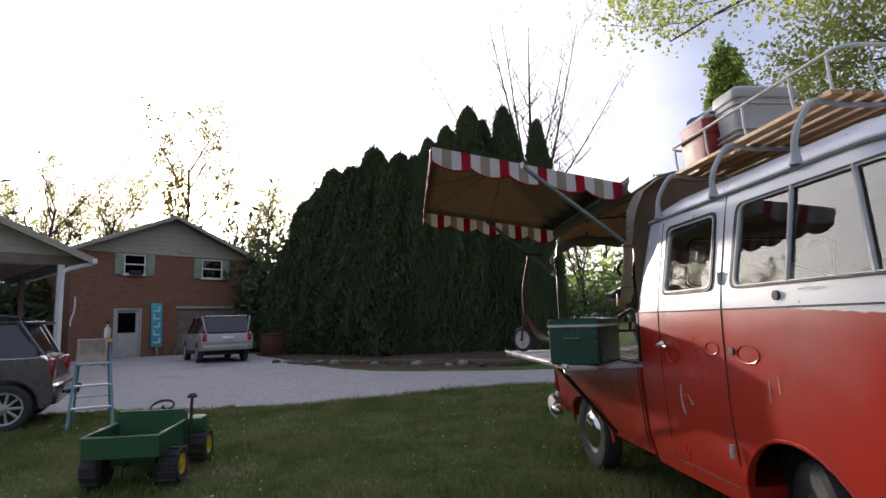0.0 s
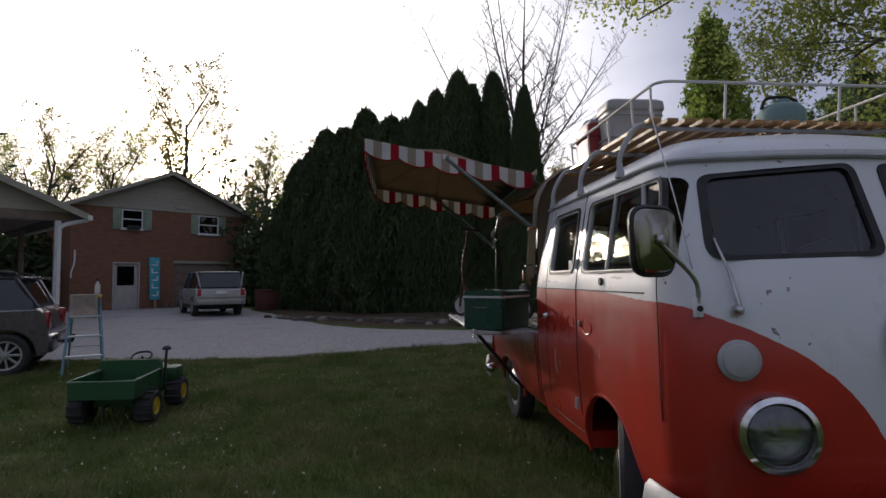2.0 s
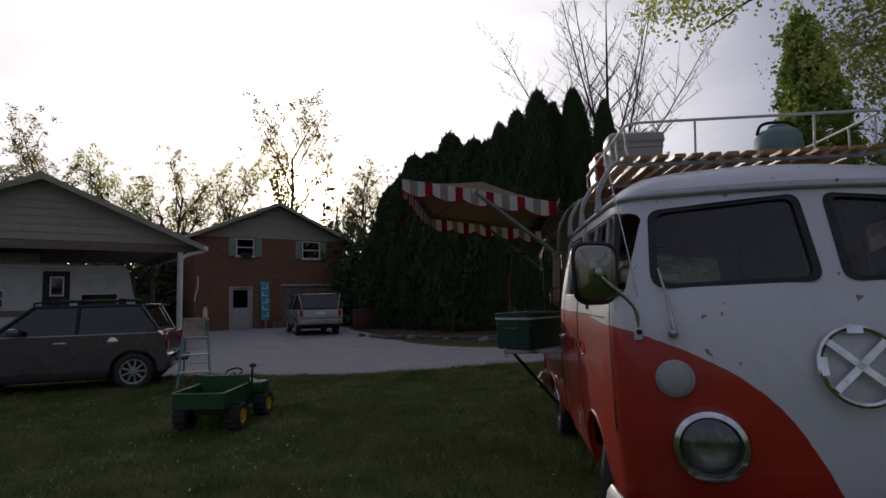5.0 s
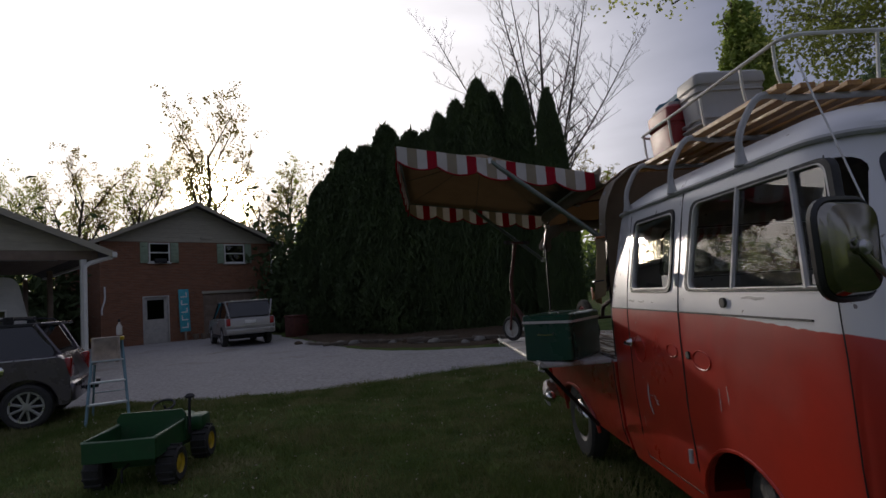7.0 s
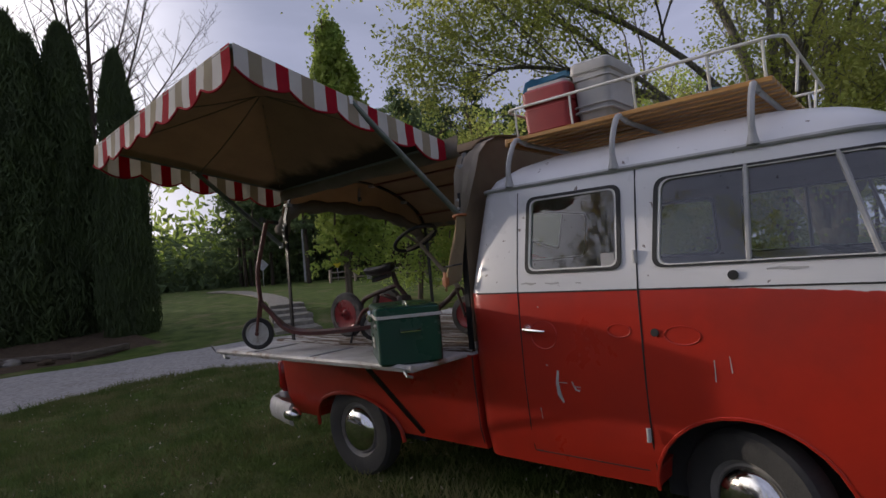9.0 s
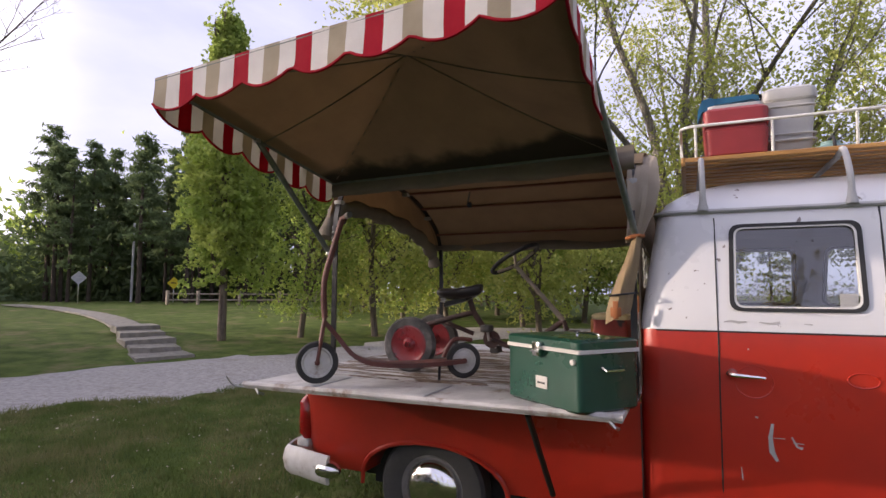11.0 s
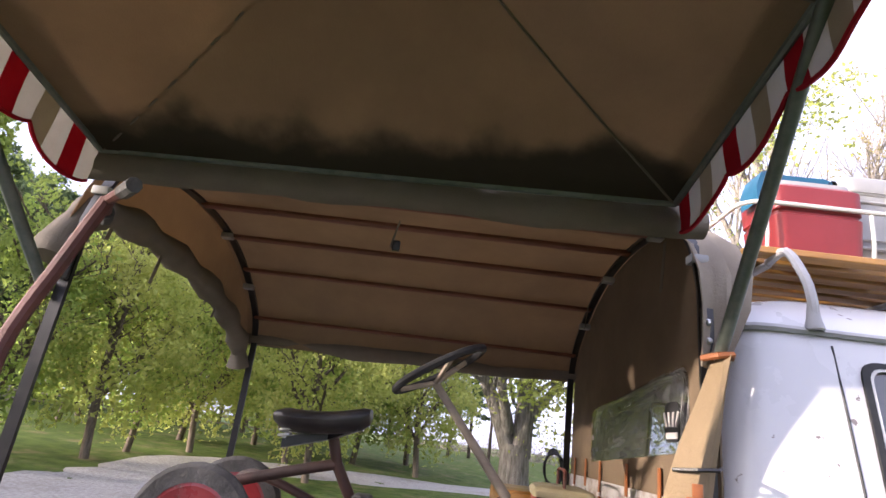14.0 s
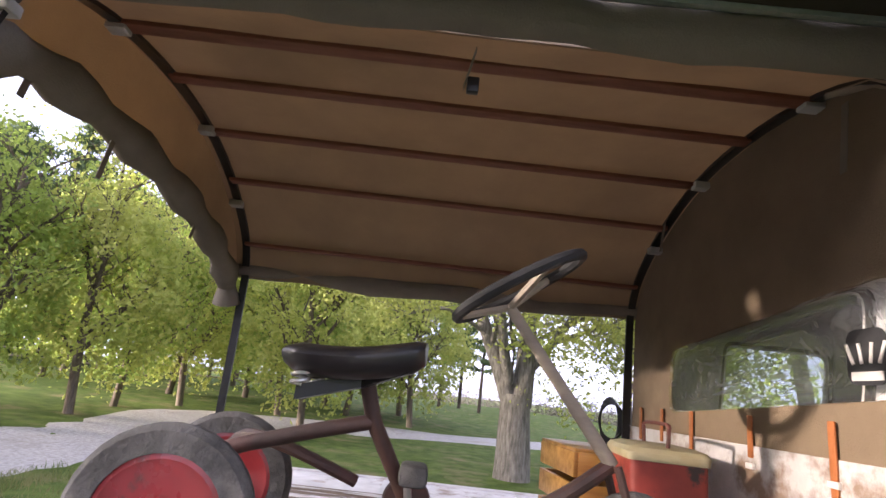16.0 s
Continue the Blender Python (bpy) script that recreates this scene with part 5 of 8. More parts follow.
for x in (-0.3, 0.3):
    for y in (RY1 + 0.01, RY0 - 0.05):
        part("upright", tubed([(x, y - 0.01 if y > 0 else y + 0.02, RZ + 0.02), (x, y, RT)], 0.0065, 6), "white_trim", rack)


def chest(name, x0, x1, y0, y1, z0, h, body, lid, label, ribs=True, taper=0.02):
    """A moulded cool box: a tapered tub with a lid and raised bands."""
    c = empty(name, label, "cooler")
    cx, cy = (x0 + x1) / 2, (y0 + y1) / 2

    def ring(z, g, r=0.04):
        o = rounded([(x0 - g, y0 - g), (x1 + g, y0 - g), (x1 + g, y1 + g), (x0 - g, y1 + g)], r, 4)
        return [(p.x, p.y, z) for p in o]

    zs2 = [(z0, -taper - 0.01), (z0 + 0.015, -taper), (z0 + h * 0.16, -taper * 0.8)]
    if ribs:
        zs2 += [(z0 + h * 0.17, 0.002 - taper * 0.8), (z0 + h * 0.21, 0.002 - taper * 0.75), (z0 + h * 0.22, -taper * 0.75)]
    zs2 += [(z0 + h * 0.6, -taper * 0.3), (z0 + h * 0.80, 0.0)]
    part("tub", lofted([ring(z, g) for z, g in zs2]), body, c, smooth=40)
    part("lid", lofted([ring(z, g) for z, g in ((z0 + h * 0.80, 0.006), (z0 + h * 0.83, 0.009), (z0 + h * 0.96, 0.004), (z0 + h, -0.014), (z0 + h * 1.005, -0.04))]), lid, c, smooth=40)
    return c


w = chest("cooler", -0.58, -0.22, 0.46, 0.68, RZ + 0.032, 0.34, "can_white", "can_white", "white moulded picnic cooler standing on the roof rack")
for z in (RZ + 0.10, RZ + 0.13, RZ + 0.27, RZ + 0.30):
    part("band", tubed([(p.x, p.y, z) for p in rounded([(-0.578, 0.462), (-0.222, 0.462), (-0.222, 0.678), (-0.578, 0.678)], 0.04, 4)], 0.006, 6, closed=True), "can_white", w)


def fuel_can():
    c = empty("picnic_cooler", "small red cooler with a blue swing handle", "cooler")
    x0, x1, y0, y1, z0 = -0.64, -0.40, 0.67, 0.96, RZ + 0.032

    def ring(z, g, r=0.035):
        return [(p.x, p.y, z) for p in rounded([(x0 - g, y0 - g), (x1 + g, y0 - g), (x1 + g, y1 + g), (x0 - g, y1 + g)], r, 4)]

    part("tub", lofted([ring(z, g) for z, g in ((z0, -0.02), (z0 + 0.012, -0.008), (z0 + 0.135, 0.0), (z0 + 0.14, -0.006), (z0 + 0.15, -0.006), (z0 + 0.155, 0.0), (z0 + 0.235, 0.002), (z0 + 0.25, -0.015))]), "can_red", c, smooth=35)
    part("lid", lofted([ring(z, g, 0.03) for z, g in ((z0 + 0.25, -0.02), (z0 + 0.268, -0.022), (z0 + 0.275, -0.05))]), "can_white", c)
    part("handle", lofted([[(x, y, z) for x, z in ((-0.545 - w2, z0 + h0), (-0.495 + w2, z0 + h0), (-0.495 + w2, z0 + h1), (-0.545 - w2, z0 + h1))] for y, h0, h1, w2 in ((0.985, 0.20, 0.26, 0.03), (0.965, 0.255, 0.315, 0.03), (0.93, 0.268, 0.33, 0.02), (0.90, 0.295, 0.328, 0.0), (0.80, 0.30, 0.328, 0.0), (0.73, 0.305, 0.33, 0.0), (0.70, 0.29, 0.32, 0.0))]), "can_blue", c, "blue plastic swing handle", smooth=50)
    part("knob", lathed([(0.014, -0.03), (0.016, 0.0), (0.014, 0.03)], 10, Matrix.Translation((-0.52, 0.70, z0 + 0.31)) @ pose(0, 0, 0, 0, 90, 0)), "dark", c)


fuel_can()


def jug():
    c = empty("water_jug", "round teal drink jug with a dark handle", "jug")
    part("body", lathed([(0.0, 0.0), (0.115, 0.0), (0.13, 0.012), (0.135, 0.10), (0.128, 0.19), (0.10, 0.225), (0.055, 0.24), (0.05, 0.26), (0.0, 0.262)], 28, Matrix.Translation((0.38, 0.22, RZ + 0.032))), "jug_teal", c)
    part("handle", tubed(smooth_path([(0.26, 0.22, RZ + 0.24), (0.29, 0.22, RZ + 0.30), (0.38, 0.22, RZ + 0.315), (0.47, 0.22, RZ + 0.30), (0.50, 0.22, RZ + 0.24)], 4), 0.010, 8), "dark", c)


jug()

# ---- house, carport and vehicles ----
HD = Vector((0.73, 0.684, 0))                     # along the front walls
HN = Vector((0.684, -0.73, 0))                    # towards the lawn


def placed(origin):
    """A frame on a front wall: x along it, y into the building, z up."""
    m = Matrix((HD, -HN, Vector((0, 0, 1)))).transposed().to_4x4()
    m.translation = origin
    return m


def brick_wall_material():
    m = mat("brick_wall", (0.27, 0.085, 0.05), 0.9, second=(0.2, 0.06, 0.04), scale=1.2, bump=0.1)
    nt = m.node_tree
    b = nt.nodes["Principled BSDF"]
    co = nt.nodes.new("ShaderNodeTexCoord")
    sep = nt.nodes.new("ShaderNodeSeparateXYZ")
    add = nt.nodes.new("ShaderNodeMath")
    cmb = nt.nodes.new("ShaderNodeCombineXYZ")
    br = nt.nodes.new("ShaderNodeTexBrick")
    br.inputs["Scale"].default_value = 1.0
    br.inputs["Brick Width"].default_value, br.inputs["Row Height"].default_value, br.inputs["Mortar Size"].default_value = 0.21, 0.075, 0.006
    br.inputs["Color1"].default_value, br.inputs["Color2"].default_value, br.inputs["Mortar"].default_value = (0.235, 0.098, 0.05, 1), (0.165, 0.07, 0.036, 1), (0.23, 0.17, 0.12, 1)
    nt.links.new(co.outputs["Object"], sep.inputs[0])
    nt.links.new(sep.outputs["X"], add.inputs[0])
    nt.links.new(sep.outputs["Y"], add.inputs[1])
    nt.links.new(add.outputs[0], cmb.inputs["X"])
    nt.links.new(sep.outputs["Z"], cmb.inputs["Y"])
    nt.links.new(cmb.outputs[0], br.inputs["Vector"])
    nt.links.new(br.outputs["Color"], b.inputs["Base Color"])
    return m


M["brick_wall"] = brick_wall_material()


def gable_roof(parent, x0, x1, y0, y1, z_eave, z_peak, over, thick, material):
    """Two roof slabs over a gable whose ridge runs into the building."""
    xm = (x0 + x1) / 2
    k = (z_peak - z_eave) / (xm - x0)
    for s, xe in ((-1, x0), (1, x1)):
        e = Vector((xe + s * over, 0, z_eave - over * k))
        t = Vector((xm, 0, z_peak))
        bm = bmesh.new()
        ring = [Vector((e.x, 0, e.z)), Vector((t.x, 0, t.z)), Vector((t.x, 0, t.z + thick)), Vector((e.x, 0, e.z + thick))]
        loft(bm, [[p + Vector((0, y, 0)) for p in ring] for y in (y0, y1)])
        part("roof", bm, material, parent, "dark shingled roof slope")
        bm = bmesh.new()
        loft(bm, [[p + Vector((0, y, 0)) for p in (Vector((e.x, 0, e.z - 0.05)), Vector((t.x, 0, t.z - 0.05)), Vector((t.x, 0, t.z + thick + 0.02)), Vector((e.x, 0, e.z + thick + 0.02)))] for y in (y0 - 0.03, y0 + 0.012)])
        part("barge_board", bm, "siding", parent, "pale barge board")
        part("gutter", boxed(e.x - 0.06, e.x + 0.06, y0 - 0.05, y1, e.z - 0.04, e.z + thick, 0.02), "white_trim", parent, "pale eaves gutter")


def siding_gable(parent, x0, x1, z0, z_peak, y, row=0.2, name="board"):
    """Lapped boards filling a gable."""
    xm = (x0 + x1) / 2
    z = z0
    while z < z_peak - 0.08:
        a = (z - z0) / (z_peak - z0)
        half = (x1 - x0) / 2 * (1 - a)
        t = min(z + row, z_peak)
        half2 = (x1 - x0) / 2 * (1 - (t - z0) / (z_peak - z0))
        bm = bmesh.new()
        loft(bm, [[(xm - half, yy + o, z), (xm + half, yy + o, z), (xm + half2, yy, t), (xm - half2, yy, t)] for yy, o in ((y, -0.018), (y + 0.03, 0))])
        part(name, bm, "siding", parent)
        z += row


def sash_window(parent, x0, x1, z0, z1, shutters):
    fr = part("window", bmesh.new(), "white_trim", parent, "white sash window with green shutters")
    bm = bmesh.new()
    w = 0.06
    for a in ((x0, x0 + w, z0, z1), (x1 - w, x1, z0, z1), (x0 + w, x1 - w, z0, z0 + w), (x0 + w, x1 - w, z1 - w, z1), (x0 + w, x1 - w, (z0 + z1) / 2 - 0.03, (z0 + z1) / 2 + 0.03)):
        box(bm, a[0], a[1], -0.05, 0.06, a[2], a[3], 0.008)
    bm.to_mesh(fr.data)
    bm.free()
    part("sill", boxed(x0 - 0.05, x1 + 0.05, -0.10, 0.03, z0 - 0.06, z0, 0.01), "white_trim", fr)
    part("pane", boxed(x0 + w, x1 - w, -0.012, -0.004, z0 + w, z1 - w), "glass_dark", fr)
    part("blind", boxed(x0 + w, x1 - w, 0.03, 0.04, (z0 + z1) / 2 + 0.02, z1 - w), "white_trim", fr)
    for a, b in shutters:
        sh = part("shutter", boxed(a, b, -0.06, -0.02, z0 - 0.02, z1 + 0.02, 0.01), "shutter", fr, "green louvred shutter")
        for k in range(5):
            zz = z0 + 0.08 + (z1 - z0 - 0.1) * k / 5
            part("slat", boxed(a + 0.04, b - 0.04, -0.075, -0.055, zz, zz + 0.10, 0.006), "shutter", sh)


def house():
    h = empty("house", "two-storey brick house with a low gable and green shutters", "house", at=placed((-14.45, 24.7, 0)))
    x0, x1, zt, zp = -2.45, 5.85, 4.83, 6.62
    bm = boxed(x0, x1, 0, 9.0, -0.2, zt)
    w = finish("wall", bm, "brick_wall", 30)
    cut(w, [boxed(-0.74, 0.44, -0.5, 0.35, -0.3, 2.24), boxed(2.05, 4.9, -0.5, 0.12, -0.3, 2.22), boxed(-0.42, 0.52, -0.5, 0.2, 3.82, 4.76), boxed(3.2, 4.28, -0.5, 0.2, 3.76, 4.74)])
    w.data.materials.clear()
    w.data.materials.append(M["brick_wall"])
    w.parent = h
    w["label"] = "red-brown brick wall"
    siding_gable(h, x0 - 0.25, x1 + 0.25, zt - 0.02, zp, -0.02, 0.22)
    gable_roof(h, x0, x1, -0.55, 9.5, zt, zp, 0.55, 0.12, "roofing")
    sash_window(h, -0.42, 0.52, 3.82, 4.76, ((-0.80, -0.45), (0.55, 0.92)))
    sash_window(h, 3.2, 4.28, 3.76, 4.74, ((2.82, 3.17), (4.31, 4.66)))
    part("flower_box", boxed(-0.20, 0.34, -0.22, -0.05, 3.78, 4.0, 0.02), "dark", h)
    d = part("door", boxed(-0.70, 0.40, 0.10, 0.15, 0.0, 2.20, 0.01), "door_grey", h, "grey half-glazed side door")
    part("pane", boxed(-0.52, 0.22, 0.085, 0.10, 1.15, 2.05), "glass_dark", d)
    part("door_frame", boxed(-0.74, -0.68, -0.02, 0.14, 0, 2.24, 0.01), "door_grey", d)
    part("door_frame", boxed(0.38, 0.44, -0.02, 0.14, 0, 2.24, 0.01), "door_grey", d)
    part("door_frame", boxed(-0.68, 0.38, -0.02, 0.14, 2.18, 2.24, 0.01), "door_grey", d)
    part("knob", lathed([(0.03, 0), (0.035, 0.03), (0.0, 0.05)], 10, Matrix.Translation((0.30, 0.10, 1.0)) @ pose(0, 0, 0, 90, 0, 0)), "steel", d)
    g = part("garage_door", boxed(2.07, 4.88, 0.06, 0.11, 0, 2.2, 0.01), "garage_brown", h, "brown panelled garage door")
    for k in range(4):
        for j in range(4):
            part("panel", boxed(2.15 + 0.69 * j, 2.75 + 0.69 * j, 0.045, 0.065, 0.08 + 0.53 * k, 0.53 + 0.53 * k, 0.012), "garage_brown", g)
    part("lintel", boxed(2.0, 4.95, -0.03, 0.05, 2.22, 2.36, 0.01), "siding", h)
    ds = part("downspout", tubed([(5.9, -0.35, 4.60), (5.78, -0.08, 4.35), (5.78, -0.08, 0.15)], 0.05, 8), "white_trim", h, "white downspout")
    part("downspout", tubed(smooth_path([(-2.3, -0.08, 2.75), (-2.3, -0.10, 2.2), (-2.42, -0.1, 1.75), (-2.42, -0.1, 1.5)], 4), 0.035, 8), "white_trim", h)
    part("vent", boxed(2.0, 2.6, -0.07, -0.04, 4.95, 5.1, 0.01), "siding", h)
    # tall turquoise board with plain pale marks, leaning on the wall
    b = empty("sign_board", "tall turquoise painted board with pale marks, leaning on the house", "sign")
    b.matrix_basis = placed((-14.45, 24.7, 0)) @ pose(1.08, -0.22, 0.0, -4, 0, 0)
    part("board", boxed(-0.24, 0.24, -0.02, 0.02, 0.45, 2.50, 0.006), "turquoise", b)
    for k in range(5):
        part("mark", boxed(-0.15, 0.15, -0.026, -0.018, 0.62 + 0.37 * k, 0.68 + 0.37 * k), "white_trim", b)
        part("mark", boxed(-0.15 if k % 2 else 0.09, -0.09 if k % 2 else 0.15, -0.026, -0.018, 0.68 + 0.37 * k, 0.86 + 0.37 * k), "white_trim", b)
    part("post", boxed(-0.05, 0.05, -0.03, 0.03, 0.0, 0.46, 0.005), "fence_wood", b)
    for k in range(3):
        pot = empty("flower_pot", "dark clay pot standing against the house wall", "pot", "pots by the wall", placed((-14.45, 24.7, 0)) @ pose(1.5 + 0.35 * k, -0.35 - 0.1 * k, 0))
        part("body", lathed([(0.0, 0.0), (0.10, 0.0), (0.14, 0.24), (0.155, 0.25), (0.155, 0.29), (0.13, 0.29), (0.12, 0.2), (0, 0.2)], 16), "garage_brown", pot)
    return h


house()

CP = placed((-10.82, 12.61, 0.0))


def carport():
    c = empty("carport", "open carport with a lapped-board gable and pale posts", "carport", at=CP)
    x0, x1, ze, zp = -7.25, 0.35, 3.14, 4.80
    siding_gable(c, x0 + 0.05, x1 - 0.05, ze + 0.04, zp, -0.02, 0.21)
    part("gable_back", lofted([[(x0 + 0.1, y, ze + 0.05), (x1 - 0.1, y, ze + 0.05), ((x0 + x1) / 2, y, zp - 0.06)] for y in (0.03, 0.07)]), "dark", c)
    gable_roof(c, x0, x1, -0.35, 8.6, ze, zp, 0.30, 0.10, "roofing")
    part("tie_beam", boxed(x0, x1, -0.02, 0.10, ze - 0.20, ze + 0.04, 0.01), "garage_brown", c, "dark beam across the opening")
    part("ceiling", boxed(x0 + 0.1, x1 - 0.1, 0.08, 8.4, ze + 0.02, ze + 0.06), "garage_brown", c)
    for x in (x0 + 0.15, 0.02):
        for y in (0.05, 4.1, 8.2):
            part("post", boxed(x - 0.07, x + 0.07, y - 0.07, y + 0.07, 0.0, ze - 0.18, 0.01), "white_trim" if y < 1 else "garage_brown", c, "painted post")
    part("downspout", tubed(smooth_path([(0.62, -0.22, 2.98), (0.30, -0.12, 2.90), (0.06, -0.10, 2.78), (0.02, -0.10, 2.5), (0.02, -0.10, 0.15)], 3), 0.055, 8), "white_trim", c, "pale downspout down the post")
    part("slab", boxed(x0, x1, -0.3, 8.5, -0.1, 0.02), "concrete", c)
    tube_lamp = part("strip_lamp", boxed(-1.78, -0.45, 0.25, 0.45, 2.96, 3.08, 0.03), "white_trim", c, "unlit white strip lamp")
    # the far side is screened by a dark hedge line and stored things
    part("store_wall", boxed(x0, x0 + 0.1, 0.3, 8.4, 0, ze - 0.1), "garage_brown", c)


carport()


def trailer():
    t = empty("travel_trailer", "old white travel trailer with ribbed sides, parked under the carport", "trailer", at=CP @ pose(-0.95, 1.5, 0, 0, 0, 4))
    L0, W = -6.0, 2.2
    prof = rounded([(L0, 0.55), (0.0, 0.55), (0.06, 1.3), (-0.22, 2.62), (L0, 2.68)], [0.1, 0.25, 0.3, 0.35, 0.1], 6)
    part("body", lofted([[(p.x, y, p.y) for p in prof] for y in (0.0, W)]), "trailer", t, smooth=40)
    for k in range(9):
        z = 0.75 + 0.2 * k
        part("rib", tubed([(L0 + 0.1, -0.006, z), (-0.16 - 0.03 * k * (k > 4), -0.006, z)], 0.008, 5), "trailer", t)
    d = part("door", boxed(-2.35, -1.70, -0.03, 0.02, 0.75, 2.42, 0.02), "dark", t, "dark brown door")
    part("pane", boxed(-2.15, -1.88, -0.045, -0.025, 1.75, 2.22, 0.01), "glass_dark", d)
    part("pane_frame", boxed(-2.19, -1.84, -0.04, -0.028, 1.70, 2.27, 0.01), "white_trim", d)
    for x0, x1, z0, z1 in ((-1.45, -0.45, 1.35, 1.78), (-1.42, -0.85, 2.18, 2.30), (-4.2, -3.2, 1.4, 1.9)):
        w = part("window", boxed(x0, x1, -0.03, 0.01, z0, z1, 0.01), "white_trim", t)
        part("pane", boxed(x0 + 0.04, x1 - 0.04, -0.04, -0.026, z0 + 0.04, z1 - 0.04), "glass_dark", w)
        part("bar", boxed(x0 + 0.03, x1 - 0.03, -0.05, -0.036, (z0 + z1) / 2 - 0.015, (z0 + z1) / 2 + 0.015), "white_trim", w)
    part("roof_unit", boxed(-3.4, -2.35, 0.7, 1.5, 2.66, 2.98, 0.06), "white_trim", t, "white roof air unit")
    part("awning_case", tubed([(L0 + 0.2, -0.06, 2.55), (-0.9, -0.06, 2.55)], 0.05, 10), "white_trim", t)
    part("stripe", boxed(L0, -1.9, -0.012, 0.0, 1.15, 1.32), "garage_brown", t)
    for x in (-2.9, -3.7):
        wm = Matrix.Translation((x, 0.12, 0.33)) @ pose(0, 0, 0, 90, 0, 0)
        part("wheel", lathed([(0.19, -0.09), (0.3, -0.1), (0.33, -0.06), (0.33, 0.06), (0.3, 0.1), (0.19, 0.09)], 26, wm, close=True), "rubber", t)
    part("jack", tubed([(-0.3, 1.1, 0.0), (-0.3, 1.1, 0.6)], 0.04, 8), "steel", t)


trailer()


def car_wheel(parent, x, y, r, w, spokes, s):
    m = Matrix.Translation((x, y, r)) @ pose(0, 0, 0, 90 * s, 0, 0)
    ty = part("wheel", lathed([(r * 0.66, -w / 2), (r * 0.85, -w / 2 - 0.008), (r * 0.96, -w / 2 + 0.01), (r, -w / 4), (r, w / 4), (r * 0.96, w / 2 - 0.01), (r * 0.85, w / 2 + 0.008), (r * 0.66, w / 2)], 30, m, close=True), "rubber", parent)
    part("rim", lathed([(r * 0.68, w / 2 - 0.01), (r * 0.66, w / 2 + 0.002), (r * 0.60, w / 2 - 0.01), (r * 0.56, w / 2 - 0.06), (0, w / 2 - 0.07)], 30, m), "dark", ty)
    part("rim_ring", lathed([(r * 0.68, w / 2 - 0.012), (r * 0.68, w / 2 + 0.006), (r * 0.60, w / 2 + 0.004), (r * 0.60, w / 2 - 0.012)], 30, m, close=True), "alloy", ty)
    for k in range(spokes):
        a = 2 * math.pi * k / spokes
        bm = bmesh.new()
        box(bm, r * 0.08, r * 0.64, -r * 0.055, r * 0.055, w / 2 - 0.03, w / 2 + 0.002, 0.006, Matrix.Rotation(a, 4, "Z"), 1)
        bmesh.ops.transform(bm, matrix=m, verts=bm.verts)
        part("spoke", bm, "alloy", ty)
    part("hub", lathed([(r * 0.16, w / 2 - 0.02), (r * 0.15, w / 2 + 0.006), (0, w / 2 + 0.01)], 14, m), "alloy", ty)


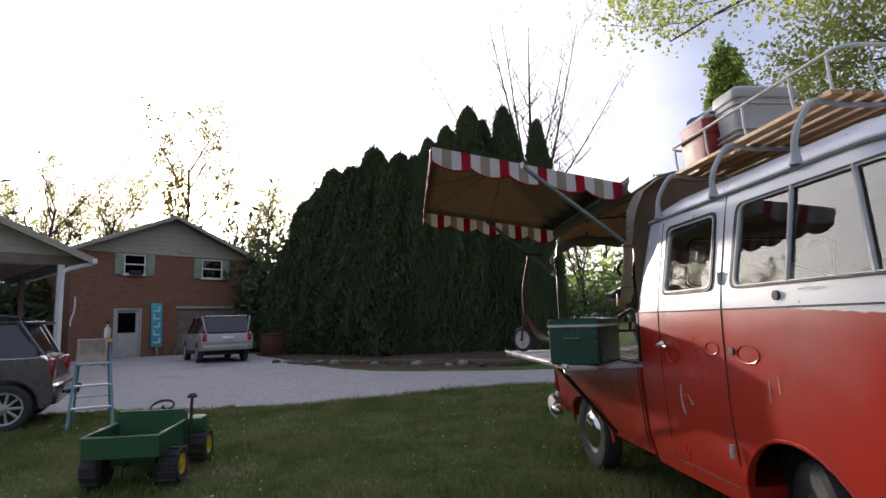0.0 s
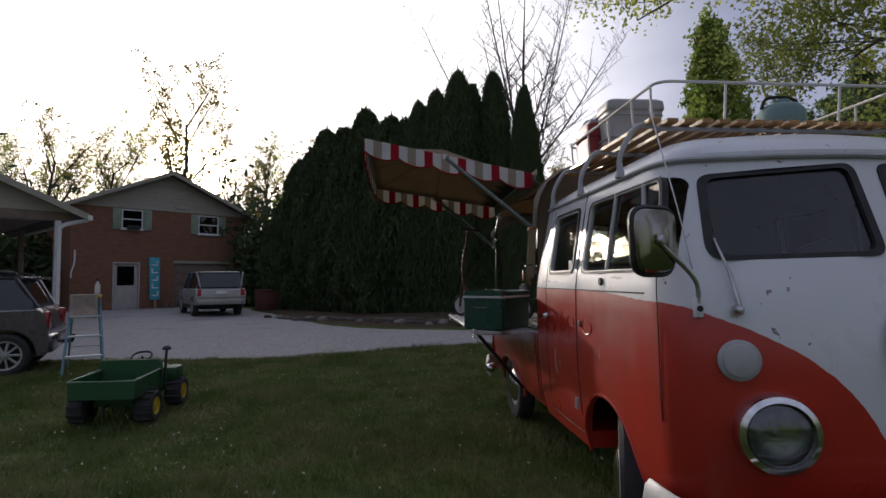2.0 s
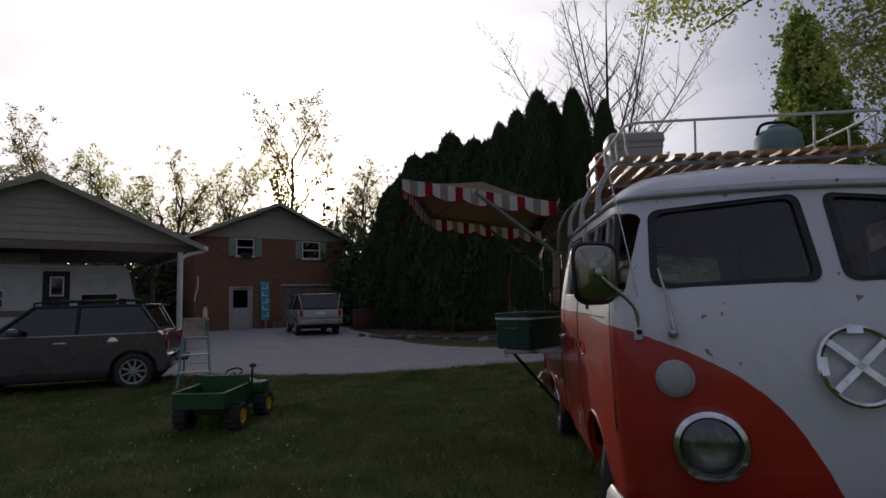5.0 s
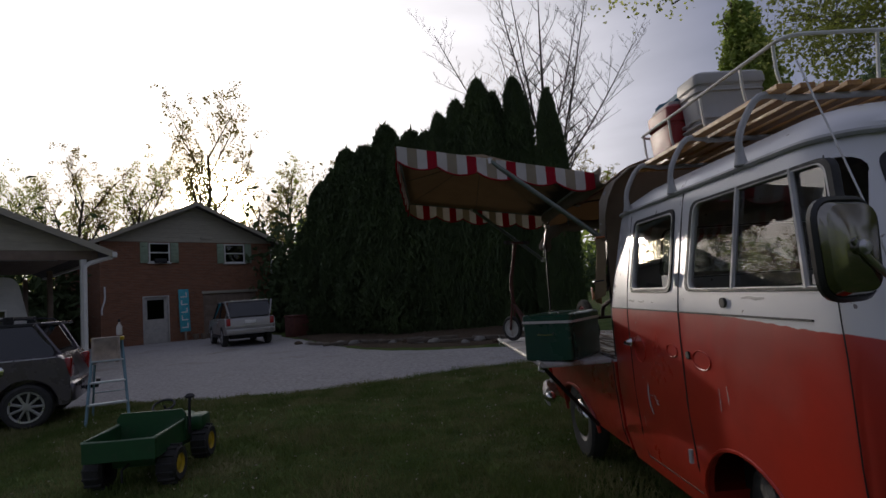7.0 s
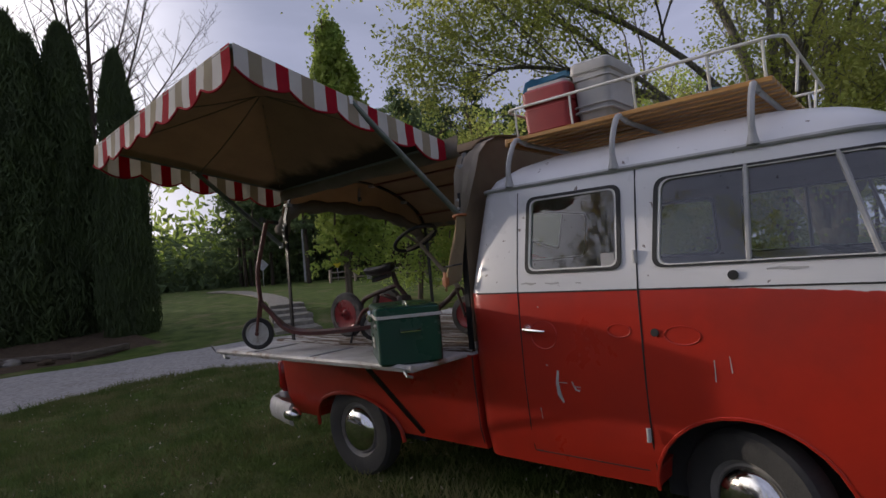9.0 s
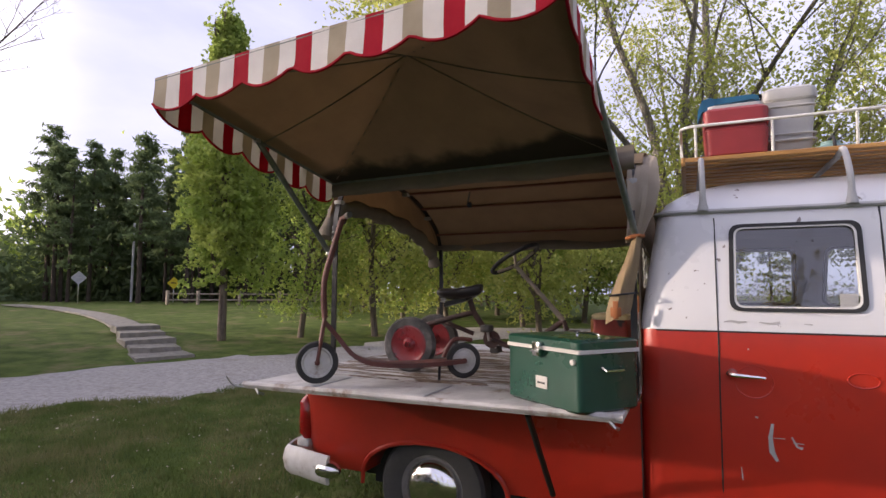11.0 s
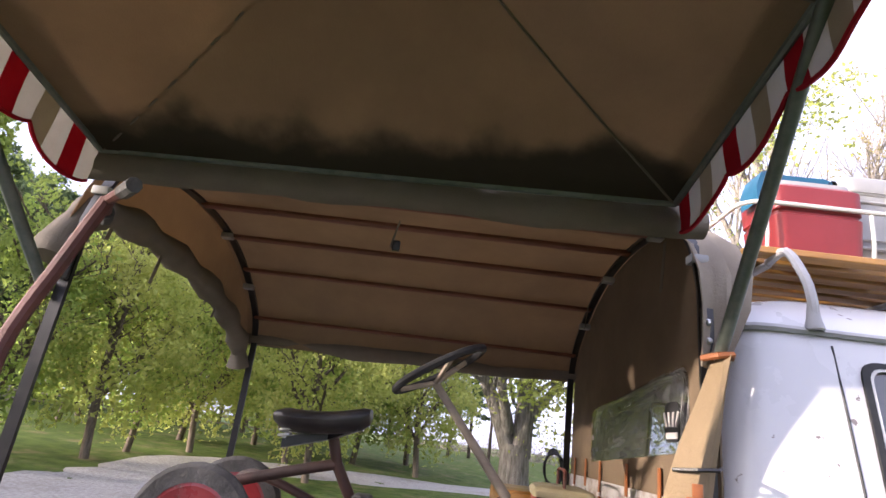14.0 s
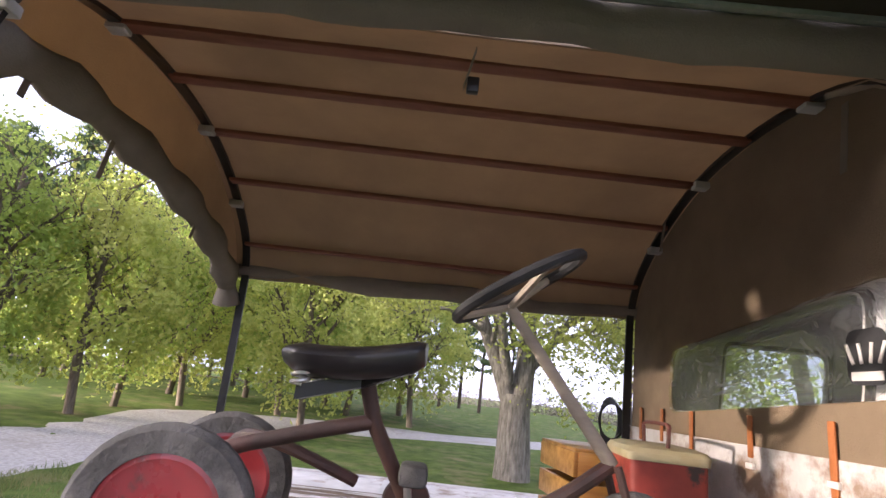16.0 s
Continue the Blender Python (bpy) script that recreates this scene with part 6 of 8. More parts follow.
def car(name, label, at, length, width, roof_z, belt, sill, wheels, r, paint, hood, tail, spokes, dark_roof=False):
    """A car with its nose at -x: hood gives the side outline of the body, tail the windows' outline."""
    c = empty(name, label, "car", at=at)
    body = hood

    def ring(y, k, inset):
        return [(p[0] + (length / 2 - p[0]) * inset, y, p[1] if p[1] < belt else p[1]) for p in k]

    ys = [(-width / 2, 0.035), (-width / 2 + 0.05, 0.012), (-width / 2 + 0.16, 0.0), (0, -0.004), (width / 2 - 0.16, 0.0), (width / 2 - 0.05, 0.012), (width / 2, 0.035)]
    outline = [Vector(p) for p in body]
    soft = rounded(outline, 0.10, 4)
    bm = lofted([[(p.x + (length * 0.5 - p.x) * f, y, p.y - (0.03 if p.y > belt - 0.05 and abs(y) > width / 2 - 0.04 else 0)) for p in soft] for y, f in ys])
    ob = finish("body", bm, paint, 40)
    tools = []
    for wx in wheels:
        poly = [(wx + (r + 0.06) * math.cos(math.pi * k / 12), r + (r + 0.06) * math.sin(math.pi * k / 12)) for k in range(13)] + [(wx - r - 0.06, 0), (wx + r + 0.06, 0)]
        for a, b in ((-width, -width / 2 + 0.26), (width / 2 - 0.26, width)):
            tools.append(prism(bmesh.new(), [Vector(p) for p in poly], lambda u, v, w: (u, w, v), a, b))
    cut(ob, tools)
    ob.data.materials.clear()
    ob.data.materials.append(M[paint])
    ob.parent = c
    # greenhouse: dark glass with a painted roof and pillars
    g = [Vector(p) for p in tail]
    top = max(p.y for p in g)

    def gring(y, lean):
        return [(p.x, y * (1 - lean * (p.y - belt) / (top - belt)), p.y) for p in rounded(g, 0.08, 4)]

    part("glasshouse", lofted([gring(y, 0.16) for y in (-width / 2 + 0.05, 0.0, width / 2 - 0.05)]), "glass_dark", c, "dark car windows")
    # a black solid stands in for the shade inside the cabin
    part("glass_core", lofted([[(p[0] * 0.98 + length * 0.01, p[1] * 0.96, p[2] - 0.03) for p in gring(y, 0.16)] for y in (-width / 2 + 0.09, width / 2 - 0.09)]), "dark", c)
    roofp = [p for p in g if p.y > top - 0.12]
    xa, xb = min(p.x for p in roofp), max(p.x for p in roofp)
    rw = (width / 2 - 0.05) * 0.84
    part("roof", boxed(xa - 0.02, xb + 0.04, -rw - 0.012, rw + 0.012, top - 0.035, top + 0.02, 0.018), "dark" if dark_roof else paint, c)
    for s in (-1, 1):
        for k, (pa, pb) in enumerate(((g[0], g[1]), (g[2], g[3]))):
            part("pillar", tubed([(pa.x, s * (width / 2 - 0.05), pa.y), (pb.x, s * (rw + 0.0), pb.y)], 0.035, 6), paint if k else "dark", c)
        xm = (g[0].x * 0.5 + g[3].x * 0.5)
        part("pillar", tubed([(xm, s * (width / 2 - 0.045), belt), (xm, s * (rw + 0.004), top)], 0.028, 6), "dark", c)
        part("door_gap", tubed([(xm, s * (width / 2 + 0.001), sill + 0.1), (xm, s * (width / 2 - 0.01), belt)], 0.005, 4), "dark", c)
        part("door_handle", boxed(xm - 0.30, xm - 0.12, s * (width / 2 + 0.01) - 0.012, s * (width / 2 + 0.01) + 0.012, belt - 0.14, belt - 0.105, 0.008), "alloy", c)
        part("sill_trim", boxed(wheels[0] + r + 0.08, wheels[1] - r - 0.08, s * width / 2 - 0.02, s * width / 2 + 0.012, sill, sill + 0.12, 0.01), "dark", c)
    for wx in wheels:
        for s in (-1, 1):
            car_wheel(c, wx, s * (width / 2 - 0.10), r, 0.19, spokes, 1 if s < 0 else -1)
    part("underbody", boxed(wheels[0] - 0.2, wheels[1] + 0.2, -width / 2 + 0.28, width / 2 - 0.28, sill - 0.05, sill + 0.3), "dark", c)
    return c


mini = car("hatchback", "dark grey compact hatchback with black roof rails", pose(-8.75, 5.75, 0, 0, 0, 22), 3.65, 1.69, 1.40, 0.92, 0.22, (-1.28, 1.19), 0.30, "mini_paint",
           [(-1.82, 0.28), (1.69, 0.28), (1.68, 0.62), (1.60, 0.95), (1.2, 0.94), (-0.75, 0.93), (-1.45, 0.86), (-1.80, 0.62)], [(-0.85, 0.90), (-0.28, 1.38), (1.28, 1.37), (1.54, 0.93)], 9, True)
for s in (-1, 1):
    part("tail_light", boxed(1.59, 1.69, s * 0.70 - 0.09, s * 0.70 + 0.09, 0.62, 0.90, 0.03), "lamp_red", mini)
    part("roof_rail", tubed(smooth_path([(-0.3, s * 0.60, 1.40), (-0.2, s * 0.60, 1.46), (1.1, s * 0.60, 1.46), (1.25, s * 0.60, 1.40)], 3), 0.016, 6), "dark", mini)
for x in (0.0, 0.95):
    part("rack_bar", boxed(x - 0.03, x + 0.03, -0.66, 0.66, 1.47, 1.50, 0.008), "dark", mini)
    for s in (-1, 1):
        part("rack_foot", boxed(x - 0.06, x + 0.06, s * 0.60 - 0.03, s * 0.60 + 0.03, 1.40, 1.50, 0.012), "dark", mini)
part("fuel_cap", lathed([(0.075, 0), (0.078, 0.012), (0.06, 0.018), (0.0, 0.018)], 20, Matrix.Translation((0.88, -0.838, 0.79)) @ pose(0, 0, 0, 90, 0, 0)), "chrome", mini, "round chrome fuel cap")
part("belt_trim", boxed(-0.80, 1.52, -0.842, -0.826, 0.905, 0.925, 0.004), "alloy", mini)
part("spoiler", boxed(1.26, 1.50, -0.55, 0.55, 1.36, 1.40, 0.012), "mini_paint", mini)
part("bumper", boxed(1.56, 1.74, -0.78, 0.78, 0.30, 0.56, 0.05), "mini_paint", mini)
part("tow_hitch", tubed([(1.72, 0.0, 0.40), (1.88, 0.0, 0.40), (1.90, 0, 0.50)], 0.03, 8), "dark", mini)
part("wing_mirror", boxed(-0.55, -0.38, -0.98, -0.84, 0.93, 1.06, 0.03), "mini_paint", mini)

suv = car("suv", "silver four-wheel-drive car parked before the house", pose(-9.35, 20.3, 0, 0, 0, -62) @ pose(0, 0, 0), 4.5, 1.74, 1.70, 1.02, 0.32, (-1.32, 1.33), 0.36, "silver_paint",
          [(-2.2, 0.45), (2.2, 0.45), (2.22, 0.75), (2.16, 1.06), (1.6, 1.05), (-0.7, 1.04), (-1.95, 0.98), (-2.2, 0.7)], [(-0.95, 1.0), (-0.35, 1.66), (1.95, 1.66), (2.12, 1.03)], 6)
for s in (-1, 1):
    part("tail_light", boxed(2.15, 2.24, s * 0.76 - 0.07, s * 0.76 + 0.07, 0.78, 1.04, 0.02), "lamp_red", suv)
part("number_plate", boxed(2.21, 2.235, -0.2, 0.2, 0.83, 0.96, 0.006), "white_trim", suv)
part("bumper", boxed(2.1, 2.34, -0.85, 0.85, 0.46, 0.66, 0.04), "silver_paint", suv)
part("wiper", tubed([(2.13, 0.1, 1.06), (2.09, -0.3, 1.16)], 0.012, 5), "dark", suv)
part("rear_glass", lofted([[(2.10 - (z - 1.05) * 0.26 + o, y * (1 - 0.12 * (z - 1.05) / 0.55), z) for y, z in ((-0.72, 1.1), (0.72, 1.1), (0.72, 1.58), (-0.72, 1.58))] for o in (0.03, 0.05)]), "glass_dark", suv)

# ---- trees ----


class Sprigs:
    """Gathers many small leaves into one mesh."""

    def __init__(self):
        self.v, self.f = [], []

    def add(self, centres, size, stretch=1.0, seed=1, droop=0.0):
        r = np.random.default_rng(seed)
        n = len(centres)
        if not n:
            return self
        c = np.asarray(centres, float)
        a = r.normal(size=(n, 3))
        a /= np.linalg.norm(a, axis=1)[:, None]
        b = np.cross(a, r.normal(size=(n, 3)))
        b /= np.linalg.norm(b, axis=1)[:, None] + 1e-9
        a[:, 2] -= droop
        s = size * r.uniform(0.6, 1.4, (n, 1))
        fold = np.cross(a, b) * s * 0.25
        quad = np.stack([c - a * s * stretch, c + b * s * 0.5 + fold, c + a * s * stretch, c - b * s * 0.5 + fold], 1)
        base = len(self.v) * 4
        self.v.append(quad.reshape(-1, 3))
        return self

    def mesh(self, name, material):
        v = np.concatenate(self.v)
        n = len(v) // 4
        me = bpy.data.meshes.new(name)
        me.from_pydata(v.tolist(), [], np.arange(4 * n).reshape(-1, 4).tolist())
        me.materials.append(M[material])
        return me


def limbs(seed, height, r0, first, spread, levels, kids, up=0.25, lean=0.06, shrink=0.66, crook=0.12, stems=1, thin=0.62, mains=None):
    """A branching skeleton: bars as (points, radii, level)."""
    r = random.Random(seed)
    out = []

    def grow(p, d, length, rad, lev):
        pts, rads = [p], [rad]
        n = 5 if lev < 2 else 3
        for k in range(n):
            d = (d + Vector((r.uniform(-1, 1), r.uniform(-1, 1), r.uniform(-1, 1))) * crook + Vector((0, 0, up * 0.12))).normalized()
            p = p + d * length / n
            pts.append(p)
            rads.append(rad * (1 - 0.55 * (k + 1) / n))
        out.append((pts, rads, lev))
        if lev >= levels:
            return
        for i in range(kids[lev] if lev < len(kids) else 3):
            t = (first if lev == 0 else 0.25) + (1 - (first if lev == 0 else 0.25)) * (i + r.random()) / kids[lev]
            j = min(n - 1, int(t * n))
            q = pts[j].lerp(pts[j + 1], t * n - j)
            side = Vector((r.uniform(-1, 1), r.uniform(-1, 1), 0)).normalized()
            dd = (d * (1 - spread) + side * spread + Vector((0, 0, up))).normalized()
            grow(q, dd, length * shrink * r.uniform(0.7, 1.1) * (1.15 - 0.45 * t if lev == 0 else 1), max(0.005, rads[j] * thin), lev + 1)

    if mains:
        # main limbs as given: a path and its end radii, clothed with grown branches
        for path, ra, rb, n0 in mains:
            pts = smooth_path(path, 4)
            m = len(pts) - 1
            out.append((pts, [ra + (rb - ra) * k / m for k in range(m + 1)], 0))
            for i in range(n0):
                t = first + (1 - first) * (i + r.random()) / n0
                j = min(m - 1, int(t * m))
                side = Vector((r.uniform(-1, 1), r.uniform(-1, 1), 0)).normalized()
                d = (pts[j + 1] - pts[j]).normalized() * (1 - spread) + side * spread + Vector((0, 0, up))
                grow(pts[j].lerp(pts[j + 1], t * m - j), d.normalized(), height * shrink * r.uniform(0.6, 1.1) * (1.15 - 0.5 * t), max(0.006, (ra + (rb - ra) * t) * thin), 1)
        return out
    for s in range(stems):
        a = 2 * math.pi * s / max(1, stems) + r.random()
        d = Vector((math.cos(a), math.sin(a), 0)) * (lean if stems == 1 else 0.28) + Vector((0, 0, 1))
        grow(Vector((0.12 * math.cos(a), 0.12 * math.sin(a), -0.1)) if stems > 1 else Vector((0, 0, -0.1)), d.normalized(), height * (1 if stems == 1 else r.uniform(0.8, 1)), r0 * (1 if stems == 1 else 0.7), 0)
    return out


def wood(bars, n=7):
    bm = bmesh.new()
    for pts, rads, lev in bars:
        tube(bm, pts, rads, max(3, n - 2 * lev), caps=False)
    return bm


def leafy(name, label, seed, bars, leaf, size, count, leaf_mat, bark, scatter=0.35, from_level=2, category="tree", stretch=0.8, egg=None):
    t = empty(name, label, category)
    part("trunk", wood([b for b in bars if b[2] == 0], 10), bark, t, smooth=80)
    if any(b[2] for b in bars):
        part("branchwork", wood([b for b in bars if b[2]]), bark, t, smooth=80)
    if count:
        r = np.random.default_rng(seed)
        ends = [(p, i) for pts, _, lev in bars if lev >= from_level for i, p in enumerate(pts[1:])]
        if ends:
            P = np.array([e[0] for e in ends])
            # leaves sit in small bunches, so that gaps stay open
            bunch = P[r.integers(0, len(P), max(1, count // 14))] + r.normal(size=(max(1, count // 14), 3)) * scatter
            if egg:
                # most bunches fill the outer part of a round head; egg: its centre's height, half height, half width
                k = len(bunch) * 3 // 4
                d = r.normal(size=(k, 3))
                d /= np.linalg.norm(d, axis=1)[:, None]
                q = r.uniform(0.35, 1.0, (k, 1)) ** 0.45 * (1 + 0.16 * np.sin(5 * d[:, :1] + 3) * np.sin(4 * d[:, 1:2] + 7 * d[:, 2:]))
                bunch[:k] = d * q * np.array([egg[2], egg[2], egg[1]]) * (1 - 0.25 * np.clip(d[:, 2:], 0, 1)) + np.array([0, 0, egg[0]])
                if len(egg) > 3:
                    # a head that narrows to a point
                    up = np.clip((bunch[:, 2:] - (egg[0] - egg[1])) / (2 * egg[1]), 0, 1)
                    bunch[:, :2] *= 1 + egg[3] * (0.5 - up)
            c = bunch[r.integers(0, len(bunch), count)] + r.normal(size=(count, 3)) * scatter * 0.38
            me = Sprigs().add(c, size, stretch, seed).mesh("crown", leaf_mat)
            ob = new("crown", me)
            ob.parent = t
    return t


def at(ob, x, y, turn=0.0, scale=1.0, z=None):
    ob.matrix_basis = pose(x, y, hill(x, y) if z is None else z, 0, 0, turn) @ Matrix.Scale(scale, 4)
    return ob


def again(ob, x, y, turn, scale, label=None):
    c = copy_thing(ob, pose(x, y, hill(x, y), 0, 0, turn))
    c.scale = (scale, scale, scale)
    if label:
        c["label"] = label
    return c


def cedar_tree(seed, height, width):
    """A dense columnar evergreen: a ragged dark core clothed in upright sprays."""
    t = empty("cedar", "tall dense dark-green columnar evergreen in a close row", "tree", "evergreen row")
    r = np.random.default_rng(seed)

    def rad(h):
        return width * np.clip(1.18 * (1 - h) ** 0.45, 0, 1) * (0.80 + 0.20 * np.clip(h / 0.16, 0, 1))

    n = 30000
    h = r.uniform(0.0, 1.0, n) ** 0.92
    a = r.uniform(0, 2 * math.pi, n)
    lump = 1 + 0.16 * np.sin(a * 3 + h * 9 + seed) + 0.10 * np.sin(a * 7 - h * 17) + 0.09 * r.normal(size=n)
    q = rad(h) * lump * np.sqrt(r.uniform(0.72, 1.0, n))
    c = np.stack([q * np.cos(a), q * np.sin(a), h * height + 0.08 * r.normal(size=n)], 1)
    me = Sprigs().add(c, 0.052, 1.7, seed, droop=-0.9).mesh("crown", "cedar")
    new("crown", me).parent = t
    rings = []
    for k in range(16):
        hh = 0.01 + 0.97 * k / 15
        rings.append([(float(rad(hh)) * 0.80 * (1 + 0.12 * math.sin(3 * b + 9 * hh + seed)) * math.cos(b), float(rad(hh)) * 0.80 * (1 + 0.12 * math.sin(3 * b + 9 * hh + seed)) * math.sin(b), hh * height) for b in [2 * math.pi * j / 14 for j in range(14)]])
    part("core", lofted(rings), "cedar", t, smooth=80)
    part("trunk", tubed([(0, 0, -0.1), (0.02, 0.01, height * 0.3)], [0.16, 0.1], 8), "bark_dark", t)
    for k in range(3):
        part("stem", tubed([(0.1 * math.cos(2.1 * k), 0.1 * math.sin(2.1 * k), -0.1), (0.5 * width * math.cos(2.1 * k), 0.5 * width * math.sin(2.1 * k), height * 0.2)], [0.08, 0.05], 6), "bark_dark", t)
    return t


CEDARS = [cedar_tree(3 + k, 8.0, 1.0) for k in range(3)]
for k, (x, y, hgt, wid) in enumerate(((2.45, 15.4, 8.2, 0.65), (1.70, 17.2, 9.4, 0.92), (1.0, 17.6, 9.0, 0.9), (0.42, 17.3, 9.4, 1.05), (-0.35, 17.9, 8.9, 0.95), (-1.0, 18.2, 8.5, 0.95), (-1.5, 18.9, 8.0, 1.1), (-2.05, 19.2, 8.2, 1.3), (-2.6, 19.9, 8.0, 1.2), (-3.15, 20.6, 8.9, 1.4), (-3.65, 21.2, 8.2, 1.3), (-4.1, 21.4, 8.3, 1.3),
                                      (-4.5, 22.1, 8.0, 1.3), (-5.0, 22.4, 8.5, 1.45), (-5.6, 23.0, 7.7, 1.3), (-6.2, 23.2, 7.2, 1.25), (-7.1, 24.4, 5.6, 1.25))):
    src = CEDARS[k % 3]
    c = src if k < 3 else copy_thing(src, Matrix())
    c.matrix_basis = pose(x, y, 0, 0, 0, 73 * k) @ Matrix.Diagonal((wid, wid * (0.92 + 0.05 * (k % 4)), hgt / 8.5, 1))

bare_limbs = [([(0, 0, -0.2), (0.05, 0, 2.0), (0.0, 0.05, 4.2), (0.1, 0, 6.6), (0.3, 0.1, 9.5), (0.5, 0.1, 13.0)], 0.20, 0.012, 26)]
for k, (a, z0, reach, top, n0) in enumerate(((10, 3.6, 2.6, 10.6, 16), (75, 4.6, 2.0, 11.8, 15), (150, 3.9, 3.0, 10.8, 17), (200, 5.2, 2.2, 12.0, 14), (250, 4.2, 2.4, 11.2, 15), (320, 4.9, 2.8, 10.4, 16), (345, 6.0, 1.6, 12.2, 12), (180, 6.2, 1.7, 12.4, 12))):
    c, d = 1.4 * math.cos(radians(a)), 1.4 * math.sin(radians(a))
    bare_limbs.append(([(0, 0, z0), (0.32 * reach * c, 0.32 * reach * d, z0 + 0.25 * (top - z0)), (0.66 * reach * c, 0.66 * reach * d, z0 + 0.6 * (top - z0)), (reach * c, reach * d, top)], 0.06, 0.009, n0 + 9))
bare = leafy("bare_tree", "tall leafless tree with fine upright branches", 5, limbs(11, 9.0, 0.15, 0.25, 0.62, 3, (0, 6, 5), up=0.30, crook=0.15, shrink=0.26, thin=0.50, mains=bare_limbs), None, 0, 0, None, "bark_dark")
at(bare, 3.85, 21.8, 40, 1.12)

pear = leafy("young_tree", "narrow upright tree with fresh green leaves", 6, limbs(21, 7.2, 0.10, 0.16, 0.40, 3, (34, 6, 4), up=0.62, shrink=0.17, lean=0.0, crook=0.04), None, 0.075, 21000, "leaf_green", "bark", 0.17, egg=(4.9, 3.9, 0.90, 1.35))
at(pear, 7.1, 11.95, 10, 1.1)

# the big forked tree behind the bus, in thin young leaf, one long limb over the drive
fork_bars = limbs(31, 9.0, 0.2, 0.25, 0.55, 3, (9, 5, 4), up=0.18, shrink=0.34, crook=0.15, thin=0.42, mains=[
    ([(0, 0, -0.15), (0.02, 0.0, 0.35), (0, 0.02, 0.9), (0.0, 0.03, 1.5)], 0.36, 0.27, 0),
    ([(0, 0.10, 1.25), (-0.05, 0.45, 2.1), (-0.1, 0.95, 3.3), (-0.1, 1.3, 5.2), (-0.3, 2.1, 7.6), (-0.4, 2.5, 9.6)], 0.17, 0.03, 10),
    ([(0, -0.06, 1.3), (0.0, -0.12, 2.2), (0.05, -0.1, 4.2), (0.3, 0.1, 7.0), (0.4, 0.0, 10.2)], 0.23, 0.03, 11),
    ([(0.0, -0.15, 1.9), (-0.1, -0.7, 2.7), (-0.15, -1.5, 3.9), (-0.3, -2.2, 6.0), (-0.2, -3.0, 8.2)], 0.10, 0.02, 10),
    ([(-0.1, 0.2, 1.7), (-0.6, 0.5, 3.0), (-1.2, 0.6, 4.8), (-1.7, 0.3, 7.2), (-2.0, 0.4, 9.0)], 0.11, 0.02, 10),
    ([(0.1, 0.1, 1.6), (0.8, 0.4, 3.0), (1.5, 0.9, 5.0), (2.2, 1.2, 8.0)], 0.12, 0.02, 9),
    ([(-0.1, 0.95, 3.3), (-1.4, 2.0, 4.9), (-3.0, 3.4, 6.0), (-5.2, 4.9, 6.4), (-6.9, 5.6, 5.7)], 0.075, 0.012, 15),
    ([(-0.1, 0.85, 3.0), (-1.0, 2.4, 4.2), (-2.3, 3.9, 5.0), (-3.0, 4.9, 5.2), (-3.3, 5.3, 5.0)], 0.08, 0.015, 22),
    ([(-1.0, 2.4, 4.2), (-2.0, 3.4, 5.4), (-2.7, 4.4, 6.6), (-3.0, 4.8, 7.7)], 0.06, 0.015, 20),
    ([(-0.1, -0.55, 2.5), (-0.3, -1.5, 2.9), (-0.4, -2.4, 2.8), (-0.5, -3.2, 2.2)], 0.05, 0.008, 16),
    ([(0.0, -0.1, 2.4), (0.3, -1.2, 3.1), (0.6, -2.5, 3.3), (0.8, -3.6, 2.7)], 0.05, 0.008, 16),
    ([(-0.1, 0.6, 2.5), (-0.5, 1.5, 2.9), (-0.8, 2.4, 2.6)], 0.045, 0.008, 10),
    ([(0.0, -0.2, 2.2), (-0.2, -0.7, 2.6), (-0.4, -1.2, 2.5), (-0.5, -1.7, 2.0)], 0.04, 0.007, 8),
    ([(0.1, 0.1, 2.3), (-0.5, 0.3, 2.9), (-1.0, 0.0, 3.0), (-1.4, -0.5, 2.5)], 0.04, 0.007, 7),
    ([(0.0, -0.2, 2.9), (0.4, -0.8, 3.4), (0.5, -1.4, 3.2), (0.4, -2.0, 2.6)], 0.04, 0.007, 7),
    ([(0, -0.1, 4.4), (-1.3, -0.9, 5.6), (-3.0, -1.6, 6.3), (-4.2, -2.2, 6.4)], 0.06, 0.012, 9)])
fork = leafy("forked_tree", "pale-barked forked tree with thin yellow-green young leaves", 8, fork_bars, None, 0.050, 86000, "leaf_spring", "bark_grey", 0.30)
at(fork, 9.1, 0.45, 0, 1.0)
bare2 = leafy("bare_tree", "leafless tree with tan upright twigs", 12, limbs(61, 11.0, 0.22, 0.25, 0.5, 4, (8, 6, 5, 3), up=0.45, shrink=0.55, crook=0.10), None, 0.05, 1500, "leaf_yellow", "bark_grey", 0.3, 3)
at(bare2, 13.0, -8.0, 0, 1.0)
again(bare2, 17.0, -12.0, 120, 1.05)

# maples along the drive and on the lawn
maple = leafy("maple", "small round-headed maple in bright spring leaf", 14, limbs(71, 4.6, 0.085, 0.20, 0.62, 3, (15, 6, 5), up=0.22, shrink=0.42, lean=0.02), None, 0.066, 9500, "leaf_green", "bark", 0.30, egg=(2.55, 2.05, 1.7))
at(maple, 8.9, 10.9, 0, 1.05)
maple2 = leafy("maple", "small round-headed maple in yellow-green spring leaf", 15, limbs(72, 4.8, 0.09, 0.18, 0.62, 3, (15, 6, 5), up=0.22, shrink=0.42, lean=0.02), None, 0.066, 9500, "leaf_spring", "bark", 0.30, egg=(2.65, 2.15, 1.75))
at(maple2, 14.5, 8.9, 0, 1.1)
